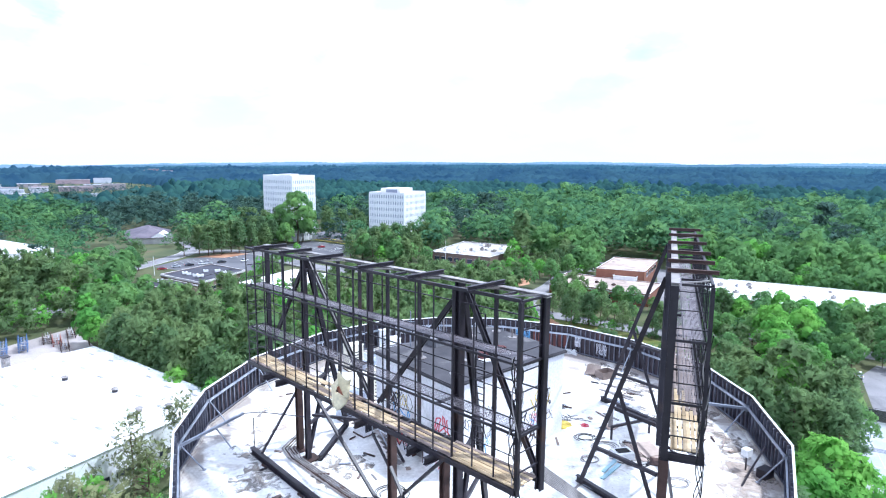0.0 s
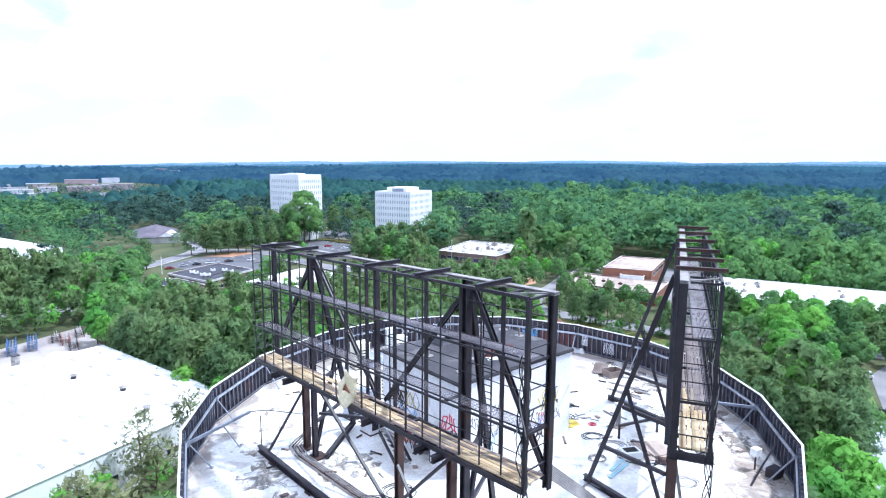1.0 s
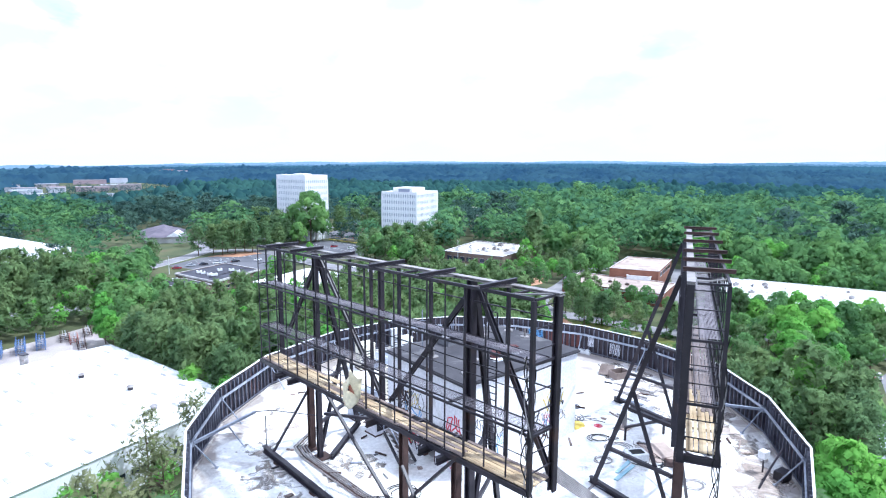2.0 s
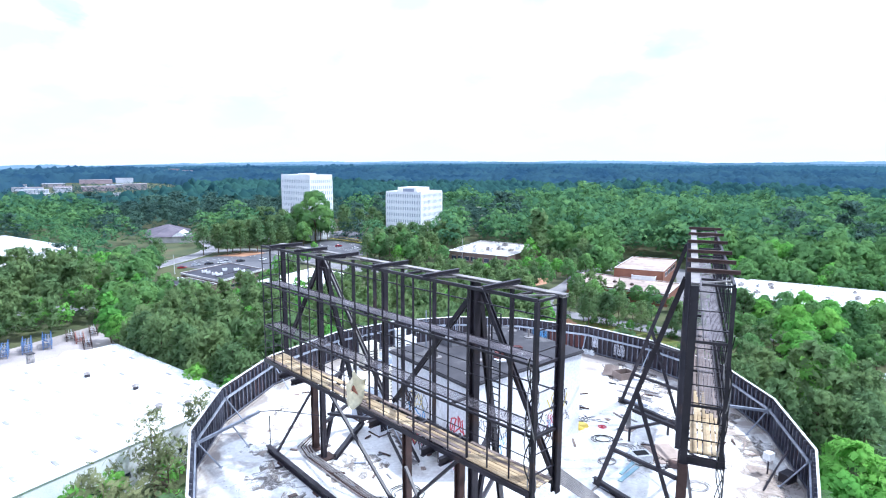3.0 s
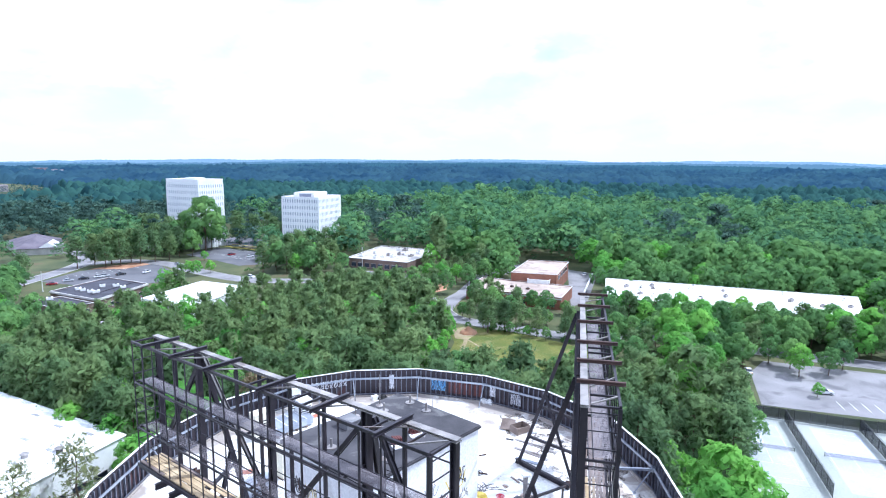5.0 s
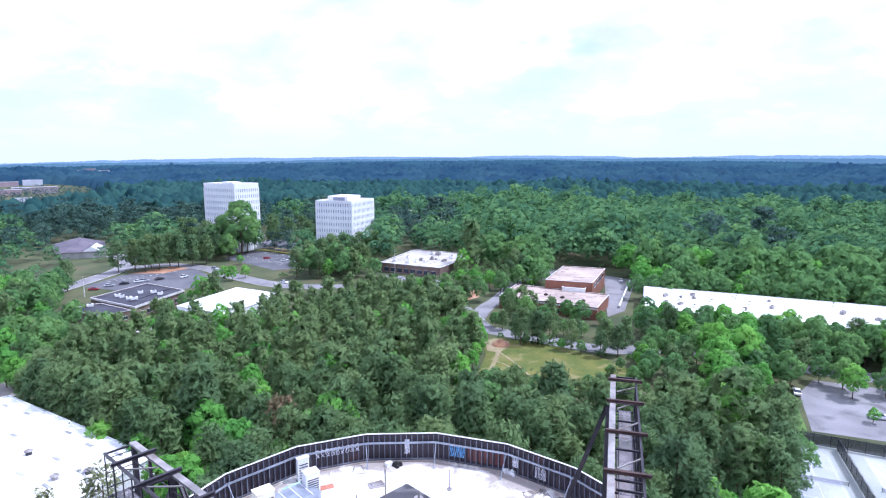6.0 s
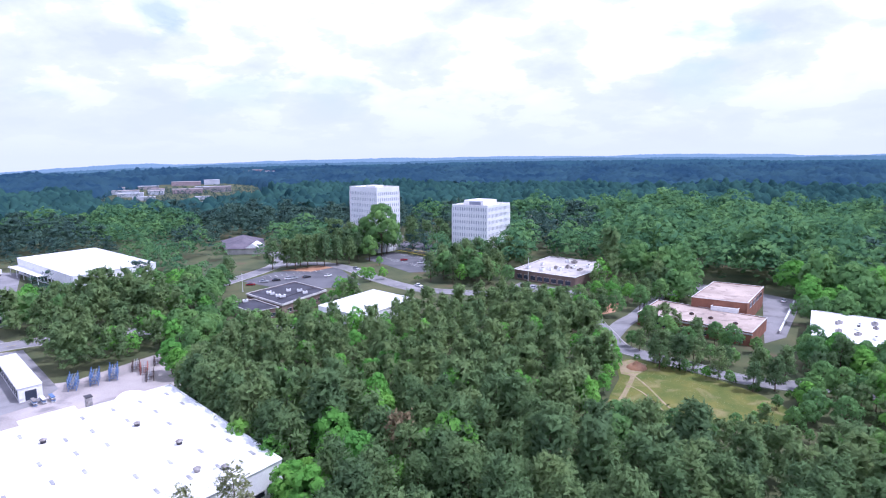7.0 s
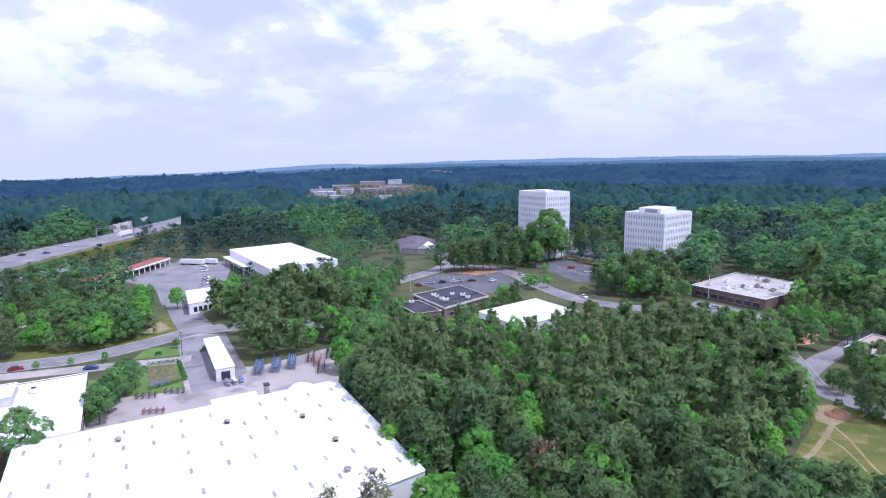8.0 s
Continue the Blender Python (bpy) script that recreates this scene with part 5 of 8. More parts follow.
def stall_lines(lot, p, q, count, length, z):
    """Painted parking bays along the line from p to q."""
    p, q = Vector((*p, z)), Vector((*q, z))
    d = (q - p).normalized()
    side = Vector((-d.y, d.x, 0))
    for i in range(count + 1):
        a = p.lerp(q, i / count)
        part("bay_line", Shape().bar(a + Vector((0, 0, 0.006)), a + side * length + Vector((0, 0, 0.006)), 0.13, 0.012), M_LINE, lot)


make_road("road_1", [(-236, 92), (-208, 128), (-194, 144), (-187, 164), (-183, 183), (-170, 197), (-140, 214), (-120, 228)], 10.5, 0.06, M_ASPHALT, "grey two-lane road with pale kerbs", True, True)
make_lot("yard_1", [(-99, 168), (-121, 190), (-131, 164), (-136, 161), (-169, 186), (-186, 178), (-137, 139), (-150, 127), (-127, 87), (-88, 148)], 0.05, M_YARD, "worn pale concrete storage yard")
make_road("road_2", [(-184, 186), (-202, 197), (-232, 218), (-262, 240)], 13, 0.075, M_ASPHALT, "bleached asphalt drive to the depot")
lot_1 = make_lot("lot_1", [(-232, 208), (-262, 229), (-300, 238), (-318, 262), (-322, 292), (-330, 304), (-286, 306), (-246, 262), (-214, 218)], 0.045, M_ASPHALT, "wide bleached asphalt depot lot")
make_lot("drive_1", [(-182, 173.5), (-170, 187), (-131, 158.5), (-128, 148), (-133, 138.3), (-166.8, 162.6)], 0.065, M_ASPHALT, "grey asphalt drive beside the storage shed")
make_road("road_3", [(-204, 118), (-178, 142), (-164, 154), (-158, 160)], 6.0, 0.07, M_YARD, "short concrete drive past the pond", True)
make_lot("verge_1", [(-213, 131), (-232, 146), (-209, 148), (-204, 156), (-197, 158), (-199, 146), (-206, 134)], 0.035, M_MEADOW, "dry mown verge along the road", "lawn", False)
make_lot("verge_2", [(-198, 157), (-203, 164), (-201, 177), (-216, 194), (-211, 197), (-190, 184), (-188.5, 168)], 0.035, M_MEADOW, "dry grass verge by the depot drive", "lawn", False)
make_lot("clay_4", [(-199.8, 173.8), (-194, 177), (-196, 183), (-208, 188), (-207, 183)], 0.05, M_SAND, "bare sandy bank beside the drive", "ground", False)
make_lot("gravel_1", [(-251, 149), (-234, 148), (-250, 166), (-272, 161)], 0.05, M_YARD, "pale gravel lot among the trees")
make_lot("lawn_1", [(-182, 161), (-171, 171), (-162, 163), (-176, 151)], 0.03, M_LAWN, "mown green lawn by the road", "lawn")
make_lot("lawn_2", [(-172, 132), (-164, 138), (-140, 121), (-144, 108)], 0.03, M_LAWN, "mown green lawn beside the brick building", "lawn")
make_lot("lawn_3", [(-172, 144), (-159, 160), (-136, 143), (-147, 128)], 0.03, M_LAWN, "green bank round the retention pond", "lawn")
make_lot("pond_floor", [(-165, 147), (-160, 154), (-145, 144.5), (-149, 137)], 0.06, M_MUD, "muddy brown floor of the retention pond", "ground")
make_lot("pond_water", [(-152, 139), (-148.5, 143.5), (-145.6, 141.4), (-148, 136.5)], 0.09, M_WATER, "shallow muddy pond water", "water")
make_road("road_4", [(-170, 246), (-158, 285), (-152, 318), (-150, 345), (-158, 372), (-176, 392)], 9, 0.065, M_ASPHALT, "pale road between the low offices", True)
make_road("road_5", [(-150, 345), (-128, 354), (-104, 342), (-86, 322), (-66, 303), (-50, 293), (-30, 290), (-12, 288)], 9, 0.072, M_ASPHALT, "pale curved road below the offices", True)
lot_2 = make_lot("lot_2", [(-148, 300), (-142, 326), (-112, 346), (-93, 316), (-84, 300), (-104, 288), (-128, 290)], 0.05, M_DARKASPH, "asphalt car park behind the dark-roofed office")
lot_3 = make_lot("lot_3", [(-104, 374), (-92, 402), (-62, 380), (-53, 338), (-66, 334), (-82, 352)], 0.05, M_DARKASPH, "half-empty dark asphalt car park with painted bays")
make_lot("lot_4", [(-100, 420), (-92, 460), (-46, 410), (-54, 392)], 0.05, M_DARKASPH, "asphalt car park between the white office blocks")
make_road("road_6", [(-140, 400), (-118, 432), (-104, 470), (-78, 530)], 8, 0.06, M_ASPHALT, "pale drive to the taller office block")
make_lot("lawn_4", [(-112, 222), (-106, 218), (-78, 244), (-86, 260)], 0.03, M_LAWN, "mown lawn along the office front", "lawn")
make_road("road_7", [(-116, 212), (-102, 218), (-82, 232), (-72, 236)], 6, 0.07, M_CONC, "pale drive in front of the office")
make_lot("clay_1", [(-112, 346), (-122, 352), (-140, 330), (-122, 330)], 0.07, M_CLAY, "bare reddish soil under pines", "ground", False)
make_lot("lot_5", [(-10, 300), (-4, 316), (28, 297), (22, 280), (-6, 282)], 0.05, M_ASPHALT, "small car park by the brick office")
make_road("road_8", [(26, 250), (29, 232), (32, 217), (40, 209), (50, 202), (60, 194), (72, 189), (90, 188), (112, 174), (140, 156), (170, 140)], 7.5, 0.06, M_ASPHALT, "pale asphalt street behind a row of trees", True)
make_road("road_9", [(30, 228), (37, 246), (46, 262), (62, 300)], 7, 0.068, M_ASPHALT, "asphalt drive beside the brick building")
lot_6 = make_lot("lot_6", [(60, 296), (84, 324), (104, 312), (120, 292), (92, 236), (82, 228), (88, 246), (102, 286), (86, 296)], 0.05, M_ASPHALT, "bleached asphalt lot round the brick building")
MEADOW = [(20, 160), (24, 176), (28, 188), (28.5, 200), (33, 206), (38, 204), (54, 193), (64, 182), (70, 168), (62, 162), (50, 159), (40, 158), (31, 160)]
make_lot("meadow", MEADOW, 0.04, M_MEADOW, "dry yellow-green meadow with bare tracks", "meadow")
make_road("track_1", [(20.6, 161), (22.5, 166), (26, 172), (29.6, 182), (32, 190), (32, 196), (30, 202), (29.4, 205)], 1.3, 0.055, M_SAND, "bare sandy track across the meadow")
make_road("track_2", [(32.5, 191), (35, 183), (36.8, 174), (38.4, 168), (42, 161)], 0.6, 0.06, M_SAND, "narrow trodden sandy path through grass")
make_road("track_3", [(29, 184), (32, 180), (34, 175), (36, 167)], 0.45, 0.064, M_SAND, "faint bare rut in the meadow")
make_lot("clay_2", [(29, 192), (29.5, 202), (34, 205), (38, 201), (36, 195), (32.5, 190)], 0.07, M_SAND, "trodden bare soil round the clay heap", "ground", False)


def make_heap(x, y, r, h, material, label, seed):
    """A slumped mound of dug soil with an uneven foot and clods on its flanks."""
    s = Shape()
    rings, n = 6, 20
    for i in range(rings + 1):
        f = i / rings
        for k in range(n):
            a = 2 * math.pi * k / n
            w = 1 + 0.22 * noise.noise((math.cos(a) * 1.7, math.sin(a) * 1.7, seed))
            z = h * (1 - f) ** 0.8 * (1 + 0.3 * noise.noise((math.cos(a) * f * 3, math.sin(a) * f * 3, seed + 5)))
            s.v.append((x + r * 1.3 * f * w * math.cos(a), y + r * f * w * math.sin(a), z if i < rings else -0.05))
    for i in range(rings):
        for k in range(n):
            j = (k + 1) % n
            s.f.append((i * n + k, (i + 1) * n + k, (i + 1) * n + j, i * n + j))
    return tagged(part("clay_mound", s, material), label, "mound")


make_heap(34.4, 197.5, 2.5, 2.4, M_CLAY, "slumped mound of dark red clay on the meadow", 3)
make_lot("clay_3", [(30, 258), (37, 264), (40, 278), (30, 276)], 0.07, M_CLAY, "red clay bank above the drive", "ground")
lot_7 = make_lot("lot_7", [(94, 131), (106, 152), (116, 160), (150, 142), (140, 112), (117, 120)], 0.05, M_ASPHALT, "grey car park with painted bays by the courts")
make_lot("lawn_5", [(84, 131), (97, 156), (104, 152), (93, 131)], 0.03, M_LAWN, "green strip beside the car park", "lawn")
stall_lines(lot_7, (112, 126), (138, 116), 10, 5, 0.05)
stall_lines(lot_3, (-96, 380), (-66, 352), 14, 5, 0.05)
stall_lines(lot_3, (-84, 392), (-58, 368), 12, 5, 0.05)
stall_lines(lot_2, (-140, 310), (-116, 332), 10, 5, 0.05)
for p, q in (((-92, 410), (-60, 384)), ((-60, 384), (-52, 346)), ((-86, 416), (-54, 392))):
    tagged(part("yellow_kerb", Shape().bar((*p, 0.08), (*q, 0.08), 0.5, 0.3), M_YELLOW), "yellow painted kerb round a planted island", "kerb", "yellow kerbs")


# ---- tennis courts ----
def make_courts():
    make_lot("court_surround", [(66, 92), (82, 130), (108, 117), (126, 108), (112, 74), (84, 80)], 0.04, M_COURT2, "grey-green tennis court surround", "sports court")
    d = Vector((11.5, 23.5, 0)).normalized()
    e = Vector((d.y, -d.x, 0))
    for k, at in enumerate((Vector((80.3, 111.2, 0)), Vector((94.3, 104.2, 0)))):
        C = lambda a, b: at + d * a + e * b
        court = setting("tennis_court_%d" % (k + 1), Shape().slab([C(a, b)[:2] for a, b in ((-14, -4.6), (14, -4.6), (14, 4.6), (-14, 4.6))], 0.041, 0.06), M_COURT, "pale blue tennis court with white lines", "sports court")
        for a0, b0, a1, b1 in ((-11.9, -4.1, 11.9, -4.1), (-11.9, 4.1, 11.9, 4.1), (-11.9, -4.1, -11.9, 4.1), (11.9, -4.1, 11.9, 4.1), (-6.4, 0, 6.4, 0), (-6.4, -4.1, -6.4, 4.1), (6.4, -4.1, 6.4, 4.1)):
            p, q = C(a0, b0), C(a1, b1)
            part("line", Shape().bar((p.x, p.y, 0.066), (q.x, q.y, 0.066), 0.07, 0.012), M_LINE, court)
        net = thing("tennis_net", C(0, 0) + Vector((0, 0, 0.06)), "dark tennis net slung between two posts", "net", "tennis nets")
        p, q = C(0, -5.2), C(0, 5.2)
        part("netting", Shape().bar((p.x, p.y, 0.55), (q.x, q.y, 0.55), 0.03, 0.8), M_NET, net)
        part("band", Shape().bar((p.x, p.y, 0.98), (q.x, q.y, 0.98), 0.04, 0.07), M_LINE, net)
        for r in (p, q):
            part("post", Shape().tube((r.x, r.y, 0.06), (r.x, r.y, 1.05), 0.05), M_STEEL, net)
    keep_clear([(64, 88), (82, 132), (128, 110), (114, 70), (84, 76)])
    for p, q in (((81.5, 129.5), (106, 115.5)), ((106, 115.5), (124, 107)), ((93, 122), (79.5, 93)), ((106, 115.5), (93.5, 87))):
        p, q = Vector((*p, 0)), Vector((*q, 0))
        n = int((q - p).length / 3)
        fence = thing("court_fence", (p + q) / 2, "tall court fence with dark windscreen mesh", "fence", "court fences")
        for i in range(n + 1):
            a = p.lerp(q, i / n)
            part("post", Shape().tube(a, a + Vector((0, 0, 3.0)), 0.05), M_STEEL, fence)
            if i < n:
                b = p.lerp(q, (i + 1) / n)
                part("mesh_panel", Shape().bar(a + Vector((0, 0, 1.45)), b + Vector((0, 0, 1.45)), 0.03, 2.6), M_FENCE, fence)
        part("top_rail", Shape().tube(p + Vector((0, 0, 3)), q + Vector((0, 0, 3)), 0.04), M_STEEL, fence)


make_courts()


# ---- buildings ----
def quad(P0, e1, a, e2, b):
    P0, e1, e2 = Vector((*P0, 0)), Vector((*e1, 0)).normalized(), Vector((*e2, 0)).normalized()
    return [P0, P0 + e1 * a, P0 + e1 * a + e2 * b, P0 + e2 * b]


def make_low_building(name, corners, height, wall_m, roof_m, label, category="building", z0=0.0, lip=0.25, windows=(), margin=1.5, clear=True):
    """A flat-roofed building on four corners: walls, recessed roof, coping; windows: (side, from, to, sill, head, count)."""
    Q = [Vector((p[0], p[1], 0)) for p in corners]
    area = sum(Q[i].x * Q[(i + 1) % 4].y - Q[(i + 1) % 4].x * Q[i].y for i in range(4))
    turned = area < 0
    mid = sum(Q, Vector()) / 4
    b = thing(name, mid + Vector((0, 0, z0)), label, category)
    inner = [p + (mid - p).normalized() * 0.3 for p in Q]
    for i in range(4):
        p, q, r, s = Q[i], Q[(i + 1) % 4], inner[(i + 1) % 4], inner[i]
        part("wall", Shape().slab([p[:2], q[:2], r[:2], s[:2]], z0 - 0.3 if z0 == 0 else z0, z0 + height), wall_m, b)
        part("coping", Shape().bar(v3(p, z0 + height + 0.04), v3(q, z0 + height + 0.04), 0.45, 0.10), M_CAP if roof_m in (M_WHITEROOF, M_PALEROOF) else M_CONC, b)
    part("roof", Shape().slab([p[:2] for p in inner], z0 + height - lip - 0.3, z0 + height - lip), roof_m, b)
    for side, f0, f1, lo, hi, count in windows:
        p, q = Q[side], Q[(side + 1) % 4]
        d = (q - p).normalized()
        out = Vector((d.y, -d.x, 0)) * (-1 if turned else 1)
        for i in range(count):
            g0 = f0 + (f1 - f0) * (i + 0.15) / count
            g1 = f0 + (f1 - f0) * (i + 0.85) / count
            a, c = p.lerp(q, g0), p.lerp(q, g1)
            w = part("window", Shape().bar(v3(a + out * 0.02, z0 + (lo + hi) / 2), v3(c + out * 0.02, z0 + (lo + hi) / 2), 0.06, hi - lo), M_GLASS, b)
            part("frame", Shape().bar(v3(a + out * 0.05, z0 + hi), v3(c + out * 0.05, z0 + hi), 0.1, 0.12).bar(v3(a + out * 0.05, z0 + lo), v3(c + out * 0.05, z0 + lo), 0.14, 0.1), M_CONC, w)
    if clear:
        k = [p + (p - mid).normalized() * margin * 1.4 for p in Q]
        keep_clear(k)
    return b


def roof_unit(x, y, z, size, turn, m=None, label="pale roof-top air unit", parent=None):
    u = thing("roof_unit", (x, y, z), label, "air unit", "roof-top air units")
    m = m or M_CAP
    part("casing", Shape().block((x, y, z + 0.15), size, turn), m, u)
    part("curb", Shape().block((x, y, z), (size[0] * 0.9, size[1] * 0.9, 0.15), turn), M_WEATHER, u)
    part("fan_cowl", Shape().tube((x, y, z + 0.15 + size[2]), (x, y, z + 0.35 + size[2]), min(size[:2]) * 0.33, 10), M_STEEL, u)
    return u


E1, E2 = (0.815, -0.58), (-0.57, -0.822)
e1v, e2v = Vector((*E1, 0)).normalized(), Vector((*E2, 0)).normalized()

# the long white warehouse beside the yard; its near eave runs a little askew
EAVE = (0.470, 0.883)
wh = make_low_building("warehouse", [(-88.3, 147.5), (-44.6, 116.4), (-44.6 - 71.5 * EAVE[0], 116.4 - 71.5 * EAVE[1]), (-129.05, 88.7)], 8.0, M_WHITEWALL, M_WHITEROOF, "long warehouse with a bright white metal roof", lip=0.12,
                       windows=((1, 0.05, 0.6, 2.5, 3.6, 10),))
W0 = Vector((-88.3, 147.5, 0))
WP = lambda a, b, z=8.0: W0 + e1v * a + e2v * b + Vector((0, 0, z))
rng = random.Random(3)
sky_m = shared("skylight", Shape().block((0, 0, 0), (0.6, 2.1, 0.10)), M_SKYLIGHT)
ang1 = math.degrees(math.atan2(e1v.y, e1v.x))
for b in range(3, 70, 6):
    for a in (5, 13.5, 22, 30.5, 39, 47) + ((53,) if b > 20 else ()):
        if rng.random() < 0.22:
            continue
        p = WP(a + rng.uniform(-0.5, 0.5), b + rng.uniform(-0.6, 0.6), 7.89)
        piece("skylight", sky_m, wh, Matrix.Translation(p) @ Matrix.Rotation(radians(ang1 + 90), 4, "Z"))
for a, b in ((33, 11), (46, 13), (49, 9), (18, 14), (12, 30), (9, 52)):
    p = WP(a, b, 7.88)
    vn = thing("roof_vent", p, "grey metal roof ventilator on the warehouse", "roof vent", "warehouse roof vents")
    part("shaft", Shape().tube(p, p + Vector((0, 0, 0.7)), 0.55, 10), M_WEATHER if (a + b) % 2 else M_STEEL, vn)
    part("cap", Shape().tube(p + Vector((0, 0, 0.7)), p + Vector((0, 0, 1.0)), 0.8, 10, 0.35), M_WEATHER, vn)
for k in range(1, 24):
    part("roof_seam", Shape().bar(WP(0.4, k * 3.0, 7.89), WP(53, k * 3.0, 7.89), 0.08, 0.05), M_CAP, wh)
# arched canopy and notch at the yard side
can = Shape()
for i in range(9):
    a = math.pi * i / 8
    for f in (0, 1):
        p = WP(-0.1 - 5.0 * math.sin(a) * 0.9, 4.5 + 9 * (i / 8), 7.4 + 0.3 * math.sin(a))
        can.v.append((p.x, p.y, p.z - f * 0.4))
can.f += [(2 * i, 2 * i + 2, 2 * i + 3, 2 * i + 1) for i in range(8)] + [tuple(range(0, 18, 2)), tuple(range(1, 18, 2))[::-1]]
part("arched_canopy", can, M_WHITEROOF, wh, "white curved canopy over the yard doors")
make_low_building("loading_annex", [WP(-7, 20), WP(-0.3, 20), WP(-0.3, 31), WP(-7, 31)], 6.6, M_WHITEWALL, M_WHITEROOF, "small white annex at the warehouse dock", lip=0.1)
st_ = thing("flue_stack", WP(-1.6, 18), "pale ribbed flue stack against the warehouse", "chimney")
part("shaft", Shape().block(WP(-1.6, 18, 0), (1.6, 1.2, 10.0), ang1), M_WEATHER, st_)
part("cap", Shape().block(WP(-1.6, 18, 10.0), (1.9, 1.5, 0.2), ang1), M_STEEL, st_)

# brick building with a white roof at the edge of the view
make_low_building("brick_depot", quad((-162.3, 126.4), E1, 43, E2, 40), 6.0, M_BRICK2, M_WHITEROOF, "low brick building with a white roof",
                  windows=((0, 0.1, 0.9, 1.2, 3.6, 9),))
D0 = Vector((-162.3, 126.4, 0))
make_low_building("roof_block", [D0 + e1v * a + e2v * b for a, b in ((6, 16), (17, 16), (17, 38), (6, 38))], 2.6, M_CONC, M_WHITEROOF, "raised white roof block on the depot", z0=5.76, clear=False)
p = D0 + e1v * 9 + e2v * 12
roof_unit(p.x, p.y, 5.76, (2.4, 2.0, 1.1), 20)
p = D0 + e1v * 5 + e2v * 17
roof_unit(p.x, p.y, 5.76, (1.6, 1.4, 0.9), 20, M_WEATHER)

# long white storage shed in the yard
tr = make_low_building("storage_shed", [(-161.6, 169.0), (-159.0, 173.3), (-130.4, 152.6), (-133.4, 148.0)], 4.0, M_WHITEWALL, M_WHITEROOF, "long narrow white storage shed with metal roof", lip=0.08,
                       windows=((3, 0.05, 0.95, 0.6, 3.0, 10), (2, 0.15, 0.85, 0.2, 3.0, 1)))
for i in range(3):
    p = Vector((-128.6 + i * 1.3, 147.6 + i * 1.6, 0.05))
    g = thing("pallet_stack", p, "stack of blue and grey steel frames by the shed", "pallet", "yard stacks")
    for k in range(5):
        part("frame", Shape().block(p + Vector((0, 0, 0.06 + 0.32 * k)), (3.2, 0.9, 0.18), 145), (M_BLUESTEEL, M_WEATHER, M_CAP)[(i + k) % 3], g)
    part("skid", Shape().block(p, (3.0, 0.8, 0.06), 145), M_OLDPLANK, g)


def make_rack(x, y, turn, m, label, h=4.2, w=2.0, ln=6.5):
    r = thing("storage_rack", (x, y, 0.05), label, "rack", "yard racks")
    co, si = math.cos(radians(turn)), math.sin(radians(turn))
    at = lambda a, b, z: Vector((x + co * a - si * b, y + si * a + co * b, z))
    for a in (-ln / 2, -ln / 6, ln / 6, ln / 2):
        for b in (-w / 2, w / 2):
            part("upright", Shape().bar(at(a, b, 0.05), at(a, b, h), 0.16, 0.16), m, r)
        for z in [q for q in (0.8, 1.8, 2.8, 3.8) if q < h - 0.2]:
            part("arm", Shape().bar(at(a, -w / 2 - 0.3, z), at(a, w / 2 + 0.3, z), 0.10, 0.12), m, r)
    for z in [q for q in (0.95, 1.95, 2.95, 3.95) if q < h]:
        for k in range(4):
            b = -w / 2 + w * k / 3
            part("stock_bar", Shape().bar(at(-ln / 2 - 0.5, b, z), at(ln / 2 + 0.4, b, z), 0.16, 0.14), (M_WEATHER, m, M_GALV)[(k + int(z)) % 3], r)
    return r


for x, y, m, lab in ((-127.4, 160.0, M_BLUESTEEL, "tall blue steel storage rack in the yard"), (-123.9, 164.2, M_BLUESTEEL, "tall blue steel storage rack holding bars"),
                     (-121.2, 168.6, M_BLUESTEEL, "blue steel rack with long stock"), (-119.6, 176.4, M_RUST, "dark brown rack of rusty stock"),
                     (-115.4, 174.4, M_REDSTEEL, "rusty red rack heaped with steel"), (-110.0, 169.5, M_RUST, "low dark rack of rusty steel stock"),
                     (-116.0, 182.0, M_RUST, "dark rusty rack below the trees")):
    make_rack(x, y, 125, m, lab, h=3.8 if m is M_BLUESTEEL else 2.0)
for x, y in ((-142.6, 130.4), (-138.0, 136.4), (-131.6, 124.2)):
    make_rack(x, y, 35, M_RUST if y > 129 else M_REDSTEEL, "low rusty rack of steel frames by the pond", 1.7, 1.2, 5.0)
# hedge round the pond, built with the shrubs below
HEDGE = [((-166, 149), (-159.8, 156.2)), ((-159.8, 156.2), (-143.6, 145.2)), ((-143.6, 145.2), (-147.5, 134.8))]

# depot group
make_low_building("white_depot", [(-286, 304.5), (-268, 343), (-197.5, 300.5), (-214, 262)], 9.0, M_WHITEWALL, M_WHITEROOF, "large white depot with a flat white roof", lip=0.1,
                  windows=((3, 0.1, 0.9, 1.0, 3.5, 12),))
aw = thing("awning", (-262, 283, 0), "long white awning along the depot", "awning")
part("roof", Shape().slab([(-287, 299), (-285.5, 304), (-246, 282.5), (-248, 277)], 4.6, 4.9), M_WHITEROOF, aw)
for f in (0.02, 0.25, 0.5, 0.75, 0.98):
    p = Vector((-286.6, 299.6, 0)).lerp(Vector((-248.2, 277.8, 0)), f)
    part("post", Shape().bar(p, p + Vector((0, 0, 4.6)), 0.25), M_CAP, aw)
sb = make_low_building("small_depot_office", [(-227.5, 218.5), (-220, 234), (-199, 216), (-205, 200.5)], 5.0, M_WHITEWALL, M_WHITEROOF, "small white-roofed office in the depot",
                       windows=((3, 0.06, 0.94, 1.0, 3.2, 10), (2, 0.1, 0.9, 1.0, 3.2, 6)))
rs = thing("open_shed", (-310, 256, 0), "long open shed with faded red roof and white posts", "shed")
A_, B_, = Vector((-292, 216, 0)), Vector((-318, 284, 0))
dd = (B_ - A_).normalized()
oo = Vector((-dd.y, dd.x, 0))
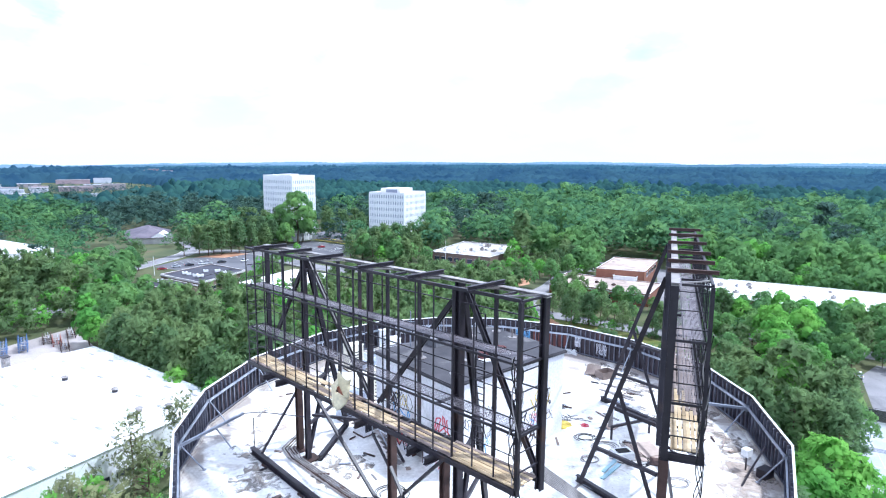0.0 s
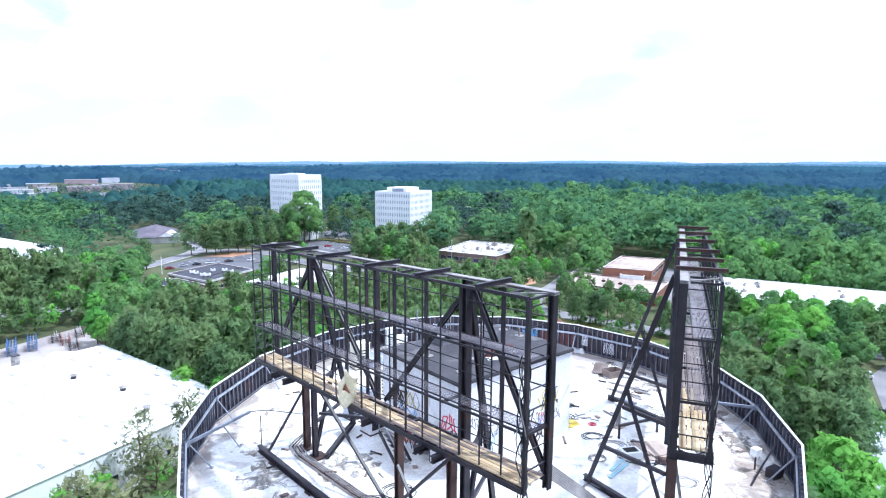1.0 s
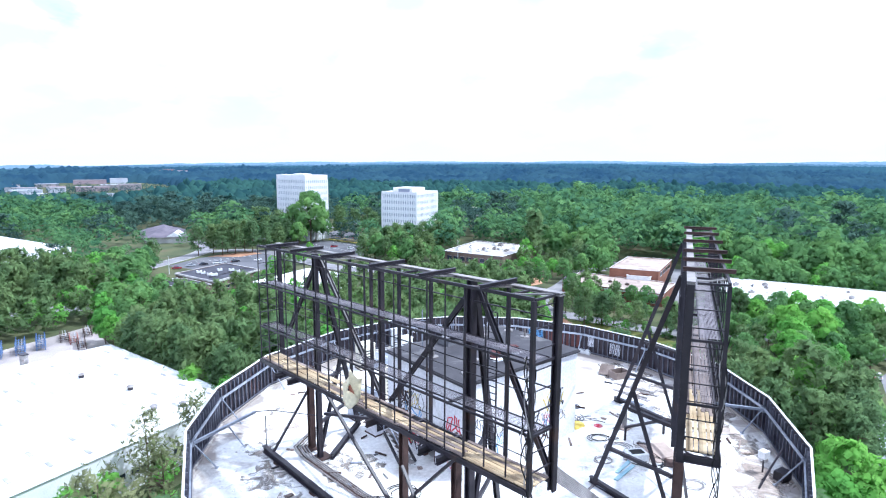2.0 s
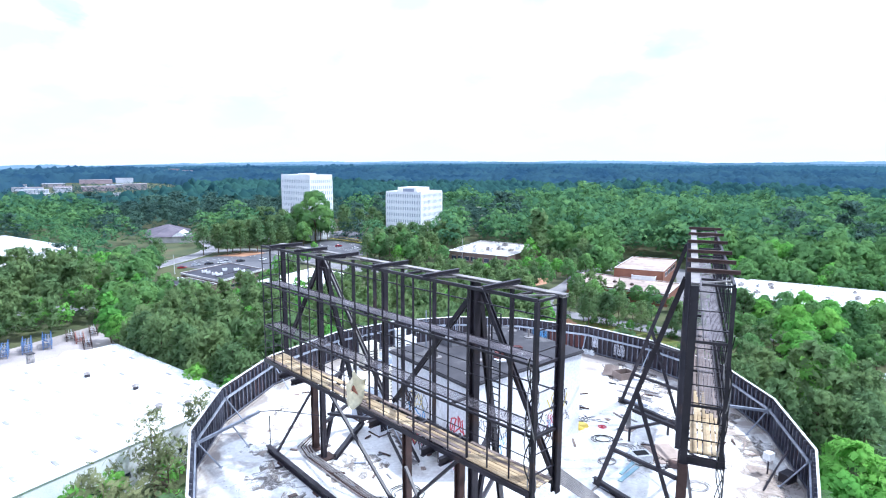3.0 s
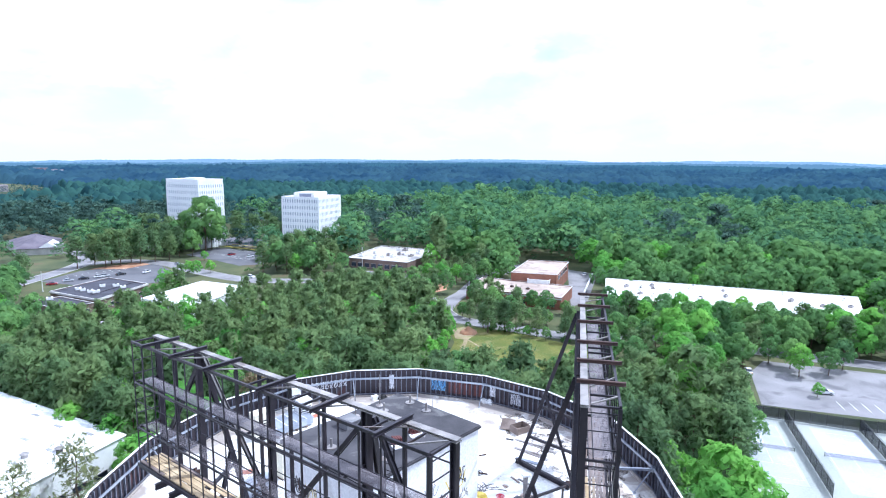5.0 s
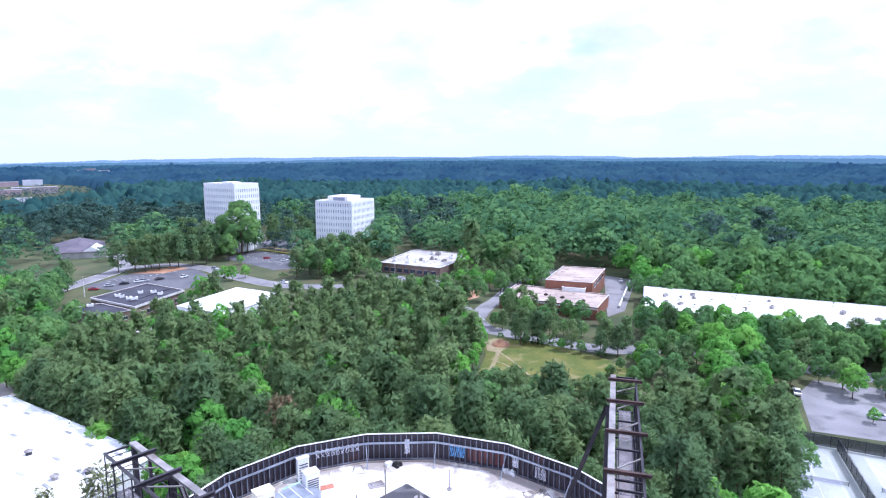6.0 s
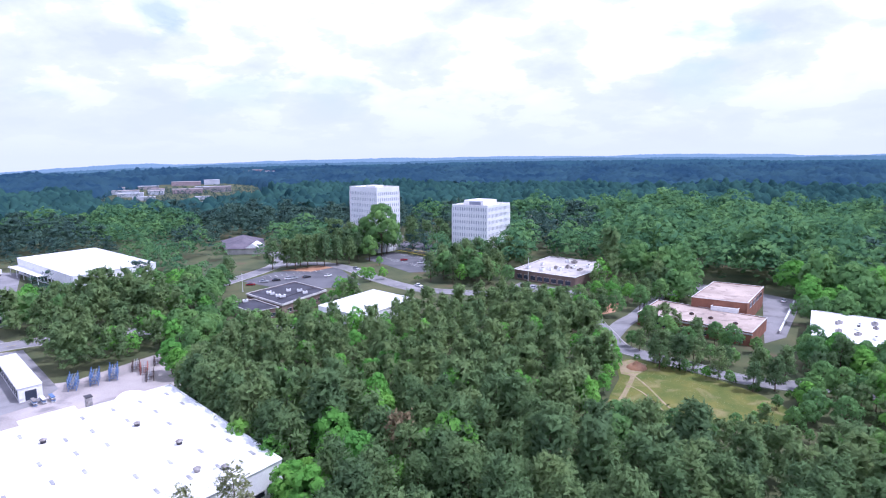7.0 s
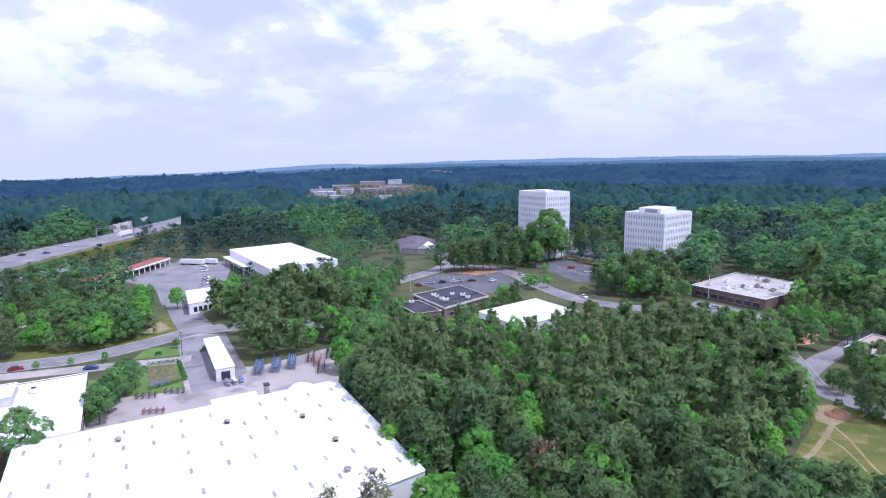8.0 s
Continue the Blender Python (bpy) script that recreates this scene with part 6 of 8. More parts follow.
part("roof", Shape().slab([(A_ - oo * 0.5)[:2], (B_ - oo * 0.5)[:2], (B_ + oo * 8.5)[:2], (A_ + oo * 8.5)[:2]], 4.6, 4.9), M_REDROOF, rs)
part("fascia", Shape().bar(v3(A_ - oo * 0.6, 4.3), v3(B_ - oo * 0.6, 4.3), 0.2, 1.1), M_CAP, rs)
part("back_wall", Shape().bar(v3(A_ + oo * 8.2, 2.3), v3(B_ + oo * 8.2, 2.3), 0.3, 4.6), M_BRICK2, rs)
for k in range(14):
    p = A_.lerp(B_, k / 13)
    part("post", Shape().bar(p, p + Vector((0, 0, 4.6)), 0.45), M_CAP, rs)
keep_clear([A_ - oo * 4, B_ - oo * 4, B_ + oo * 11, A_ + oo * 11])

# low offices
db = make_low_building("dark_roofed_office", [(-98.9, 238.7), (-90.0, 266), (-111, 281), (-122.5, 255)], 5.2, M_BRICK2, M_BLACKROOF, "low office with a dark flat roof and pale fascia",
                       windows=((0, 0.1, 0.9, 1.0, 2.6, 7), (3, 0.1, 0.9, 1.0, 2.6, 7)))
make_low_building("office_wing", [(-107.2, 229), (-99.6, 237.6), (-116.5, 249.5), (-124, 241)], 4.2, M_BRICK2, M_BLACKROOF, "lower wing of the dark-roofed office", windows=((0, 0.1, 0.9, 1.0, 2.4, 3),))
part("fascia", Shape().bar((-98.6, 238.4, 4.85), (-89.6, 266, 4.85), 0.2, 0.6).bar((-98.6, 238.4, 4.85), (-122.8, 254.8, 4.85), 0.2, 0.6), M_CONC, db)
part("roof_edge", Shape().bar((-104.5, 247, 5.1), (-96.5, 271, 5.1), 0.4, 0.2), M_STEEL, db)
for x, y, sx in ((-113, 257, 2.2), (-110.5, 255, 1.8), (-106.5, 252, 2.0), (-104, 251, 2.6), (-106, 262, 1.9), (-101, 262.5, 2.2), (-97, 259, 2.0), (-118, 245, 2.2)):
    roof_unit(x, y, 4.96 if y > 246 else 3.96, (sx, 1.6, 1.0), 30, label="white roof-top air unit on the office")
make_low_building("white_roofed_shop", [(-83.6, 239.5), (-68.9, 270), (-46.5, 255.7), (-61.5, 226)], 5.0, M_WHITEWALL, M_WHITEROOF, "low shop with a plain white roof", lip=0.1,
                  windows=((3, 0.05, 0.95, 1.4, 2.6, 6),))
hp = thing("hip_roofed_office", (-203, 402, 0), "office with a slate-coloured hipped roof", "building")
hc = [Vector((-199, 378, 0)), Vector((-176, 384, 0)), Vector((-196, 424, 0)), Vector((-222, 412, 0))]
part("wall", Shape().slab([p[:2] for p in hc], -0.3, 4.0), M_CONC, hp)
hm = sum(hc, Vector()) / 4
ro = Shape()
ro.v = [tuple(v3(p + (p - hm).normalized() * 1.6, 4.0)) for p in hc] + [tuple(v3(hm.lerp((hc[0] + hc[1]) / 2, 0.4), 9.5)), tuple(v3(hm.lerp((hc[2] + hc[3]) / 2, 0.4), 9.5))]
ro.f = [(0, 1, 4), (1, 2, 5, 4), (2, 3, 5), (3, 0, 4, 5), (3, 2, 1, 0)]
part("roof", ro, M_PURPLE, hp, "slate-coloured hipped roof")
gb = Shape()
gb.v = [(-188, 380, 3.9), (-178, 383, 3.9), (-183, 381.5, 7.2), (-192, 395, 3.9), (-182, 398, 3.9), (-187, 396.5, 7.2)]
gb.f = [(0, 1, 2), (0, 2, 5, 3), (2, 1, 4, 5), (3, 5, 4)]
part("gable", gb, M_CAP, hp, "white front gable")
keep_clear([p + (p - hm).normalized() * 6 for p in hc])

mb = make_low_building("brick_office", [(22.8, 306.4), (-7.7, 325), (12.4, 367), (46.5, 345)], 5.2, M_BRICK2, M_PALEROOF, "brown brick office with a pale gravel roof",
                       windows=((0, 0.05, 0.95, 0.8, 3.0, 8),), margin=4)
for i in range(14):
    rr = random.Random(40 + i)
    a, b = rr.uniform(0.12, 0.88), rr.uniform(0.12, 0.88)
    p = Vector((22.8, 306.4, 0)) + Vector((-30.5, 18.6, 0)) * a + Vector((21, 40, 0)) * b
    big = rr.random() < 0.3
    roof_unit(p.x, p.y, 4.94, (rr.uniform(2.5, 4.0) if big else rr.uniform(1.2, 2.0), rr.uniform(1.2, 2.4), rr.uniform(0.8, 1.5)), 60, M_WEATHER if rr.random() < 0.4 else M_CAP, "grey roof-top air unit on the brick office")

low = make_low_building("brick_workshop", [(76, 223.5), (42.5, 245.5), (54, 266.5), (88, 243.5)], 5.0, M_BRICK, M_TANROOF, "low red-brick workshop with tan gravel roof",
                        windows=((0, 0.05, 0.25, 1.0, 2.8, 3), (0, 0.35, 0.62, 1.0, 2.8, 3), (0, 0.7, 0.95, 1.0, 2.8, 3)), margin=4)
make_low_building("brick_hall", [(83.3, 250.4), (65, 258.2), (82, 289), (100, 281.2)], 8.6, M_BRICK, M_TANROOF, "taller red-brick hall with tan gravel roof", windows=((3, 0.1, 0.9, 5.5, 7.4, 4),), margin=4)
make_low_building("white_canopy", [(79.5, 249.0), (71, 253.3), (72.5, 256), (81, 251.8)], 1.6, M_CAP, M_WHITEROOF, "white boxed canopy on the workshop roof", z0=4.76, clear=False)
part("band", Shape().bar((76.2, 223.2, 4.3), (42.3, 245.3, 4.3), 0.25, 0.5), M_CONC, low)
for f in (0.2, 0.42, 0.6, 0.8):
    p = Vector((80, 228, 0)).lerp(Vector((50, 257, 0)), f)
    roof_unit(p.x, p.y, 4.76, (1.2, 1.2, 0.6), 30, M_RUST, "small rusty roof vent unit")
make_low_building("long_warehouse", [(90.5, 215), (105.5, 249), (188, 204.5), (163, 174.5)], 7.0, M_BRICK2, M_WHITEROOF, "very long warehouse with a bright white roof", lip=0.12,
                  windows=((3, 0.1, 0.9, 1.0, 3.0, 20),))
for i in range(26):
    rr = random.Random(80 + i)
    f, g = rr.random(), rr.uniform(0.1, 0.9)
    p = Vector((92, 217, 0)).lerp(Vector((163, 177, 0)), f).lerp(Vector((106, 247, 0)).lerp(Vector((186, 204, 0)), f), g)
    roof_unit(p.x, p.y, 6.88, (rr.uniform(0.9, 2.6), rr.uniform(0.8, 1.6), rr.uniform(0.5, 1.1)), 30, M_WEATHER if i % 2 else M_CAP, "small roof unit on the long warehouse")
lw = thing("retaining_wall", (103, 264, 0), "pale concrete wall along the lot edge", "wall")
part("wall", Shape().bar((91.3, 240, 0.6), (115.4, 288, 0.6), 0.5, 1.2), M_CONC, lw)
part("cap", Shape().bar((91.3, 240, 1.24), (115.4, 288, 1.24), 0.65, 0.1), M_CAP, lw)


# ---- white office blocks ----
def make_office_block(L, C, R, height, floors, cols_l, cols_r, blank, label):
    """A precast block with fins and narrow windows; L, C, R are the corners of its two long-seen sides."""
    L, C, R = (Vector((*p, 0)) for p in (L, C, R))
    F = L + (R - C)
    b = thing("office_block", (L + R) / 2, label, "office building", "white office blocks")
    part("core", Shape().slab([p[:2] for p in (L, C, R, F)], -0.3, height - 0.6), M_PRECAST, b)
    part("roof", Shape().slab([p.lerp((L + R) / 2, 0.03)[:2] for p in (L, C, R, F)], height - 0.6, height - 0.45), M_PALEROOF, b)
    top = height - blank
    fh = (top - 1.0) / floors
    for (p, q), cols in (((L, C), cols_l), ((C, R), cols_r), ((R, F), cols_l), ((F, L), cols_r)):
        d = (q - p).normalized()
        out = Vector((d.y, -d.x, 0))
        width = (q - p).length
        step = width / cols
        part("parapet", Shape().bar(v3(p + out * 0.12, height - blank / 2), v3(q + out * 0.12, height - blank / 2), 0.36, blank), M_PRECAST, b)
        for k in range(floors):
            z = 1.0 + fh * k
            part("spandrel", Shape().bar(v3(p + out * 0.12, z + fh * 0.24), v3(q + out * 0.12, z + fh * 0.24), 0.30, fh * 0.48), M_PRECAST, b)
        fin = shared("fin", Shape().bar((0, 0, 0.0), (0, 0, top), step * 0.58, 0.32, (0, 1, 0)), M_PRECAST)
        win = shared("window", Shape().bar((0, 0, 0), (0, 0, fh * 0.52), step * 0.42, 0.06, (0, 1, 0)), M_WINDOW)
        ang = math.atan2(d.y, d.x)
        for i in range(cols + 1):
            at = p + d * min(max(i * step, 0.2), width - 0.2) + out * 0.18
            piece("fin", fin, b, Matrix.Translation((at.x, at.y, 0)) @ Matrix.Rotation(ang, 4, "Z"))
        if (p, q) in ((L, C), (C, R)):
            for k in range(floors):
                for i in range(cols):
                    at = p + d * (i + 0.5) * step + out * 0.05
                    piece("window", win, b, Matrix.Translation((at.x, at.y, 1.0 + fh * (k + 0.48))) @ Matrix.Rotation(ang, 4, "Z"))
    keep_clear([p + (p - (L + R) / 2).normalized() * 5 for p in (L, C, R, F)])
    return b, (L, C, R, F)


blk_a, qa = make_office_block((-123.9, 411.8), (-100.4, 395.5), (-89.2, 411.6), 43.9, 10, 16, 11, 3.4, "ten-storey white precast office block with narrow windows")
blk_b, qb = make_office_block((-48.2, 382.6), (-25.6, 372.3), (-13.3, 399.0), 34.3, 8, 15, 17, 1.6, "eight-storey white precast office block with plant room on top")
L, C, R, F = qb
m0, ex, ey = (L + R) / 2, (C - L).normalized(), (R - C).normalized()
pc = [m0 + ex * a + ey * b for a, b in ((-8, -8), (6, -8), (6, 9), (-8, 9))]
part("plant_room", Shape().slab([p[:2] for p in pc], 33.8, 36.6), M_PRECAST, blk_b, "white plant room on the roof")
# Glass-grey panel standing slightly proud of the plant room front.
part("plant_recess", Shape().slab([p[:2] for p in (m0 + ex * -4 + ey * -8.2, m0 + ex * 4 + ey * -8.2, m0 + ex * 4 + ey * -7.9, m0 + ex * -4 + ey * -7.9)], 34.0, 35.9), M_WINDOW, blk_b)
L, C, R, F = qa
m0, ex, ey = (L + R) / 2, (C - L).normalized(), (R - C).normalized()
part("plant_room", Shape().slab([(m0 + ex * a + ey * b)[:2] for a, b in ((-5, -3), (5, -3), (5, 4), (-5, 4))], 43.3, 44.6), M_PRECAST, blk_a)


# ---- far roofs: shops and flats beyond the woods ----
def far_building(x, y, w, d, h, turn, wall_m, roof_m, label, name="far_shop"):
    h = h * 0.9
    z = rise(x, y)
    b = thing(name, (x, y, z), label, "building", "far roofs")
    part("wall", Shape().block((x, y, z - 1), (w, d, h + 1), turn), wall_m, b)
    part("roof", Shape().block((x, y, z + h), (w + 0.6, d + 0.6, 0.5), turn), roof_m, b)
    co, si = math.cos(radians(turn)), math.sin(radians(turn))
    for i in range(max(2, int(w / 9)) if y < 800 else 0):
        g = (i + 0.5) / max(2, int(w / 9)) - 0.5
        px, py = x + co * g * w + si * (d / 2 + 0.1), y + si * g * w - co * (d / 2 + 0.1)
        part("window", Shape().block((px, py, z + h * 0.25), (w / max(2, int(w / 9)) * 0.7, 0.2, h * 0.4), turn), M_GLASS, b)
    r = max(w, d) * 0.5 + 3
    keep_clear([(x - r, y - r), (x + r, y - r), (x + r, y + r), (x - r, y + r)])


for x, y, w, d, h, t, wm, rm, lab in (
        (-572, 930, 46, 20, 8, 31, M_HAZEDRED, M_HAZEDTAN, "far store with a pink fascia and pale roof"), (-606, 896, 22, 20, 7, 31, M_HAZEDWHITE, M_HAZEDTAN, "far pale end of the store row"),
        (-536, 972, 34, 20, 10, 31, M_HAZEDTAN, M_HAZEDTAN, "far tan wing of the store"), (-690, 1115, 54, 24, 8, 31, M_HAZEDRED, M_HAZEDTAN, "far long store with a haze-muted red roof"),
        (-655, 1150, 30, 20, 10, 31, M_HAZEDWHITE, M_HAZEDWHITE, "far white store roof in haze"), (-620, 852, 36, 16, 6, 33, M_HAZEDWHITE, M_HAZEDWHITE, "far white row of shops"),
        (-668, 905, 40, 16, 6, 33, M_HAZEDWHITE, M_HAZEDTAN, "far pale row of shops"), (-735, 960, 40, 18, 6, 35, M_HAZEDWHITE, M_HAZEDTAN, "far pale low store in haze"),
        (-712, 1400, 34, 18, 17, 28, M_HAZEDTAN, M_HAZEDRED, "far tan block of flats"), (-684, 1416, 26, 18, 20, 28, M_HAZEDRED, M_HAZEDTAN, "far pink-brown block of flats"),
        (-660, 1432, 24, 18, 16, 28, M_HAZEDWHITE, M_HAZEDRED, "far pale block of flats"),
        (-341, 648, 20, 12, 5, 28, M_REDROOF, M_HAZEDWHITE, "far restaurant with a red fascia and white roof"), (-318, 662, 22, 12, 5, 28, M_HAZEDWHITE, M_HAZEDWHITE, "far white-roofed diner beside the road"),
        (-385, 772, 26, 9, 9, 28, M_TEAL, M_HAZEDWHITE, "far pale teal petrol station canopy"), (-362, 782, 10, 9, 7, 28, M_HAZEDWHITE, M_HAZEDWHITE, "far white kiosk beside the canopy"),
        (-505, 643, 24, 10, 5, 36, M_HAZEDWHITE, M_HAZEDWHITE, "far low white shop by the motorway"), (-455, 700, 30, 12, 5, 33, M_HAZEDWHITE, M_HAZEDTAN, "far pale shop between trees"),
        (-420, 742, 24, 12, 5, 30, M_HAZEDTAN, M_HAZEDTAN, "far tan shop building"), (-560, 800, 30, 12, 5, 34, M_HAZEDWHITE, M_HAZEDWHITE, "far white low building"),
        (-640, 945, 26, 14, 6, 33, M_HAZEDWHITE, M_HAZEDRED, "far small shop with a red roof"), (-700, 1010, 34, 14, 6, 34, M_HAZEDTAN, M_HAZEDWHITE, "far long white-roofed shop"), (-770, 1060, 30, 14, 6, 35, M_HAZEDWHITE, M_HAZEDTAN, "far tan-roofed low shop"),
        (-590, 1010, 30, 14, 6, 31, M_HAZEDTAN, M_HAZEDWHITE, "far white-roofed store beyond the trees"), (-480, 820, 20, 10, 5, 31, M_HAZEDWHITE, M_HAZEDWHITE, "far small white shop"), (-300, 690, 16, 9, 5, 26, M_HAZEDWHITE, M_HAZEDTAN, "far small tan-roofed shop"),
        (-12, 560, 40, 16, 9, -8, M_TANROOF, M_PALEROOF, "far tan block of flats in the woods"), (30, 585, 34, 14, 9, -8, M_WHITEWALL, M_PALEROOF, "far pale flats among trees"),
        (-20, 690, 34, 12, 13, -6, M_CONC, M_PALEROOF, "far pale flats behind the office block"), (34, 700, 24, 12, 12, -6, M_CONC, M_DARKROOF, "far pale flats under tall trees"), (-110, 720, 24, 12, 11, -10, M_WHITEWALL, M_PALEROOF, "far white flats in the woods")):
    far_building(x, y, w, d, h, t, wm, rm, lab)


for k, (x, y, w, d) in enumerate(((-372, 612, 60, 26),)):
    make_lot("far_car_park_%d" % (k + 1), [(x - w / 2, y - d / 2), (x + w / 2, y - d / 2 + 8), (x + w / 2 + 10, y + d / 2), (x - w / 2 + 6, y + d / 2 - 6)], 0.05 + max(0.0, rise(x, y)), M_YARD, "far pale car park between the shops", "pavement")

# ---- the motorway, raised to fit the camera's view over the trees ----
def make_motorway():
    def band(name, pts, width, z, m, label):
        left, right = ribbon(bend(pts, 4), width)
        s = Shape()
        for a, b in zip(left, right):
            s.v += [(a.x, a.y, -0.5), (a.x, a.y, z), (b.x, b.y, z), (b.x, b.y, -0.5)]
        for i in range(len(left) - 1):
            k = i * 4
            s.f += [(k + 1, k + 2, k + 6, k + 5), (k, k + 1, k + 5, k + 4), (k + 2, k + 3, k + 7, k + 6)]
        keep_clear(list(left) + list(right)[::-1])
        return setting(name, s, m, label, "road")
    line = [(-330, 90), (-388, 215), (-414, 268), (-442, 340), (-486, 430), (-525, 505), (-560, 565)]
    band("motorway", line, 34, 6.0, M_ASPHALT, "wide pale motorway raised above the land")
    band("motorway_verge", [(p[0] + 19, p[1] - 9) for p in line[:6]], 14, 5.0, M_MEADOW, "dry grass verge of the motorway")
    lot = [(-362, 196), (-382, 246), (-352, 262), (-330, 212)]
    make_lot("lot_8", lot, 0.05, M_ASPHALT, "car park below the motorway")
    # sound wall beside the far carriageway
    sw = thing("sound_wall", (-540, 480, 6), "pale concrete sound wall beside the motorway", "wall")
    pts = bend([(-468, 352), (-516, 438), (-552, 502), (-585, 560)], 6)
    for p, q in zip(pts, pts[1:]):
        part("wall_panel", Shape().bar((p.x, p.y, 8.5), (q.x, q.y, 8.5), 0.4, 8), M_CONC, sw)
        part("post", Shape().bar((p.x, p.y, 4), (p.x, p.y, 12.8), 0.7), M_CONC, sw)
    # sign gantry and a white lorry
    g = thing("sign_gantry", (-430, 326, 6), "steel gantry with two grey sign boards over the motorway", "gantry")
    a, b = Vector((-446, 322, 6)), Vector((-418, 334, 6))
    for p in (a, b):
        part("post", Shape().bar(p, p + Vector((0, 0, 9)), 0.6), M_GALV, g)
    for z in (7.6, 9.0):
        part("chord", Shape().bar(a + Vector((0, 0, z)), b + Vector((0, 0, z)), 0.3), M_GALV, g)
    for f in (0.45, 0.75):
        p = a.lerp(b, f) + Vector((0, 0, 6.8))
        part("sign_board", Shape().block(p, (5.5, 0.3, 3.2), 23), M_WEATHER, g)
    t = thing("lorry", (-437, 341, 6), "white box lorry driving on the motorway", "lorry")
    ang = math.degrees(math.atan2(90, -38))
    c, s_ = math.cos(radians(ang)), math.sin(radians(ang))
    part("box_body", Shape().block((-437, 341, 7.1), (15, 2.6, 2.9), ang), M_CAP, t)
    part("cab", Shape().block((-437 - c * 9.3, 341 - s_ * 9.3, 6.7), (2.6, 2.4, 2.7), ang), M_CAP, t)
    for o in (-9, -6, 4, 6):
        for e in (-1.1, 1.1):
            p = Vector((-437 + c * o - s_ * e, 341 + s_ * o + c * e, 6.5))
            part("wheel", Shape().tube(p - Vector((-s_, c, 0)) * 0.15, p + Vector((-s_, c, 0)) * 0.15, 0.5, 12), M_TYRE, t)


make_motorway()


# ---- cars ----
def make_car(paint, colour):
    """One car at the origin, along x."""
    c = thing("car", (0, 0, 0), colour + " parked saloon car on the asphalt", "car", "parked cars")
    body = Shape()
    prof = [(-2.2, 0.35), (-2.25, 0.75), (-1.9, 0.95), (1.1, 0.98), (2.1, 0.82), (2.25, 0.55), (2.2, 0.3)]
    for y in (-0.88, 0.88):
        body.v += [(x, y * (0.96 if z > 0.8 else 1), z) for x, z in prof]
    n = len(prof)
    body.f += [tuple(range(n)), tuple(range(n, 2 * n))[::-1]] + [(i, n + i, n + (i + 1) % n, (i + 1) % n) for i in range(n)]
    part("body", body, paint, c)
    cab = Shape()
    top = [(-1.75, 0.95, 0.82), (-1.1, 1.42, 0.66), (0.25, 1.45, 0.66), (1.05, 0.97, 0.80)]
    for s in (-1, 1):
        cab.v += [(x, s * w, z) for x, z, w in top]
    cab.f += [(0, 1, 2, 3), (7, 6, 5, 4), (0, 4, 5, 1), (2, 6, 7, 3)]
    part("window_glass", cab, M_GLASS, c)
    roof = Shape()
    roof.v = [(-1.12, -0.64, 1.43), (0.27, -0.64, 1.455), (0.27, 0.64, 1.455), (-1.12, 0.64, 1.43), (-1.12, -0.6, 1.48), (0.2, -0.6, 1.5), (0.2, 0.6, 1.5), (-1.12, 0.6, 1.48)]
    roof.f = [(0, 3, 2, 1), (4, 5, 6, 7), (0, 1, 5, 4), (1, 2, 6, 5), (2, 3, 7, 6), (3, 0, 4, 7)]
    part("roof_panel", roof, paint, c)
    for x in (-1.35, 1.4):
        for y in (-0.82, 0.82):
            w = part("wheel", Shape().tube((x, y - 0.1, 0.32), (x, y + 0.1, 0.32), 0.32, 12), M_TYRE, c)
            part("rim", Shape().tube((x, y - 0.11, 0.32), (x, y + 0.11, 0.32), 0.18, 8), M_GALV, w)
    for y in (-0.6, 0.6):
        part("headlight", Shape().block((2.16, y, 0.6), (0.12, 0.35, 0.14)), M_CAP, c)
        part("tail_light", Shape().block((-2.2, y, 0.68), (0.1, 0.35, 0.14)), M_REDPAINT, c)
    return c


CARS = [(-77, 370, 40, 3, .05), (-65, 362, 25, 0, .05), (-107.7, 318, 70, 0, .05), (-139.5, 292, 20, 3, .05), (-136, 299.5, 30, 1, .05), (-131, 303.5, 30, 2, .05), (-126, 308, 30, 0, .05), (-124, 309.8, 30, 1, .05),
        (-118, 313, 40, 2, .05), (-98.5, 339, -40, 1, .08), (-88, 300, 20, 2, .05), (-54, 300, -40, 0, .08), (105, 151.5, 60, 0, .05), (114.5, 135.5, -20, 0, .05), (74, 312, 30, 2, .05),
        (79, 307, 30, 1, .05), (77, 317, 30, 2, .05), (112, 290, 60, 0, .05), (-2, 306, 60, 2, .05), (3, 303, 60, 1, .05), (16, 294, 60, 0, .05), (-202, 128, 55, 3, .065), (-180, 139, 40, 4, .075),
        (-293, 288, 10, 0, .05), (-287, 284, 70, 0, .05), (-283, 281, 70, 1, .05), (-279, 277, 70, 0, .05), (-262, 262, 20, 0, .05), (-256, 256, 20, 1, .05), (-250, 250, 20, 0, .05),
        (-368, 214, 60, 2, .05), (-364, 222, 60, 1, .05), (-372, 232, 60, 3, .05), (-366, 240, 60, 0, .05), (-376, 240, 60, 4, .05), (-358, 230, 60, 1, .05),
        (-70, 412, 30, 3, .05), (-66, 416, 30, 2, .05), (-62, 402, 30, 0, .05), (-424, 284, 70, 0, 6.0), (-410, 246, 68, 2, 6.0), (-404, 258, 68, 4, 6.0)]
first = {}
for x, y, t, c, z in CARS:
    colour, paint = CAR_PAINTS[c]
    m = Matrix.Translation((x, y, z)) @ Matrix.Rotation(radians(t), 4, "Z")
    if c not in first:
        first[c] = make_car(paint, colour)
        first[c].matrix_basis = m
    else:
        copy_thing(first[c], m)
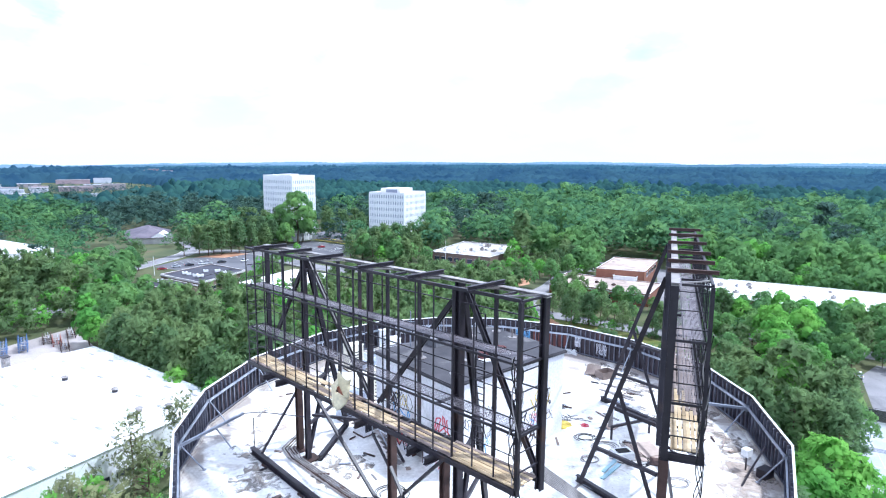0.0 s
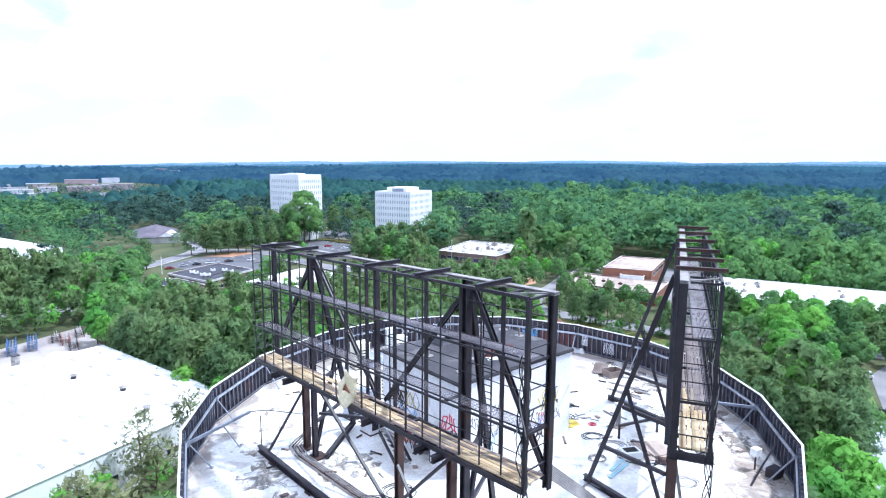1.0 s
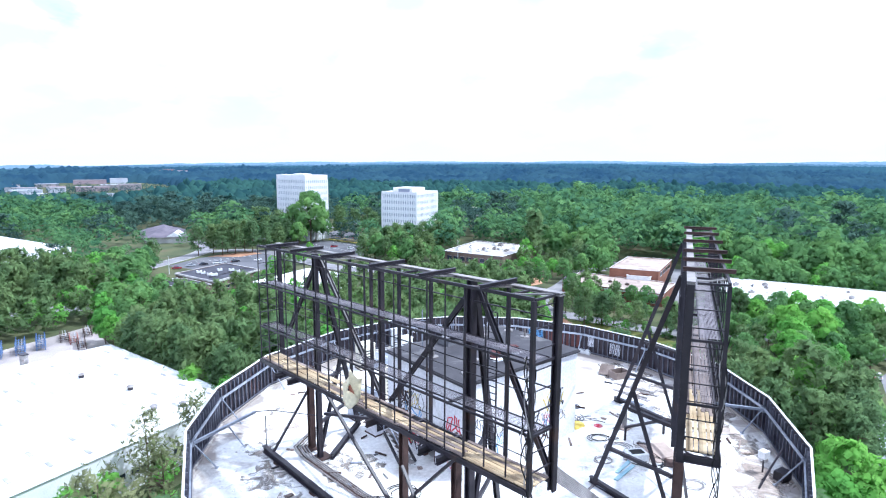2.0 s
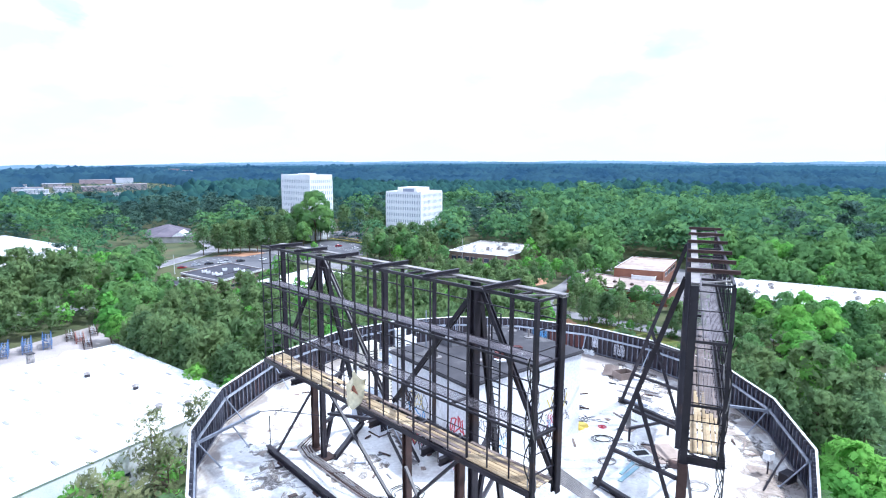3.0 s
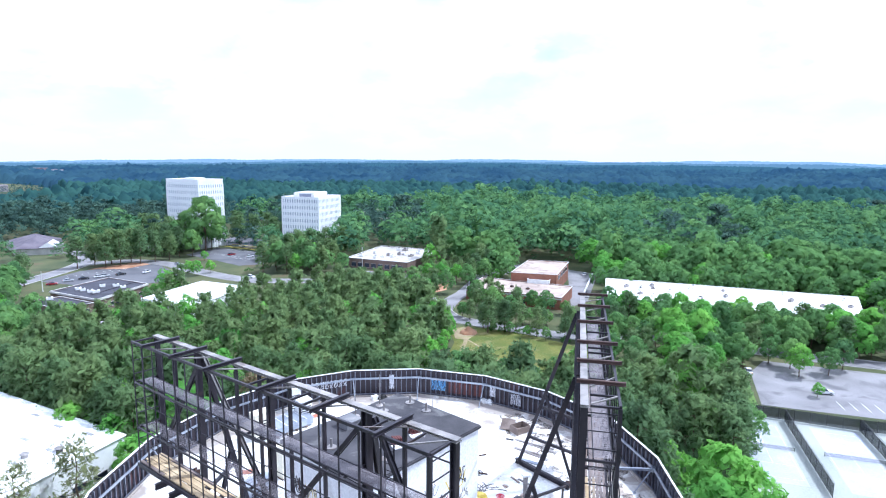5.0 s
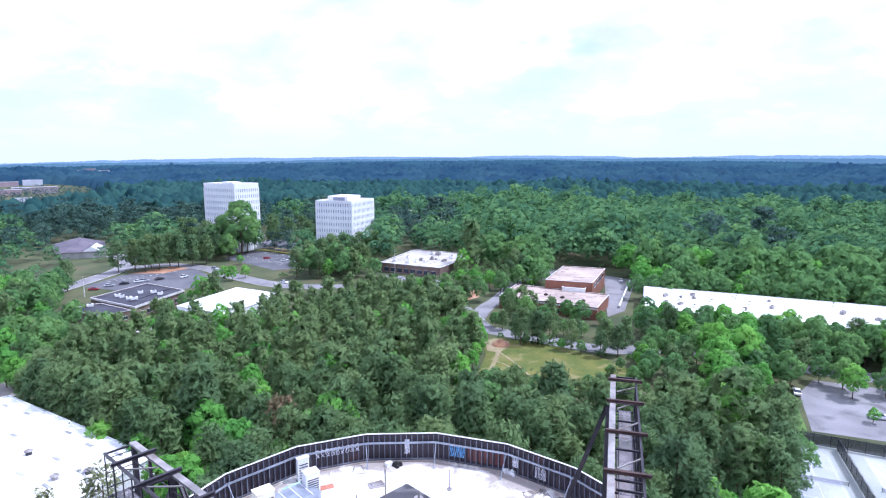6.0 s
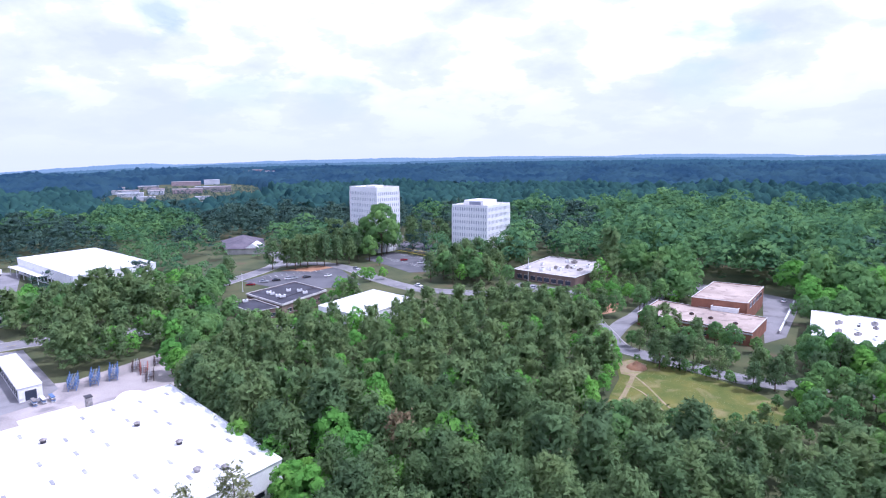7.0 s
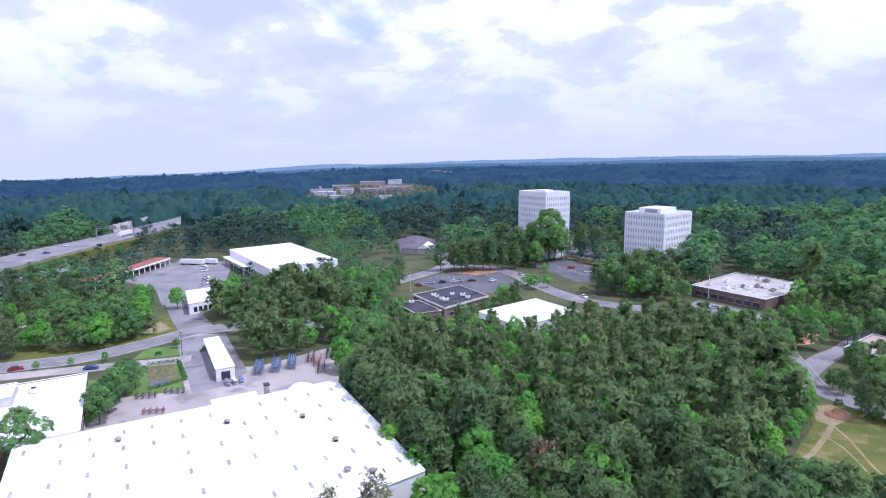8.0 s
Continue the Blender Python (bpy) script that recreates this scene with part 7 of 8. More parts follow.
# box vans along the depot
for x, y, t in ((-308, 289, 20), (-301, 291, 20), (-294, 296, 10)):
    v = thing("box_trailer", (x, y, 0.05), "white box trailer parked at the depot", "trailer", "box trailers")
    part("box", Shape().block((x, y, 0.95), (8.5, 2.5, 2.7), t), M_CAP, v)
    part("chassis", Shape().block((x, y, 0.55), (8.3, 1.2, 0.4), t), M_STEEL, v)
    co, si = math.cos(radians(t)), math.sin(radians(t))
    for o in (-3, -2, 3):
        for e in (-1, 1):
            p = Vector((x + co * o - si * e, y + si * o + co * e, 0.5))
            part("wheel", Shape().tube(p - Vector((-si, co, 0)) * 0.15, p + Vector((-si, co, 0)) * 0.15, 0.45, 10), M_TYRE, v)

# ---- poles ----
for x, y, h, name, lab in ((-163, 160.6, 9, "utility_pole", "thin dark wooden utility pole by the road"), (-136.8, 278.4, 9, "flagpole", "white flagpole before the office"), (-66, 428, 15, "flagpole", "white flagpole by the office blocks"),
                           (0, 320, 12, "flagpole", "thin pale pole by the brick office")):
    p = thing(name, (x, y, 0), lab, "pole")
    part("shaft", Shape().tube((x, y, 0), (x, y, h), 0.16, 8, 0.08), M_CAP if name == "flagpole" else M_BARK, p)
    part("base", Shape().tube((x, y, 0), (x, y, 0.3), 0.4, 8), M_CONC, p)
    if name == "flagpole":
        part("finial", Shape().tube((x, y, h), (x, y, h + 0.25), 0.14, 8), M_WEATHER, p)
    else:
        part("crossarm", Shape().bar((x - 0.9, y, h - 0.6), (x + 0.9, y, h - 0.6), 0.12), M_BARK, p)

# ---- trees ----
def leaf_quads(centre, face, length, width, rng):
    """Leaf sprays: one kite-shaped quad for each centre, facing about the given way."""
    n = len(centre)
    face = face / np.linalg.norm(face, axis=1, keepdims=True)
    a = np.cross(face, rng.normal(size=(n, 3)))
    a /= np.linalg.norm(a, axis=1, keepdims=True)
    b = np.cross(face, a)
    a, b = a * (length / 2)[:, None], b * (width / 2)[:, None]
    return np.stack([centre - a, centre + a * 0.15 - b, centre + a, centre - a * 0.25 + b], 1)


def pine_crown(h, n, size, rng):
    """A pine's crown: many needle tufts on tiers of limbs, open below, closing to a rounded top."""
    k = max(16, n // 10)
    f = np.sort(rng.random(k) ** 0.9)
    z = h * (0.22 + 0.77 * f)
    reach = h * 0.25 * np.clip(np.minimum(0.62 + 1.5 * f, 1.05 * (1.06 - f) ** 0.45), 0.05, 1) * np.sqrt(rng.uniform(0.25, 1.12, k))
    turn = rng.random(k) * 2 * np.pi
    lobed = 1 + 0.20 * np.sin(3 * turn + 6 * f + rng.random() * 6)
    hub = np.stack([reach * lobed * np.cos(turn), reach * lobed * np.sin(turn), z - 0.06 * reach], 1)
    pick = rng.integers(0, k, n)
    spread = 0.040 * h
    off = rng.normal(size=(n, 3)) * (spread, spread, spread * 0.7)
    c = hub[pick] + off
    out = hub[pick] * (1, 1, 0) / (0.2 * h)
    face = out * 0.5 + rng.normal(size=(n, 3)) * 0.75 + (0, 0, 0.55)
    s = size * rng.uniform(0.7, 1.35, n)
    soft = (hub[pick] * (1, 1, 0)) / (0.17 * h) + off / spread * (0.35, 0.35, 0.45) + (0, 0, 0.95) + rng.normal(size=(n, 3)) * 0.32
    return leaf_quads(c, face, s, s * 0.42, rng), soft


def broad_crown(h, n, size, rng):
    """A broadleaf crown: overlapping lobes of foliage from low down to the top, with an uneven outline."""
    k = 15
    f = np.linspace(0.0, 1.0, k)
    turn = np.arange(k) * 2.4 + rng.random() * 6
    wide = 0.23 * h * np.sin(np.pi * np.clip(0.16 + 0.78 * f, 0, 1)) * rng.uniform(0.75, 1.2, k)
    lobe = np.stack([wide * np.cos(turn), wide * np.sin(turn), h * (0.30 + 0.56 * f) + rng.normal(0, 0.02 * h, k)], 1)
    rad = h * rng.uniform(0.115, 0.185, k) * (1.05 - 0.25 * f)
    pick = rng.integers(0, k, n)
    d = rng.normal(size=(n, 3))
    d /= np.linalg.norm(d, axis=1, keepdims=True)
    low = d[:, 2] < -0.25
    d[low, 2] *= -1
    outward = lobe[pick] * (1, 1, 0.3) - (0, 0, 0.15 * h)
    flip = (d * outward).sum(1) < -0.35 * np.linalg.norm(outward, axis=1)
    d[flip, :2] *= -1
    c = lobe[pick] + d * (rad[pick] * rng.uniform(0.78, 1.1, n))[:, None]
    face = d + rng.normal(size=(n, 3)) * 0.42 + (0, 0, 0.2)
    s = size * rng.uniform(0.7, 1.3, n)
    soft = d + outward / np.linalg.norm(outward, axis=1, keepdims=True) * 0.5 + rng.normal(size=(n, 3)) * 0.22 + (0, 0, 0.25)
    return leaf_quads(c, face, s, s * 0.75, rng), soft


def quads_mesh(name, q, material, soft=None):
    """Leaf quads as one mesh; soft: the way each quad's shading faces, so that a crown shades as a rounded mass."""
    v = np.ascontiguousarray(q.reshape(-1, 3), dtype=np.float32)
    n = len(v) // 4
    me = bpy.data.meshes.new(name)
    me.vertices.add(4 * n)
    me.vertices.foreach_set("co", v.ravel())
    me.loops.add(4 * n)
    me.loops.foreach_set("vertex_index", np.arange(4 * n, dtype=np.int32))
    me.polygons.add(n)
    me.polygons.foreach_set("loop_start", np.arange(0, 4 * n, 4, dtype=np.int32))
    me.update(calc_edges=True)
    if soft is not None:
        a = soft / np.linalg.norm(soft, axis=1, keepdims=True)
        at = me.attributes.new("custom_normal", "FLOAT_VECTOR", "POINT")
        at.data.foreach_set("vector", np.repeat(a, 4, 0).astype(np.float32).ravel())
    me.materials.append(material)
    return me


def trunk_shape(h, kind, rng):
    s = Shape()
    r = h * 0.0135 + 0.05
    top = 0.93 if kind == "pine" else 0.62
    pts = [Vector((0, 0, -0.3))]
    for i in range(1, 5):
        pts.append(Vector((rng.normal(0, 0.1), rng.normal(0, 0.1), h * top * i / 4)))
    for i in range(4):
        s.tube(pts[i], pts[i + 1], r * (1 - 0.22 * i), 6, r * (1 - 0.22 * (i + 1)))
    for i in range(8 if kind == "pine" else 6):
        a = rng.random() * 6.28
        z = h * (rng.uniform(0.36, 0.8) if kind == "pine" else rng.uniform(0.32, 0.55))
        ln = h * (0.13 if kind == "pine" else 0.2)
        s.tube((0, 0, z), (math.cos(a) * ln, math.sin(a) * ln, z + ln * (0.2 if kind == "pine" else 0.8)), r * 0.35, 4, r * 0.12)
    return s




def tree_variants(kind, name, material, label, count, h, n, size, seed):
    out = []
    for i in range(count):
        rng = np.random.default_rng(seed + i)
        hh = h * (0.9 + 0.2 * i / max(1, count - 1))
        q, soft = (pine_crown if kind == "pine" else broad_crown)(hh, n, size, rng)
        t = thing(name, (0, 0, 0), label, "tree", name.replace("_", " ") + "s")
        part("trunk", trunk_shape(hh, kind, rng), M_BARK, t, "bare brown trunk with short limbs")
        c = new("crown", quads_mesh("crown", q, material, soft))
        c.parent = t
        out.append([t, hh, False])
    return out


def set_tree(variants, i, x, y, h, turn, label=""):
    v = variants[i % len(variants)]
    k = h / v[1]
    m = Matrix.Translation((x, y, rise(x, y))) @ Matrix.Rotation(turn, 4, "Z")
    if not v[2]:
        v[2], v[0].matrix_basis = True, m @ Matrix.Scale(k, 4)
        t = v[0]
    else:
        t = copy_thing(v[0], m)
        t.matrix_basis = m @ Matrix.Scale(k, 4)
    if label:
        tagged(t, label)
    return t


NEAR_PINES = tree_variants("pine", "pine_tree", M_PINE, "tall dark green pine with a full rounded crown", 6, 15, 2900, 0.93, 400)
PINES = tree_variants("pine", "pine_tree", M_PINE, "tall dark green pine with a rounded open crown", 7, 15, 1250, 1.25, 100)
OPEN_PINES = tree_variants("pine", "pine_tree", M_OLIVE, "thin olive-green pine with an open scraggly crown", 2, 15, 620, 0.95, 470)
DEAD_PINES = tree_variants("pine", "pine_tree", M_DEADLEAF, "dying pine with a thin brown crown", 1, 15, 900, 0.95, 480)
BROADS = tree_variants("broad", "broadleaf_tree", M_BROAD, "full green broadleaf tree in summer leaf", 5, 13, 820, 1.25, 200)
BRIGHTS = tree_variants("broad", "sapling_tree", M_BRIGHT, "fresh bright green broadleaf tree", 4, 11, 820, 1.02, 300)


def inside(poly, x, y):
    """Which of the points lie in the polygon."""
    r = np.zeros(len(x), bool)
    j = len(poly) - 1
    for i in range(len(poly)):
        (xi, yi), (xj, yj) = poly[i], poly[j]
        if yi != yj:
            r ^= ((yi > y) != (yj > y)) & (x < (xj - xi) * (y - yi) / (yj - yi) + xi)
        j = i
    return r


def scatter(r0, r1, step, seed, margin):
    """Jittered places in the ring from r0 to r1 round the tower's foot, clear of roads, lots and houses."""
    rng = np.random.default_rng(seed)
    g = np.arange(-r1, r1, step)
    x, y = (a.ravel() for a in np.meshgrid(g, g))
    x = x + rng.uniform(-0.42, 0.42, len(x)) * step
    y = y + rng.uniform(-0.42, 0.42, len(y)) * step
    r = np.hypot(x, y)
    a = np.degrees(np.arctan2(x, y))
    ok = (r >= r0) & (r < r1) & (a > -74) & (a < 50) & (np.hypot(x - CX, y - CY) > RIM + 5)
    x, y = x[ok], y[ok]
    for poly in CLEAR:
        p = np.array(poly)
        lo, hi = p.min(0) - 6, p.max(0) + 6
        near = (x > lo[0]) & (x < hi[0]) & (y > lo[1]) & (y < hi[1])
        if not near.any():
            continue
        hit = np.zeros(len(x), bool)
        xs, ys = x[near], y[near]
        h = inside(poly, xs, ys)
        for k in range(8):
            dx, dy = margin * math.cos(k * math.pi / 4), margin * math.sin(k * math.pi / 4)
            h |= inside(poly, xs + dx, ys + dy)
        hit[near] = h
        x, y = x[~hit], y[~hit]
    return x, y, rng


# glades: no scattered trees, so the camera still sees lots and buildings
VIEW_GLADES = [[(-182, 172), (-230, 100), (-300, 60), (-150, 40), (-70, 60), (-30, 95), (-40, 112), (-128, 82), (-165, 118), (-160, 140)],
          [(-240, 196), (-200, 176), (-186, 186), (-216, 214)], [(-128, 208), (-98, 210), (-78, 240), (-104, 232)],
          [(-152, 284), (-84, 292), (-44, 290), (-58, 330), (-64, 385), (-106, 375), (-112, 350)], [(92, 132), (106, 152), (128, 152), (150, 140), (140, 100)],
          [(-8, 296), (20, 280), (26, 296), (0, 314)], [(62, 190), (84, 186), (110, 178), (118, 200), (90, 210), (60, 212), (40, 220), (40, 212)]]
VIEW_GLADES.append([(-74, 284), (-46, 262), (-24, 254), (-8, 286), (-46, 296)])
VIEW_GLADES.append([(-122, 214), (-100, 208), (-70, 230), (-90, 244), (-112, 228)])
VIEW_GLADES.append([(-166, 250), (-126, 252), (-112, 286), (-88, 274), (-66, 282), (-44, 262), (-24, 256), (-20, 300), (-52, 312), (-50, 345), (-100, 352), (-150, 345)])
VIEW_GLADES.append([(-204, 354), (-160, 350), (-152, 322), (-166, 300), (-190, 316)])
VIEW_GLADES.append([(42, 70), (64, 68), (66, 90), (50, 92), (43, 84)])
for p in VIEW_GLADES:
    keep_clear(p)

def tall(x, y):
    """The usual height of the wood: tall by the tower, lower before the offices, tall again behind the warehouses;
    capped by area to keep the camera's view open.
    """
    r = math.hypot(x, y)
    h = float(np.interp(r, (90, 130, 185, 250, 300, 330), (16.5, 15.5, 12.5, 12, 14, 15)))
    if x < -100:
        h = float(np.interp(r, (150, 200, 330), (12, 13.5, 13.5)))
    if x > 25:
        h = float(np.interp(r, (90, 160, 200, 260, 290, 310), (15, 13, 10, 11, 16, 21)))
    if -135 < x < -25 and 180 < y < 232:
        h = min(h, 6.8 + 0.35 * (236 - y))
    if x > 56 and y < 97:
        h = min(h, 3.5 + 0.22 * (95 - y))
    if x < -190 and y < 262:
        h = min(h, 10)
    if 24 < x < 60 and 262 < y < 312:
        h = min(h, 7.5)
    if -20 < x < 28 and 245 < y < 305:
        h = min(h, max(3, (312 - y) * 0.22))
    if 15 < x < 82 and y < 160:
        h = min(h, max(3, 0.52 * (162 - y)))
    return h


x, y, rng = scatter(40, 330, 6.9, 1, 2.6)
wood = np.array([noise.noise((a * 0.018, b * 0.018, 0.5)) for a, b in zip(x, y)])
mixed = np.array([noise.noise((a * 0.11, b * 0.11, 4.5)) for a, b in zip(x, y)])
core = inside([(-95, 160), (-60, 60), (90, 50), (90, 130), (30, 190), (20, 270), (-60, 225), (-90, 232)], x, y)
leafy = np.where(core, mixed > 0.35, wood + 0.8 * mixed > 0.08) | ((x > 30) & (y > 150) & (mixed + wood > 0.05))
leafy |= (x > 60) & (y > 195)
bright = leafy & (mixed > 0.30)
high = np.clip(rng.normal(1, 0.15, len(x)), 0.65, 1.3)
order = np.argsort(np.hypot(x + 8, y - 60))
used_pine = used_broad = used_bright = 0
rest = {"pine": [], "broad": [], "bright": []}
for i in order:
    turn = rng.random() * 6.28
    if not leafy[i]:
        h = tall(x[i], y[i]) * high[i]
        if used_pine < 180:
            set_tree(OPEN_PINES if x[i] < -38 and y[i] < 82 else NEAR_PINES if used_pine < 95 else PINES, rng.integers(0, 6), x[i], y[i], h, turn)
            used_pine += 1
        else:
            rest["pine"].append((x[i], y[i], h, turn))
    elif bright[i]:
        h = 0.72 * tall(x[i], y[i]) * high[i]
        if used_bright < 70:
            set_tree(BRIGHTS, rng.integers(0, 4), x[i], y[i], h, turn)
            used_bright += 1
        else:
            rest["bright"].append((x[i], y[i], h, turn))
    else:
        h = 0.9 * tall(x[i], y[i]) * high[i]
        if used_broad < 80:
            set_tree(BROADS, rng.integers(0, 5), x[i], y[i], h, turn)
            used_broad += 1
        else:
            rest["broad"].append((x[i], y[i], h, turn))


def wood_stuff(name, rows, kind, material, label, base_h, n, size, seed, count=6, under=False, wide=1.0):
    """Many trees as one mesh: a few crowns, turned, scaled and set side by side."""
    if not len(rows):
        return
    rng = np.random.default_rng(seed)
    made = [(pine_crown if kind == "pine" else broad_crown)(base_h, n, size, rng) for _ in range(count)]
    rows = np.array(rows, float)
    out, ways = [], []
    pick = rng.integers(0, count, len(rows))
    for c in range(count):
        R = rows[pick == c]
        if not len(R):
            continue
        k = (R[:, 2] / base_h)[:, None, None]
        co, si = np.cos(R[:, 3])[:, None, None], np.sin(R[:, 3])[:, None, None]
        q, w = made[c][0][None], made[c][1][None]
        c1, s1 = co[:, :, 0], si[:, :, 0]
        ways.append(np.stack([w[..., 0] * c1 - w[..., 1] * s1, w[..., 0] * s1 + w[..., 1] * c1, w[..., 2] + 0 * c1], -1).reshape(-1, 3))
        qx = (q[..., 0] * co - q[..., 1] * si) * k * wide + R[:, 0][:, None, None]
        qy = (q[..., 0] * si + q[..., 1] * co) * k * wide + R[:, 1][:, None, None]
        g = np.array([rise(a, b) for a, b in R[:, :2]])[:, None, None]
        qz = q[..., 2] * k + g
        out.append(np.stack([qx, qy, qz], -1).reshape(-1, 4, 3))
    if under:
        ways = [a * 0.45 + (0, 0, 1.0) for a in ways]
        # lower foliage between neighbouring crowns
        c = rows[:, :2][:, None, :] + rng.uniform(-6, 6, (len(rows), 9, 2))
        z = np.array([rise(a, b) for a, b in rows[:, :2]])[:, None] + rows[:, 2:3] * rng.uniform(0.10, 0.40, (len(rows), 9))
        c = np.concatenate([c, z[..., None]], -1).reshape(-1, 3)
        w = rng.normal(size=c.shape) * 0.35 + (0, 0, 1)
        s = rng.uniform(2.2, 4.0, len(c))
        out.append(leaf_quads(c, w, s, s * 0.8, rng))
        ways.append(w)
    ob = new(name, quads_mesh(name, np.concatenate(out), material, np.concatenate(ways)))
    tagged(ob, label, "woodland", kind="stuff")


wood_stuff("pine_wood", rest["pine"], "pine", M_PINE, "dense dark pine wood around the low buildings", 14, 420, 1.85, 21)
wood_stuff("broadleaf_wood", rest["broad"], "broad", M_BROAD, "green broadleaf woodland between the pines", 13, 300, 1.75, 22)
wood_stuff("bright_undergrowth", rest["bright"], "broad", M_BRIGHT, "bright young broadleaf growth at the wood's edge", 11, 250, 1.5, 23)

# the shopping quarter in the distance: canopy cut and trees lowered so the camera sees its roofs
SHOPS = [(-335, 760), (-385, 668), (-480, 642), (-575, 680), (-700, 920), (-760, 1130), (-640, 1180), (-540, 1120), (-430, 930)]


def canopy(name, r0, r1, step, spacing, high, material, label, seed):
    """The closed roof of a far wood: a sheet that swells over every crown and dips between them, down to the ground at clearings."""
    rng = np.random.default_rng(seed)
    n = int(2 * r1 / spacing) + 4
    jx, jy = rng.uniform(-0.38, 0.38, (2, n, n)) * spacing
    hh = high * np.clip(rng.normal(1, 0.16, (n, n)), 0.6, 1.4)
    wide = spacing * rng.uniform(0.62, 0.85, (n, n))
    g = np.arange(-r1, r1 + step, step)
    X, Y = np.meshgrid(g, g, indexing="ij")
    X, Y = X + rng.uniform(-0.3, 0.3, X.shape) * step, Y + rng.uniform(-0.3, 0.3, X.shape) * step
    R, A = np.hypot(X, Y), np.degrees(np.arctan2(X, Y))
    use = (R > r0 - step) & (R < r1 + step) & (A > -74) & (A < 50)
    ci, cj = ((X + r1) / spacing).astype(int) + 1, ((Y + r1) / spacing).astype(int) + 1
    Z = np.zeros_like(X)
    for a in (-1, 0, 1):
        for b in (-1, 0, 1):
            i, j = np.clip(ci + a, 0, n - 1), np.clip(cj + b, 0, n - 1)
            d2 = (X - ((i - 0.5) * spacing - r1 + jx[i, j])) ** 2 + (Y - ((j - 0.5) * spacing - r1 + jy[i, j])) ** 2
            Z = np.maximum(Z, hh[i, j] * (1 - 0.75 * d2 / wide[i, j] ** 2))
    Z = np.maximum(Z, high * 0.30) + rng.normal(0, 0.014 * high, Z.shape)
    xs, ys = X[use], Y[use]
    open_ground = np.zeros(len(xs), bool)
    for poly in CLEAR + [SHOPS]:
        q = np.array(poly)
        near = (xs > q[:, 0].min()) & (xs < q[:, 0].max()) & (ys > q[:, 1].min()) & (ys < q[:, 1].max())
        if near.any():
            hit = np.zeros(len(xs), bool)
            hit[near] = inside(poly, xs[near], ys[near])
            open_ground |= hit
    lift = np.array([1 + 0.35 * noise.noise((a * 0.008, b * 0.008, 5.2)) for a, b in zip(xs, ys)])
    land = np.array([rise(a, b) for a, b in zip(xs, ys)])
    zs = np.where(open_ground, -0.6, Z[use] * lift) + land
    index = np.full(X.shape, -1)
    index[use] = np.arange(len(xs))
    quad = np.stack([index[:-1, :-1], index[1:, :-1], index[1:, 1:], index[:-1, 1:]], -1).reshape(-1, 4)
    quad = quad[(quad >= 0).all(1)]
    me = bpy.data.meshes.new(name)
    me.from_pydata(np.stack([xs, ys, zs], 1).tolist(), [], quad.tolist())
    me.polygons.foreach_set("use_smooth", np.ones(len(me.polygons), bool))
    me.materials.append(material)
    tagged(new(name, me), label, "woodland", kind="stuff")


x, y, rng = scatter(330, 620, 13.8, 2, 4)
wood = np.array([noise.noise((a * 0.012, b * 0.012, 8.5)) for a, b in zip(x, y)])
leafy = wood + (x > -20) * 0.45 - (x < -60) * 0.15 > 0.0
slope = x + 468 + 0.56 * (y - 352)
bank = (x < -330) & (slope > -4) & (slope < 95)
high = np.where(bank, np.where(y > 330, 12.5, 9.0), np.where(x > -10, 22.5, np.where((x < -150) & (np.hypot(x, y) < 470), 12.5, 18.0)))
lift = np.array([1 + 0.42 * noise.noise((a * 0.022, b * 0.022, 2.2)) for a, b in zip(x, y)])
rows = np.stack([x, y, high * lift * np.clip(rng.normal(1.03, 0.2, len(x)), 0.6, 1.45), rng.random(len(x)) * 6.28], 1)
wood_stuff("far_pine_wood", rows[~leafy], "pine", M_HAZEDPINE, "dark pine wood beyond the office blocks", 20, 270, 2.0, 24, under=True, wide=1.35)
wood_stuff("far_broadleaf_wood", rows[leafy], "broad", M_HAZEDBROAD, "dense green broadleaf wood beyond the warehouses", 20, 270, 1.8, 25, under=True, wide=1.3)

x, y, rng = scatter(620, 1190, 13.5, 3, 5)
lift = np.array([1 + 0.35 * noise.noise((a * 0.008, b * 0.008, 5.2)) for a, b in zip(x, y)])
town = inside(SHOPS, x, y)
keep = (np.hypot(x, y) < 1000) | town
x, y, lift, town = x[keep], y[keep], lift[keep], town[keep]
rows = np.stack([x, y, np.where(town, 0.55, 0.98) * lift * rng.normal(17, 2.5, len(x)), rng.random(len(x)) * 6.28], 1)[np.where(town, 1.0, 0.22) > rng.random(len(x))]
canopy("distant_canopy", 614, 1010, 2.9, 12.5, 18.0, M_HAZEDWOOD, "unbroken distant woodland canopy", 31)
wood_stuff("distant_wood", rows, "broad", M_HAZEDWOOD, "taller crowns standing out of the distant wood", 19, 60, 1.9, 26)
canopy("farthest_canopy", 1000, 1760, 6.5, 15.0, 18.0, M_HAZEDFAR, "farthest woodland canopy coloured by blue haze", 32)

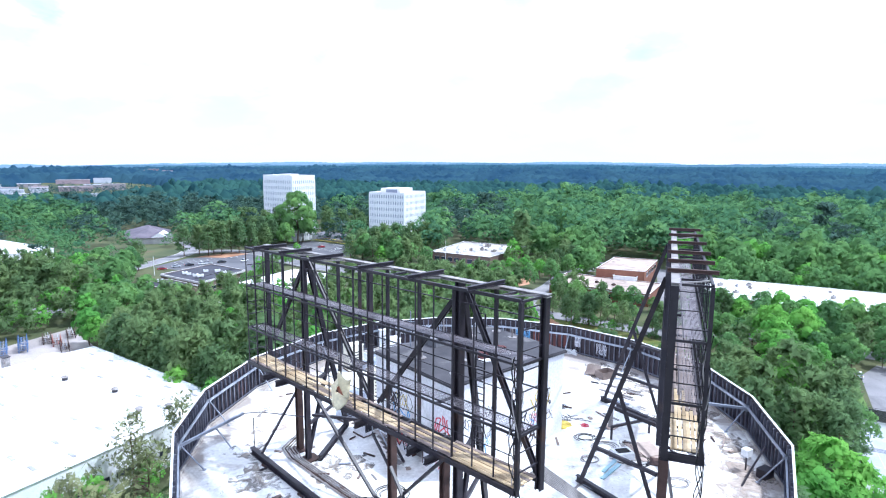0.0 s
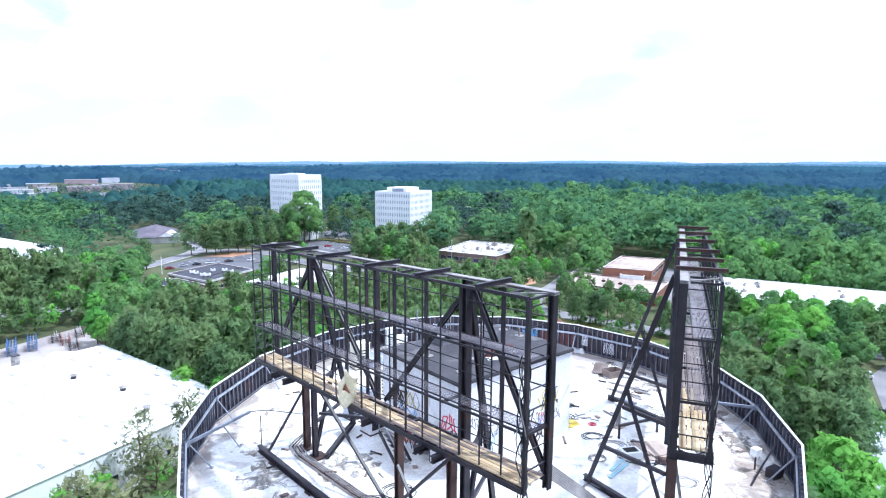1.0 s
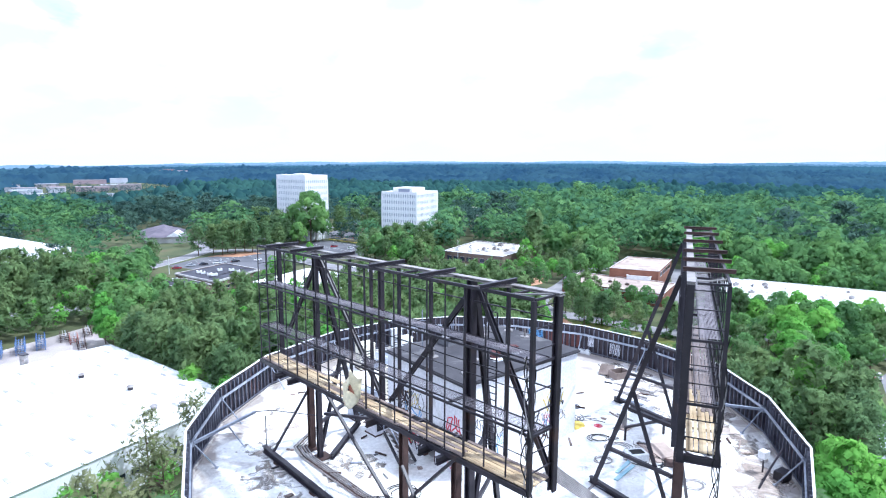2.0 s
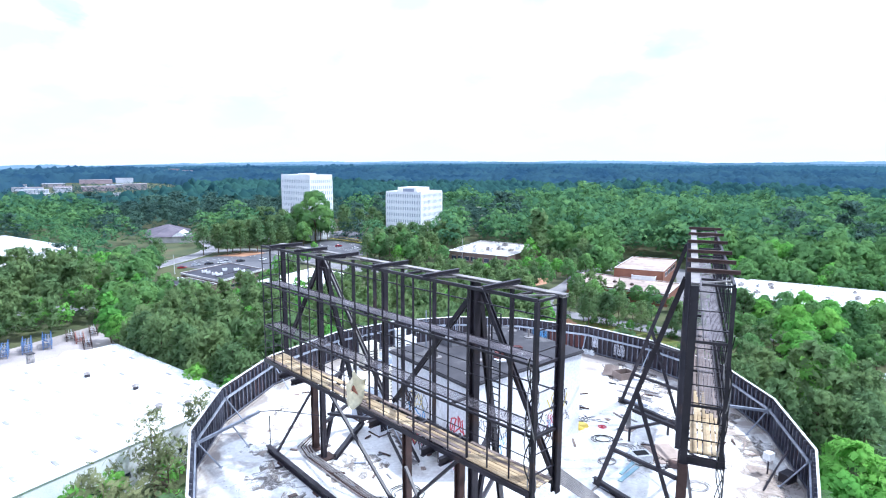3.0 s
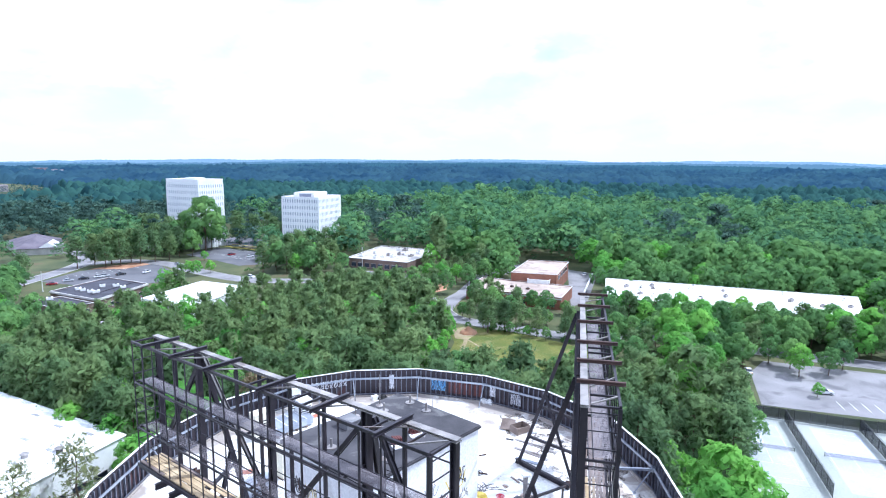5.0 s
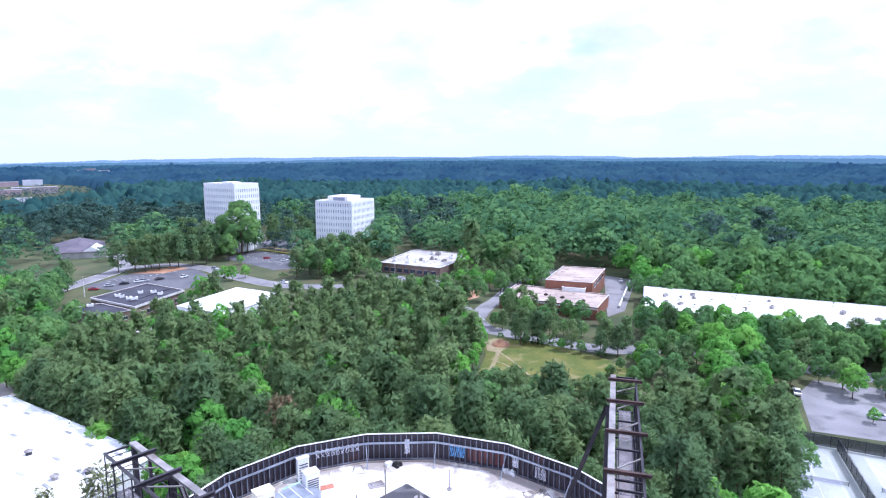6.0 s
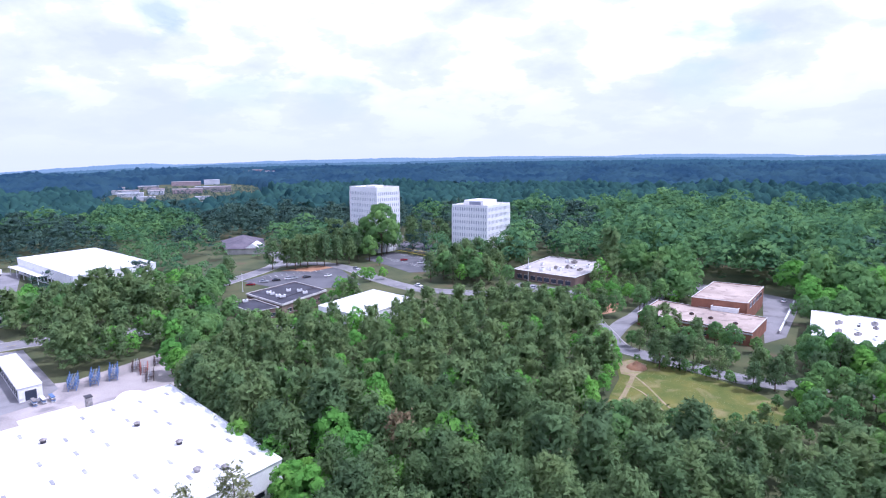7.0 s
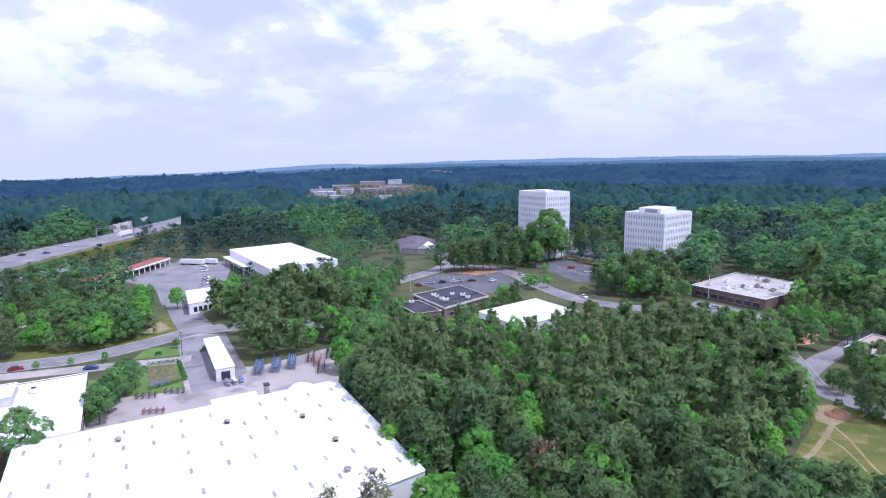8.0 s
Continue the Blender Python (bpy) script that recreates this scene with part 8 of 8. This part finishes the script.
# ---- single trees and shrubs that stand by themselves ----
rng = np.random.default_rng(77)
SINGLES = [
    # kind, x, y, height
    ("bright", -41, 113, 10), ("bright", -36, 117, 9), ("broad", -29, 117, 11), ("bright", -22, 116, 11), ("bright", -17, 151, 13), ("bright", -48, 121, 11), ("bright", -58, 127, 11), ("bright", -16, 152, 15), ("bright", -13, 126.5, 15.5), ("bright", 15.2, 159, 12), ("bright", 13.5, 163, 10), ("bright", -30, 118, 14.5), ("bright", -105, 173, 11.5), ("bright", -101, 170, 10), ("dead", -22, 121.5, 16.5), ("broad", 43, 198, 4), ("broad", 48, 195, 4.5), ("bright", 53, 191.5, 4), ("broad", 58, 187, 4.5), ("pine", 63, 183, 8.5), ("pine", 56, 190.5, 10), ("pine", 47, 198, 11), ("pine", 84, 129, 12.5), ("pine", 80, 121, 13), ("pine", 75, 117.6, 13.5), ("pine", 71.5, 110, 13), ("pine", 68.5, 104, 13), ("pine", 63.5, 98.5, 13), ("broad", 77, 112, 9), ("bright", 117, 147, 9.5), ("bright", 60, 167.5, 3.5), ("broad", 65, 172, 4), ("bright", 65.5, 164, 4), ("broad", 56, 162, 3.5), ("bright", -88.7, 269.5, 4.5), ("bright", -85.5, 271.5, 4), ("pine", -118, 229, 9), ("pine", -128, 235, 10), ("broad", -121, 240, 8), ("bright", 26.6, 214, 8), ("bright", 27, 203, 8), ("bright", 27.5, 197, 7), ("bright", 26.5, 191, 6.5), ("bright", 24, 184, 6), ("bright", 22, 176, 6), ("broad", 21.7, 137, 15), ("broad", 26, 139.5, 13.5), ("broad", 20, 133, 14), ("pine", 41, 197.5, 12.5), ("pine", -1, 140, 17), ("broad", -141, 262, 15), ("broad", -146, 276, 14), ("broad", -136, 251, 14), ("broad", -133, 240, 13), ("pine", -150, 290, 15), ("broad", -156, 268, 15), ("broad", -150, 254, 14), ("pine", -144, 244, 14), ("bright", -139, 230, 11),
    ("pine", -317, 189, 14.6), ("pine", -317, 200, 14.6), ("pine", -319, 211, 14.6), ("pine", -318, 223, 14.6), ("pine", -331, 242, 11), ("pine", -352, 265, 11), ("broad", -365, 284, 10), ("pine", -276, 170, 14.6), ("pine", -277, 181, 14.6), ("pine", -281, 195, 14.6), ("pine", -243, 179, 14.6), ("broad", -227, 161, 14.6), ("broad", -210, 160, 14.6), ("bright", -203, 159, 12.2), ("broad", -213, 172, 14.6), ("bright", -219, 188, 12.5), ("broad", -197, 166, 13.4), ("bright", -206, 179, 11.0), ("pine", -230, 184, 14.6), ("bright", -217, 145, 11.5), ("broad", -228, 152, 12.2), ("pine", -217, 134, 13.4), ("bright", -249, 156, 7.5), ("bright", -207, 229, 13), ("bright", -203, 224, 11), ("broad", -247, 168, 13.4), ("bright", -243, 206, 9.8), ("pine", -85.1, 149.4, 14), ("pine", -80.9, 147.0, 16), ("pine", -76.6, 144.6, 15), ("pine", -73.2, 140.9, 17), ("pine", -69.0, 138.5, 14), ("pine", -64.7, 136.1, 16), ("pine", -61.3, 132.5, 15), ("pine", -57.0, 130.0, 17), ("pine", -52.8, 127.6, 14), ("pine", -49.4, 124.0, 16), ("pine", -45.1, 121.6, 15),
    ("bright", -56.2, 136.4, 9), ("bright", -58.4, 135.2, 8), ("bright", -64.9, 145.7, 7.5), ("bright", -60.3, 137.5, 9),
    ("bright", 52, 84, 17), ("bright", 48.5, 80.5, 14), ("bright", 56, 82, 13.5), ("bright", 51, 79, 12), ("bright", 92, 170, 15), ("bright", 97, 164, 15.5), ("bright", 88, 160, 14), ("bright", 84, 154, 12), ("bright", 102, 171, 14), ("bright", 95, 152, 9),
    ("broad", 104, 160, 8), ("broad", 116, 158, 8), ("broad", 128, 164, 9.5), ("broad", 134, 168, 9.5), ("broad", 146, 166, 9.5), ("broad", 119, 178, 10), ("broad", 128, 180, 10), ("broad", 137, 178, 10), ("broad", 148, 176, 10), ("broad", 158, 172, 10),
    ("broad", 119, 153, 9), ("broad", 126, 147, 8.5), ("broad", 133, 150, 9), ("broad", 122, 166, 9.5), ("broad", 112, 168, 10), ("broad", 140, 160, 10),
    ("broad", 104, 178, 9), ("broad", 94, 182, 10), ("broad", 150, 158, 9), ("bright", 111, 133.5, 4), ("bright", 84, 150, 12), ("bright", 78, 140, 13), ("bright", 72, 126, 14), ("bright", 90, 163, 11),
    ("open_pine", -51, 93.7, 14.8), ("open_pine", -46.4, 101.6, 14.6), ("bright", -58.4, 85.2, 7), ("bright", -61.2, 79.8, 7.5), ("bright", -64, 74.6, 7.5), ("bright", -66.8, 69.3, 7.5), ("bright", -55.6, 90.5, 6.5), ("bright", -50, 96, 6.5), ("bright", -56, 79, 6.5), ("bright", -59, 73, 7), ("bright", -48, 80, 8), ("bright", -42, 82, 9), ("bright", -53, 76, 6), ("bright", -35, 107, 13), ("bright", -42, 112, 10), ("bright", -29, 120, 12), ("bright", -50, 128, 10), ("bright", -38, 124, 9),
    ("broad", -131, 91, 15), ("broad", -138, 83, 14), ("broad", -150, 129, 11), ("broad", -147, 124, 11), ("broad", -143, 119, 11), ("broad", -139, 114, 11), ("broad", -152, 134, 9),
    ("bright", -198, 154, 11.5), ("bright", -183, 146, 3.5), ("bright", -189, 138, 3.2), ("bright", -196, 131, 3.2), ("bright", -223, 150, 8.5), ("bright", -219, 206, 10.5), ("broad", -172, 166, 4),
    ("pine", -128, 340, 18.8), ("pine", -134, 344, 18.8), ("pine", -140, 338, 17.5), ("pine", -120, 346, 18.8), ("pine", -114, 351, 17.5), ("pine", -126, 350, 18.8), ("pine", -146, 332, 17.5), ("pine", -133, 334, 17.5), ("pine", -108, 356, 16.2),
    ("broad", -98, 366, 16.2), ("pine", -106, 368, 17.5), ("pine", -114, 372, 18.8), ("pine", -122, 378, 18.8), ("pine", -130, 372, 18.8), ("pine", -138, 384, 18.8), ("broad", -95.5, 386, 36), ("broad", -112, 384, 19), ("pine", -126, 392, 22.5),
    ("pine", -116, 388, 21.2), ("pine", -134, 396, 22.5), ("bright", -88, 352, 6), ("bright", -81, 308, 8), ("bright", -86, 313, 7), ("bright", -76, 314, 7), ("bright", -92, 322, 3), ("broad", -90, 249, 6), ("broad", -87, 255, 6),
    ("pine", -50, 312, 15.7), ("pine", -44, 318, 16.8), ("pine", -39, 326, 17.9), ("pine", -46, 328, 16.8), ("pine", -34, 336, 17.9), ("pine", -29, 346, 17.9), ("pine", -36, 346, 17.9), ("bright", -26, 330, 13.4), ("pine", -20, 352, 17.9), ("pine", -15, 345, 15.7),
    ("pine", -22, 338, 16.8), ("pine", -12, 356, 17.9), ("pine", -28, 318, 15.7), ("pine", -4, 352, 16.8), ("pine", -38, 310, 14.6),
    ("bright", 21, 250, 10.8), ("bright", 26, 246, 9.4), ("pine", 14, 256, 10.1), ("pine", 30, 254, 9.4),
    ("pine", 40.5, 202.5, 9.2), ("pine", 45, 204, 9.7), ("pine", 51, 198, 10.1), ("pine", 55, 204, 7.6), ("pine", 66, 188, 10.9), ("pine", 69, 184, 10.1), ("pine", 75, 193, 10.1), ("pine", 80, 186, 10.9), ("pine", 61, 200, 7.6), ("pine", 86, 192, 9.2),
    ("broad", 58, 206, 5.9), ("broad", 50, 207, 5.0), ("broad", 36, 218, 6), ("pine", 38, 214, 7.6), ("broad", 64, 204, 5.9), ("broad", 72, 202, 6.7), ("pine", 92, 198, 10.1), ("broad", 98, 194, 8.4),
    ("pine", -112, 402, 22), ("pine", -104, 390, 20), ("broad", -94, 394, 22), ("broad", -90, 398, 18), ("pine", -80, 412, 20), ("pine", -72, 420, 20), ("pine", -64, 428, 20), ("pine", -58, 414, 18), ("pine", -84, 424, 22), ("pine", -50, 402, 17),
    ("pine", 8, 276, 7.5), ("pine", 16, 270, 8.5), ("pine", 24, 268, 8), ("pine", 0, 280, 8), ("bright", 31, 285, 9), ("bright", 37, 282, 9.5), ("bright", 44, 279, 9.5), ("pine", -12, 292, 8), ("broad", 58, 346, 20), ("broad", 67, 338, 21), ("broad", 52, 354, 18),
    ("pine", 50, 275, 12), ("pine", 54, 284, 13), ("pine", 58, 293, 14), ("pine", 61, 302, 15), ("pine", 64, 311, 16), ("pine", 67, 320, 17), ("broad", 47, 267, 11), ("broad", 57, 278, 12), ("pine", 62, 290, 14), ("pine", 24, 238, 11), ("pine", 21, 244, 11), ("pine", 25, 228, 11), ("broad", 23, 258, 9), ("pine", 27, 262, 8), ("broad", 40, 296, 8),
    ("broad", 36, 156, 6), ("pine", 43, 155, 7), ("broad", 50, 156, 5.5), ("pine", 57, 158, 7), ("broad", 64, 160, 6), ("bright", 69, 166, 5),
    ("bright", 72, 176, 5), ("broad", 82, 178, 6), ("bright", 76, 172, 4),
]
for i, (kind, x, y, h) in enumerate(SINGLES):
    set_tree({"open_pine": OPEN_PINES, "dead": DEAD_PINES, "pine": PINES, "broad": BROADS, "bright": BRIGHTS}[kind], i, x, y, h, i * 1.7)


# the bushy row along the long warehouse
rng = np.random.default_rng(91)
for off, hi in ((5, 10.5), (11, 11.5), (17.5, 12.0), (24, 11.0)):
    f = 0.02
    while f < 1.06:
        x = 90.5 + 72.5 * f - 0.488 * off + rng.normal(0, 1.0)
        y = 215 - 40.5 * f - 0.873 * off + rng.normal(0, 1.0)
        if not any(inside(c, np.array([x]), np.array([y]))[0] for c in CLEAR[:-9]) or off == 5:
            kind = rng.random()
            set_tree(BRIGHTS if kind < 0.3 else BROADS if kind < 0.85 else PINES, int(rng.integers(0, 4)), x, y, hi * rng.uniform(0.85, 1.2), rng.random() * 6.28)
        f += 0.075


def shrub(x, y, z, r, h, name, label, material, seed, group):
    rng = np.random.default_rng(seed)
    n = int(60 + 60 * r)
    d = rng.normal(size=(n, 3))
    d /= np.linalg.norm(d, axis=1, keepdims=True)
    d[:, 2] = np.abs(d[:, 2])
    c = d * (r, r, h) * rng.uniform(0.75, 1.05, (n, 1)) * (1 + 0.2 * np.sin(d[:, :1] * 7 + seed)) + (x, y, z)
    s = 0.5 * rng.uniform(0.7, 1.3, n)
    q = leaf_quads(c, np.cross(d, rng.normal(size=(n, 3))), s, s * 0.8, rng)
    return tagged(new(name, quads_mesh(name, q, material)), label, "shrub", group)


# rough grass standing on the meadow
rng = np.random.default_rng(5)
mx, my = rng.uniform(20, 72, 5200), rng.uniform(155, 205, 5200)
ok = inside(MEADOW, mx, my)
ok &= np.array([noise.noise((a * 0.12, b * 0.12, 1.3)) for a, b in zip(mx, my)]) > -0.12
mx, my = mx[ok], my[ok]
c = np.stack([mx, my, np.full(len(mx), 0.13)], 1)
s = rng.uniform(0.14, 0.3, len(mx))
tagged(new("meadow_grass", quads_mesh("meadow_grass", leaf_quads(c, rng.normal(size=c.shape) * (1, 1, 0.3) + (0, 0, 0.4), s, s * 0.6, rng), M_OLIVE, rng.normal(size=c.shape) * 0.2 + (0, 0, 1))), "tufts of rough green grass on the meadow", "grass", kind="stuff")

k = 0
for (x0, y0), (x1, y1) in HEDGE:
    n = int(math.hypot(x1 - x0, y1 - y0) / 1.1)
    s = []
    rng = np.random.default_rng(500 + k)
    for i in range(n):
        f = (i + 0.5) / n
        d = rng.normal(size=(40, 3))
        d /= np.linalg.norm(d, axis=1, keepdims=True)
        d[:, 2] = np.abs(d[:, 2])
        sz = rng.uniform(0.35, 0.6, 40)
        s.append(leaf_quads(d * (0.75, 0.75, 1.25) + (x0 + (x1 - x0) * f, y0 + (y1 - y0) * f, 0.03), d + (0, 0, 0.3), sz, sz * 0.8, rng))
    tagged(new("hedge", quads_mesh("hedge", np.concatenate(s), M_SHRUB)), "clipped green hedge round the retention pond", "hedge", "pond hedges")
    k += 1
spots = [(-172, 158), (-160, 168), (-176, 148), (-126, 200), (-86, 316), (-58, 318), (-52, 322), (46, 198), (56, 194), (60, 190), (64, 185), (52, 195), (42, 200), (72, 181), (76, 184), (36, 206), (84, 186), (88, 184),
         (-205, 210), (-202, 206), (-209, 214), (-98, 230), (-94, 236), (-104, 224), (96, 152), (100, 150), (94, 146)]
for i, (x, y) in enumerate(spots):
    shrub(x, y, 0.03, 1.1 + 0.5 * (i % 3), 1.2 + 0.4 * (i % 2), "shrub", "low rounded green shrub at the edge of the grass", M_SHRUB, 600 + i, "shrubs")
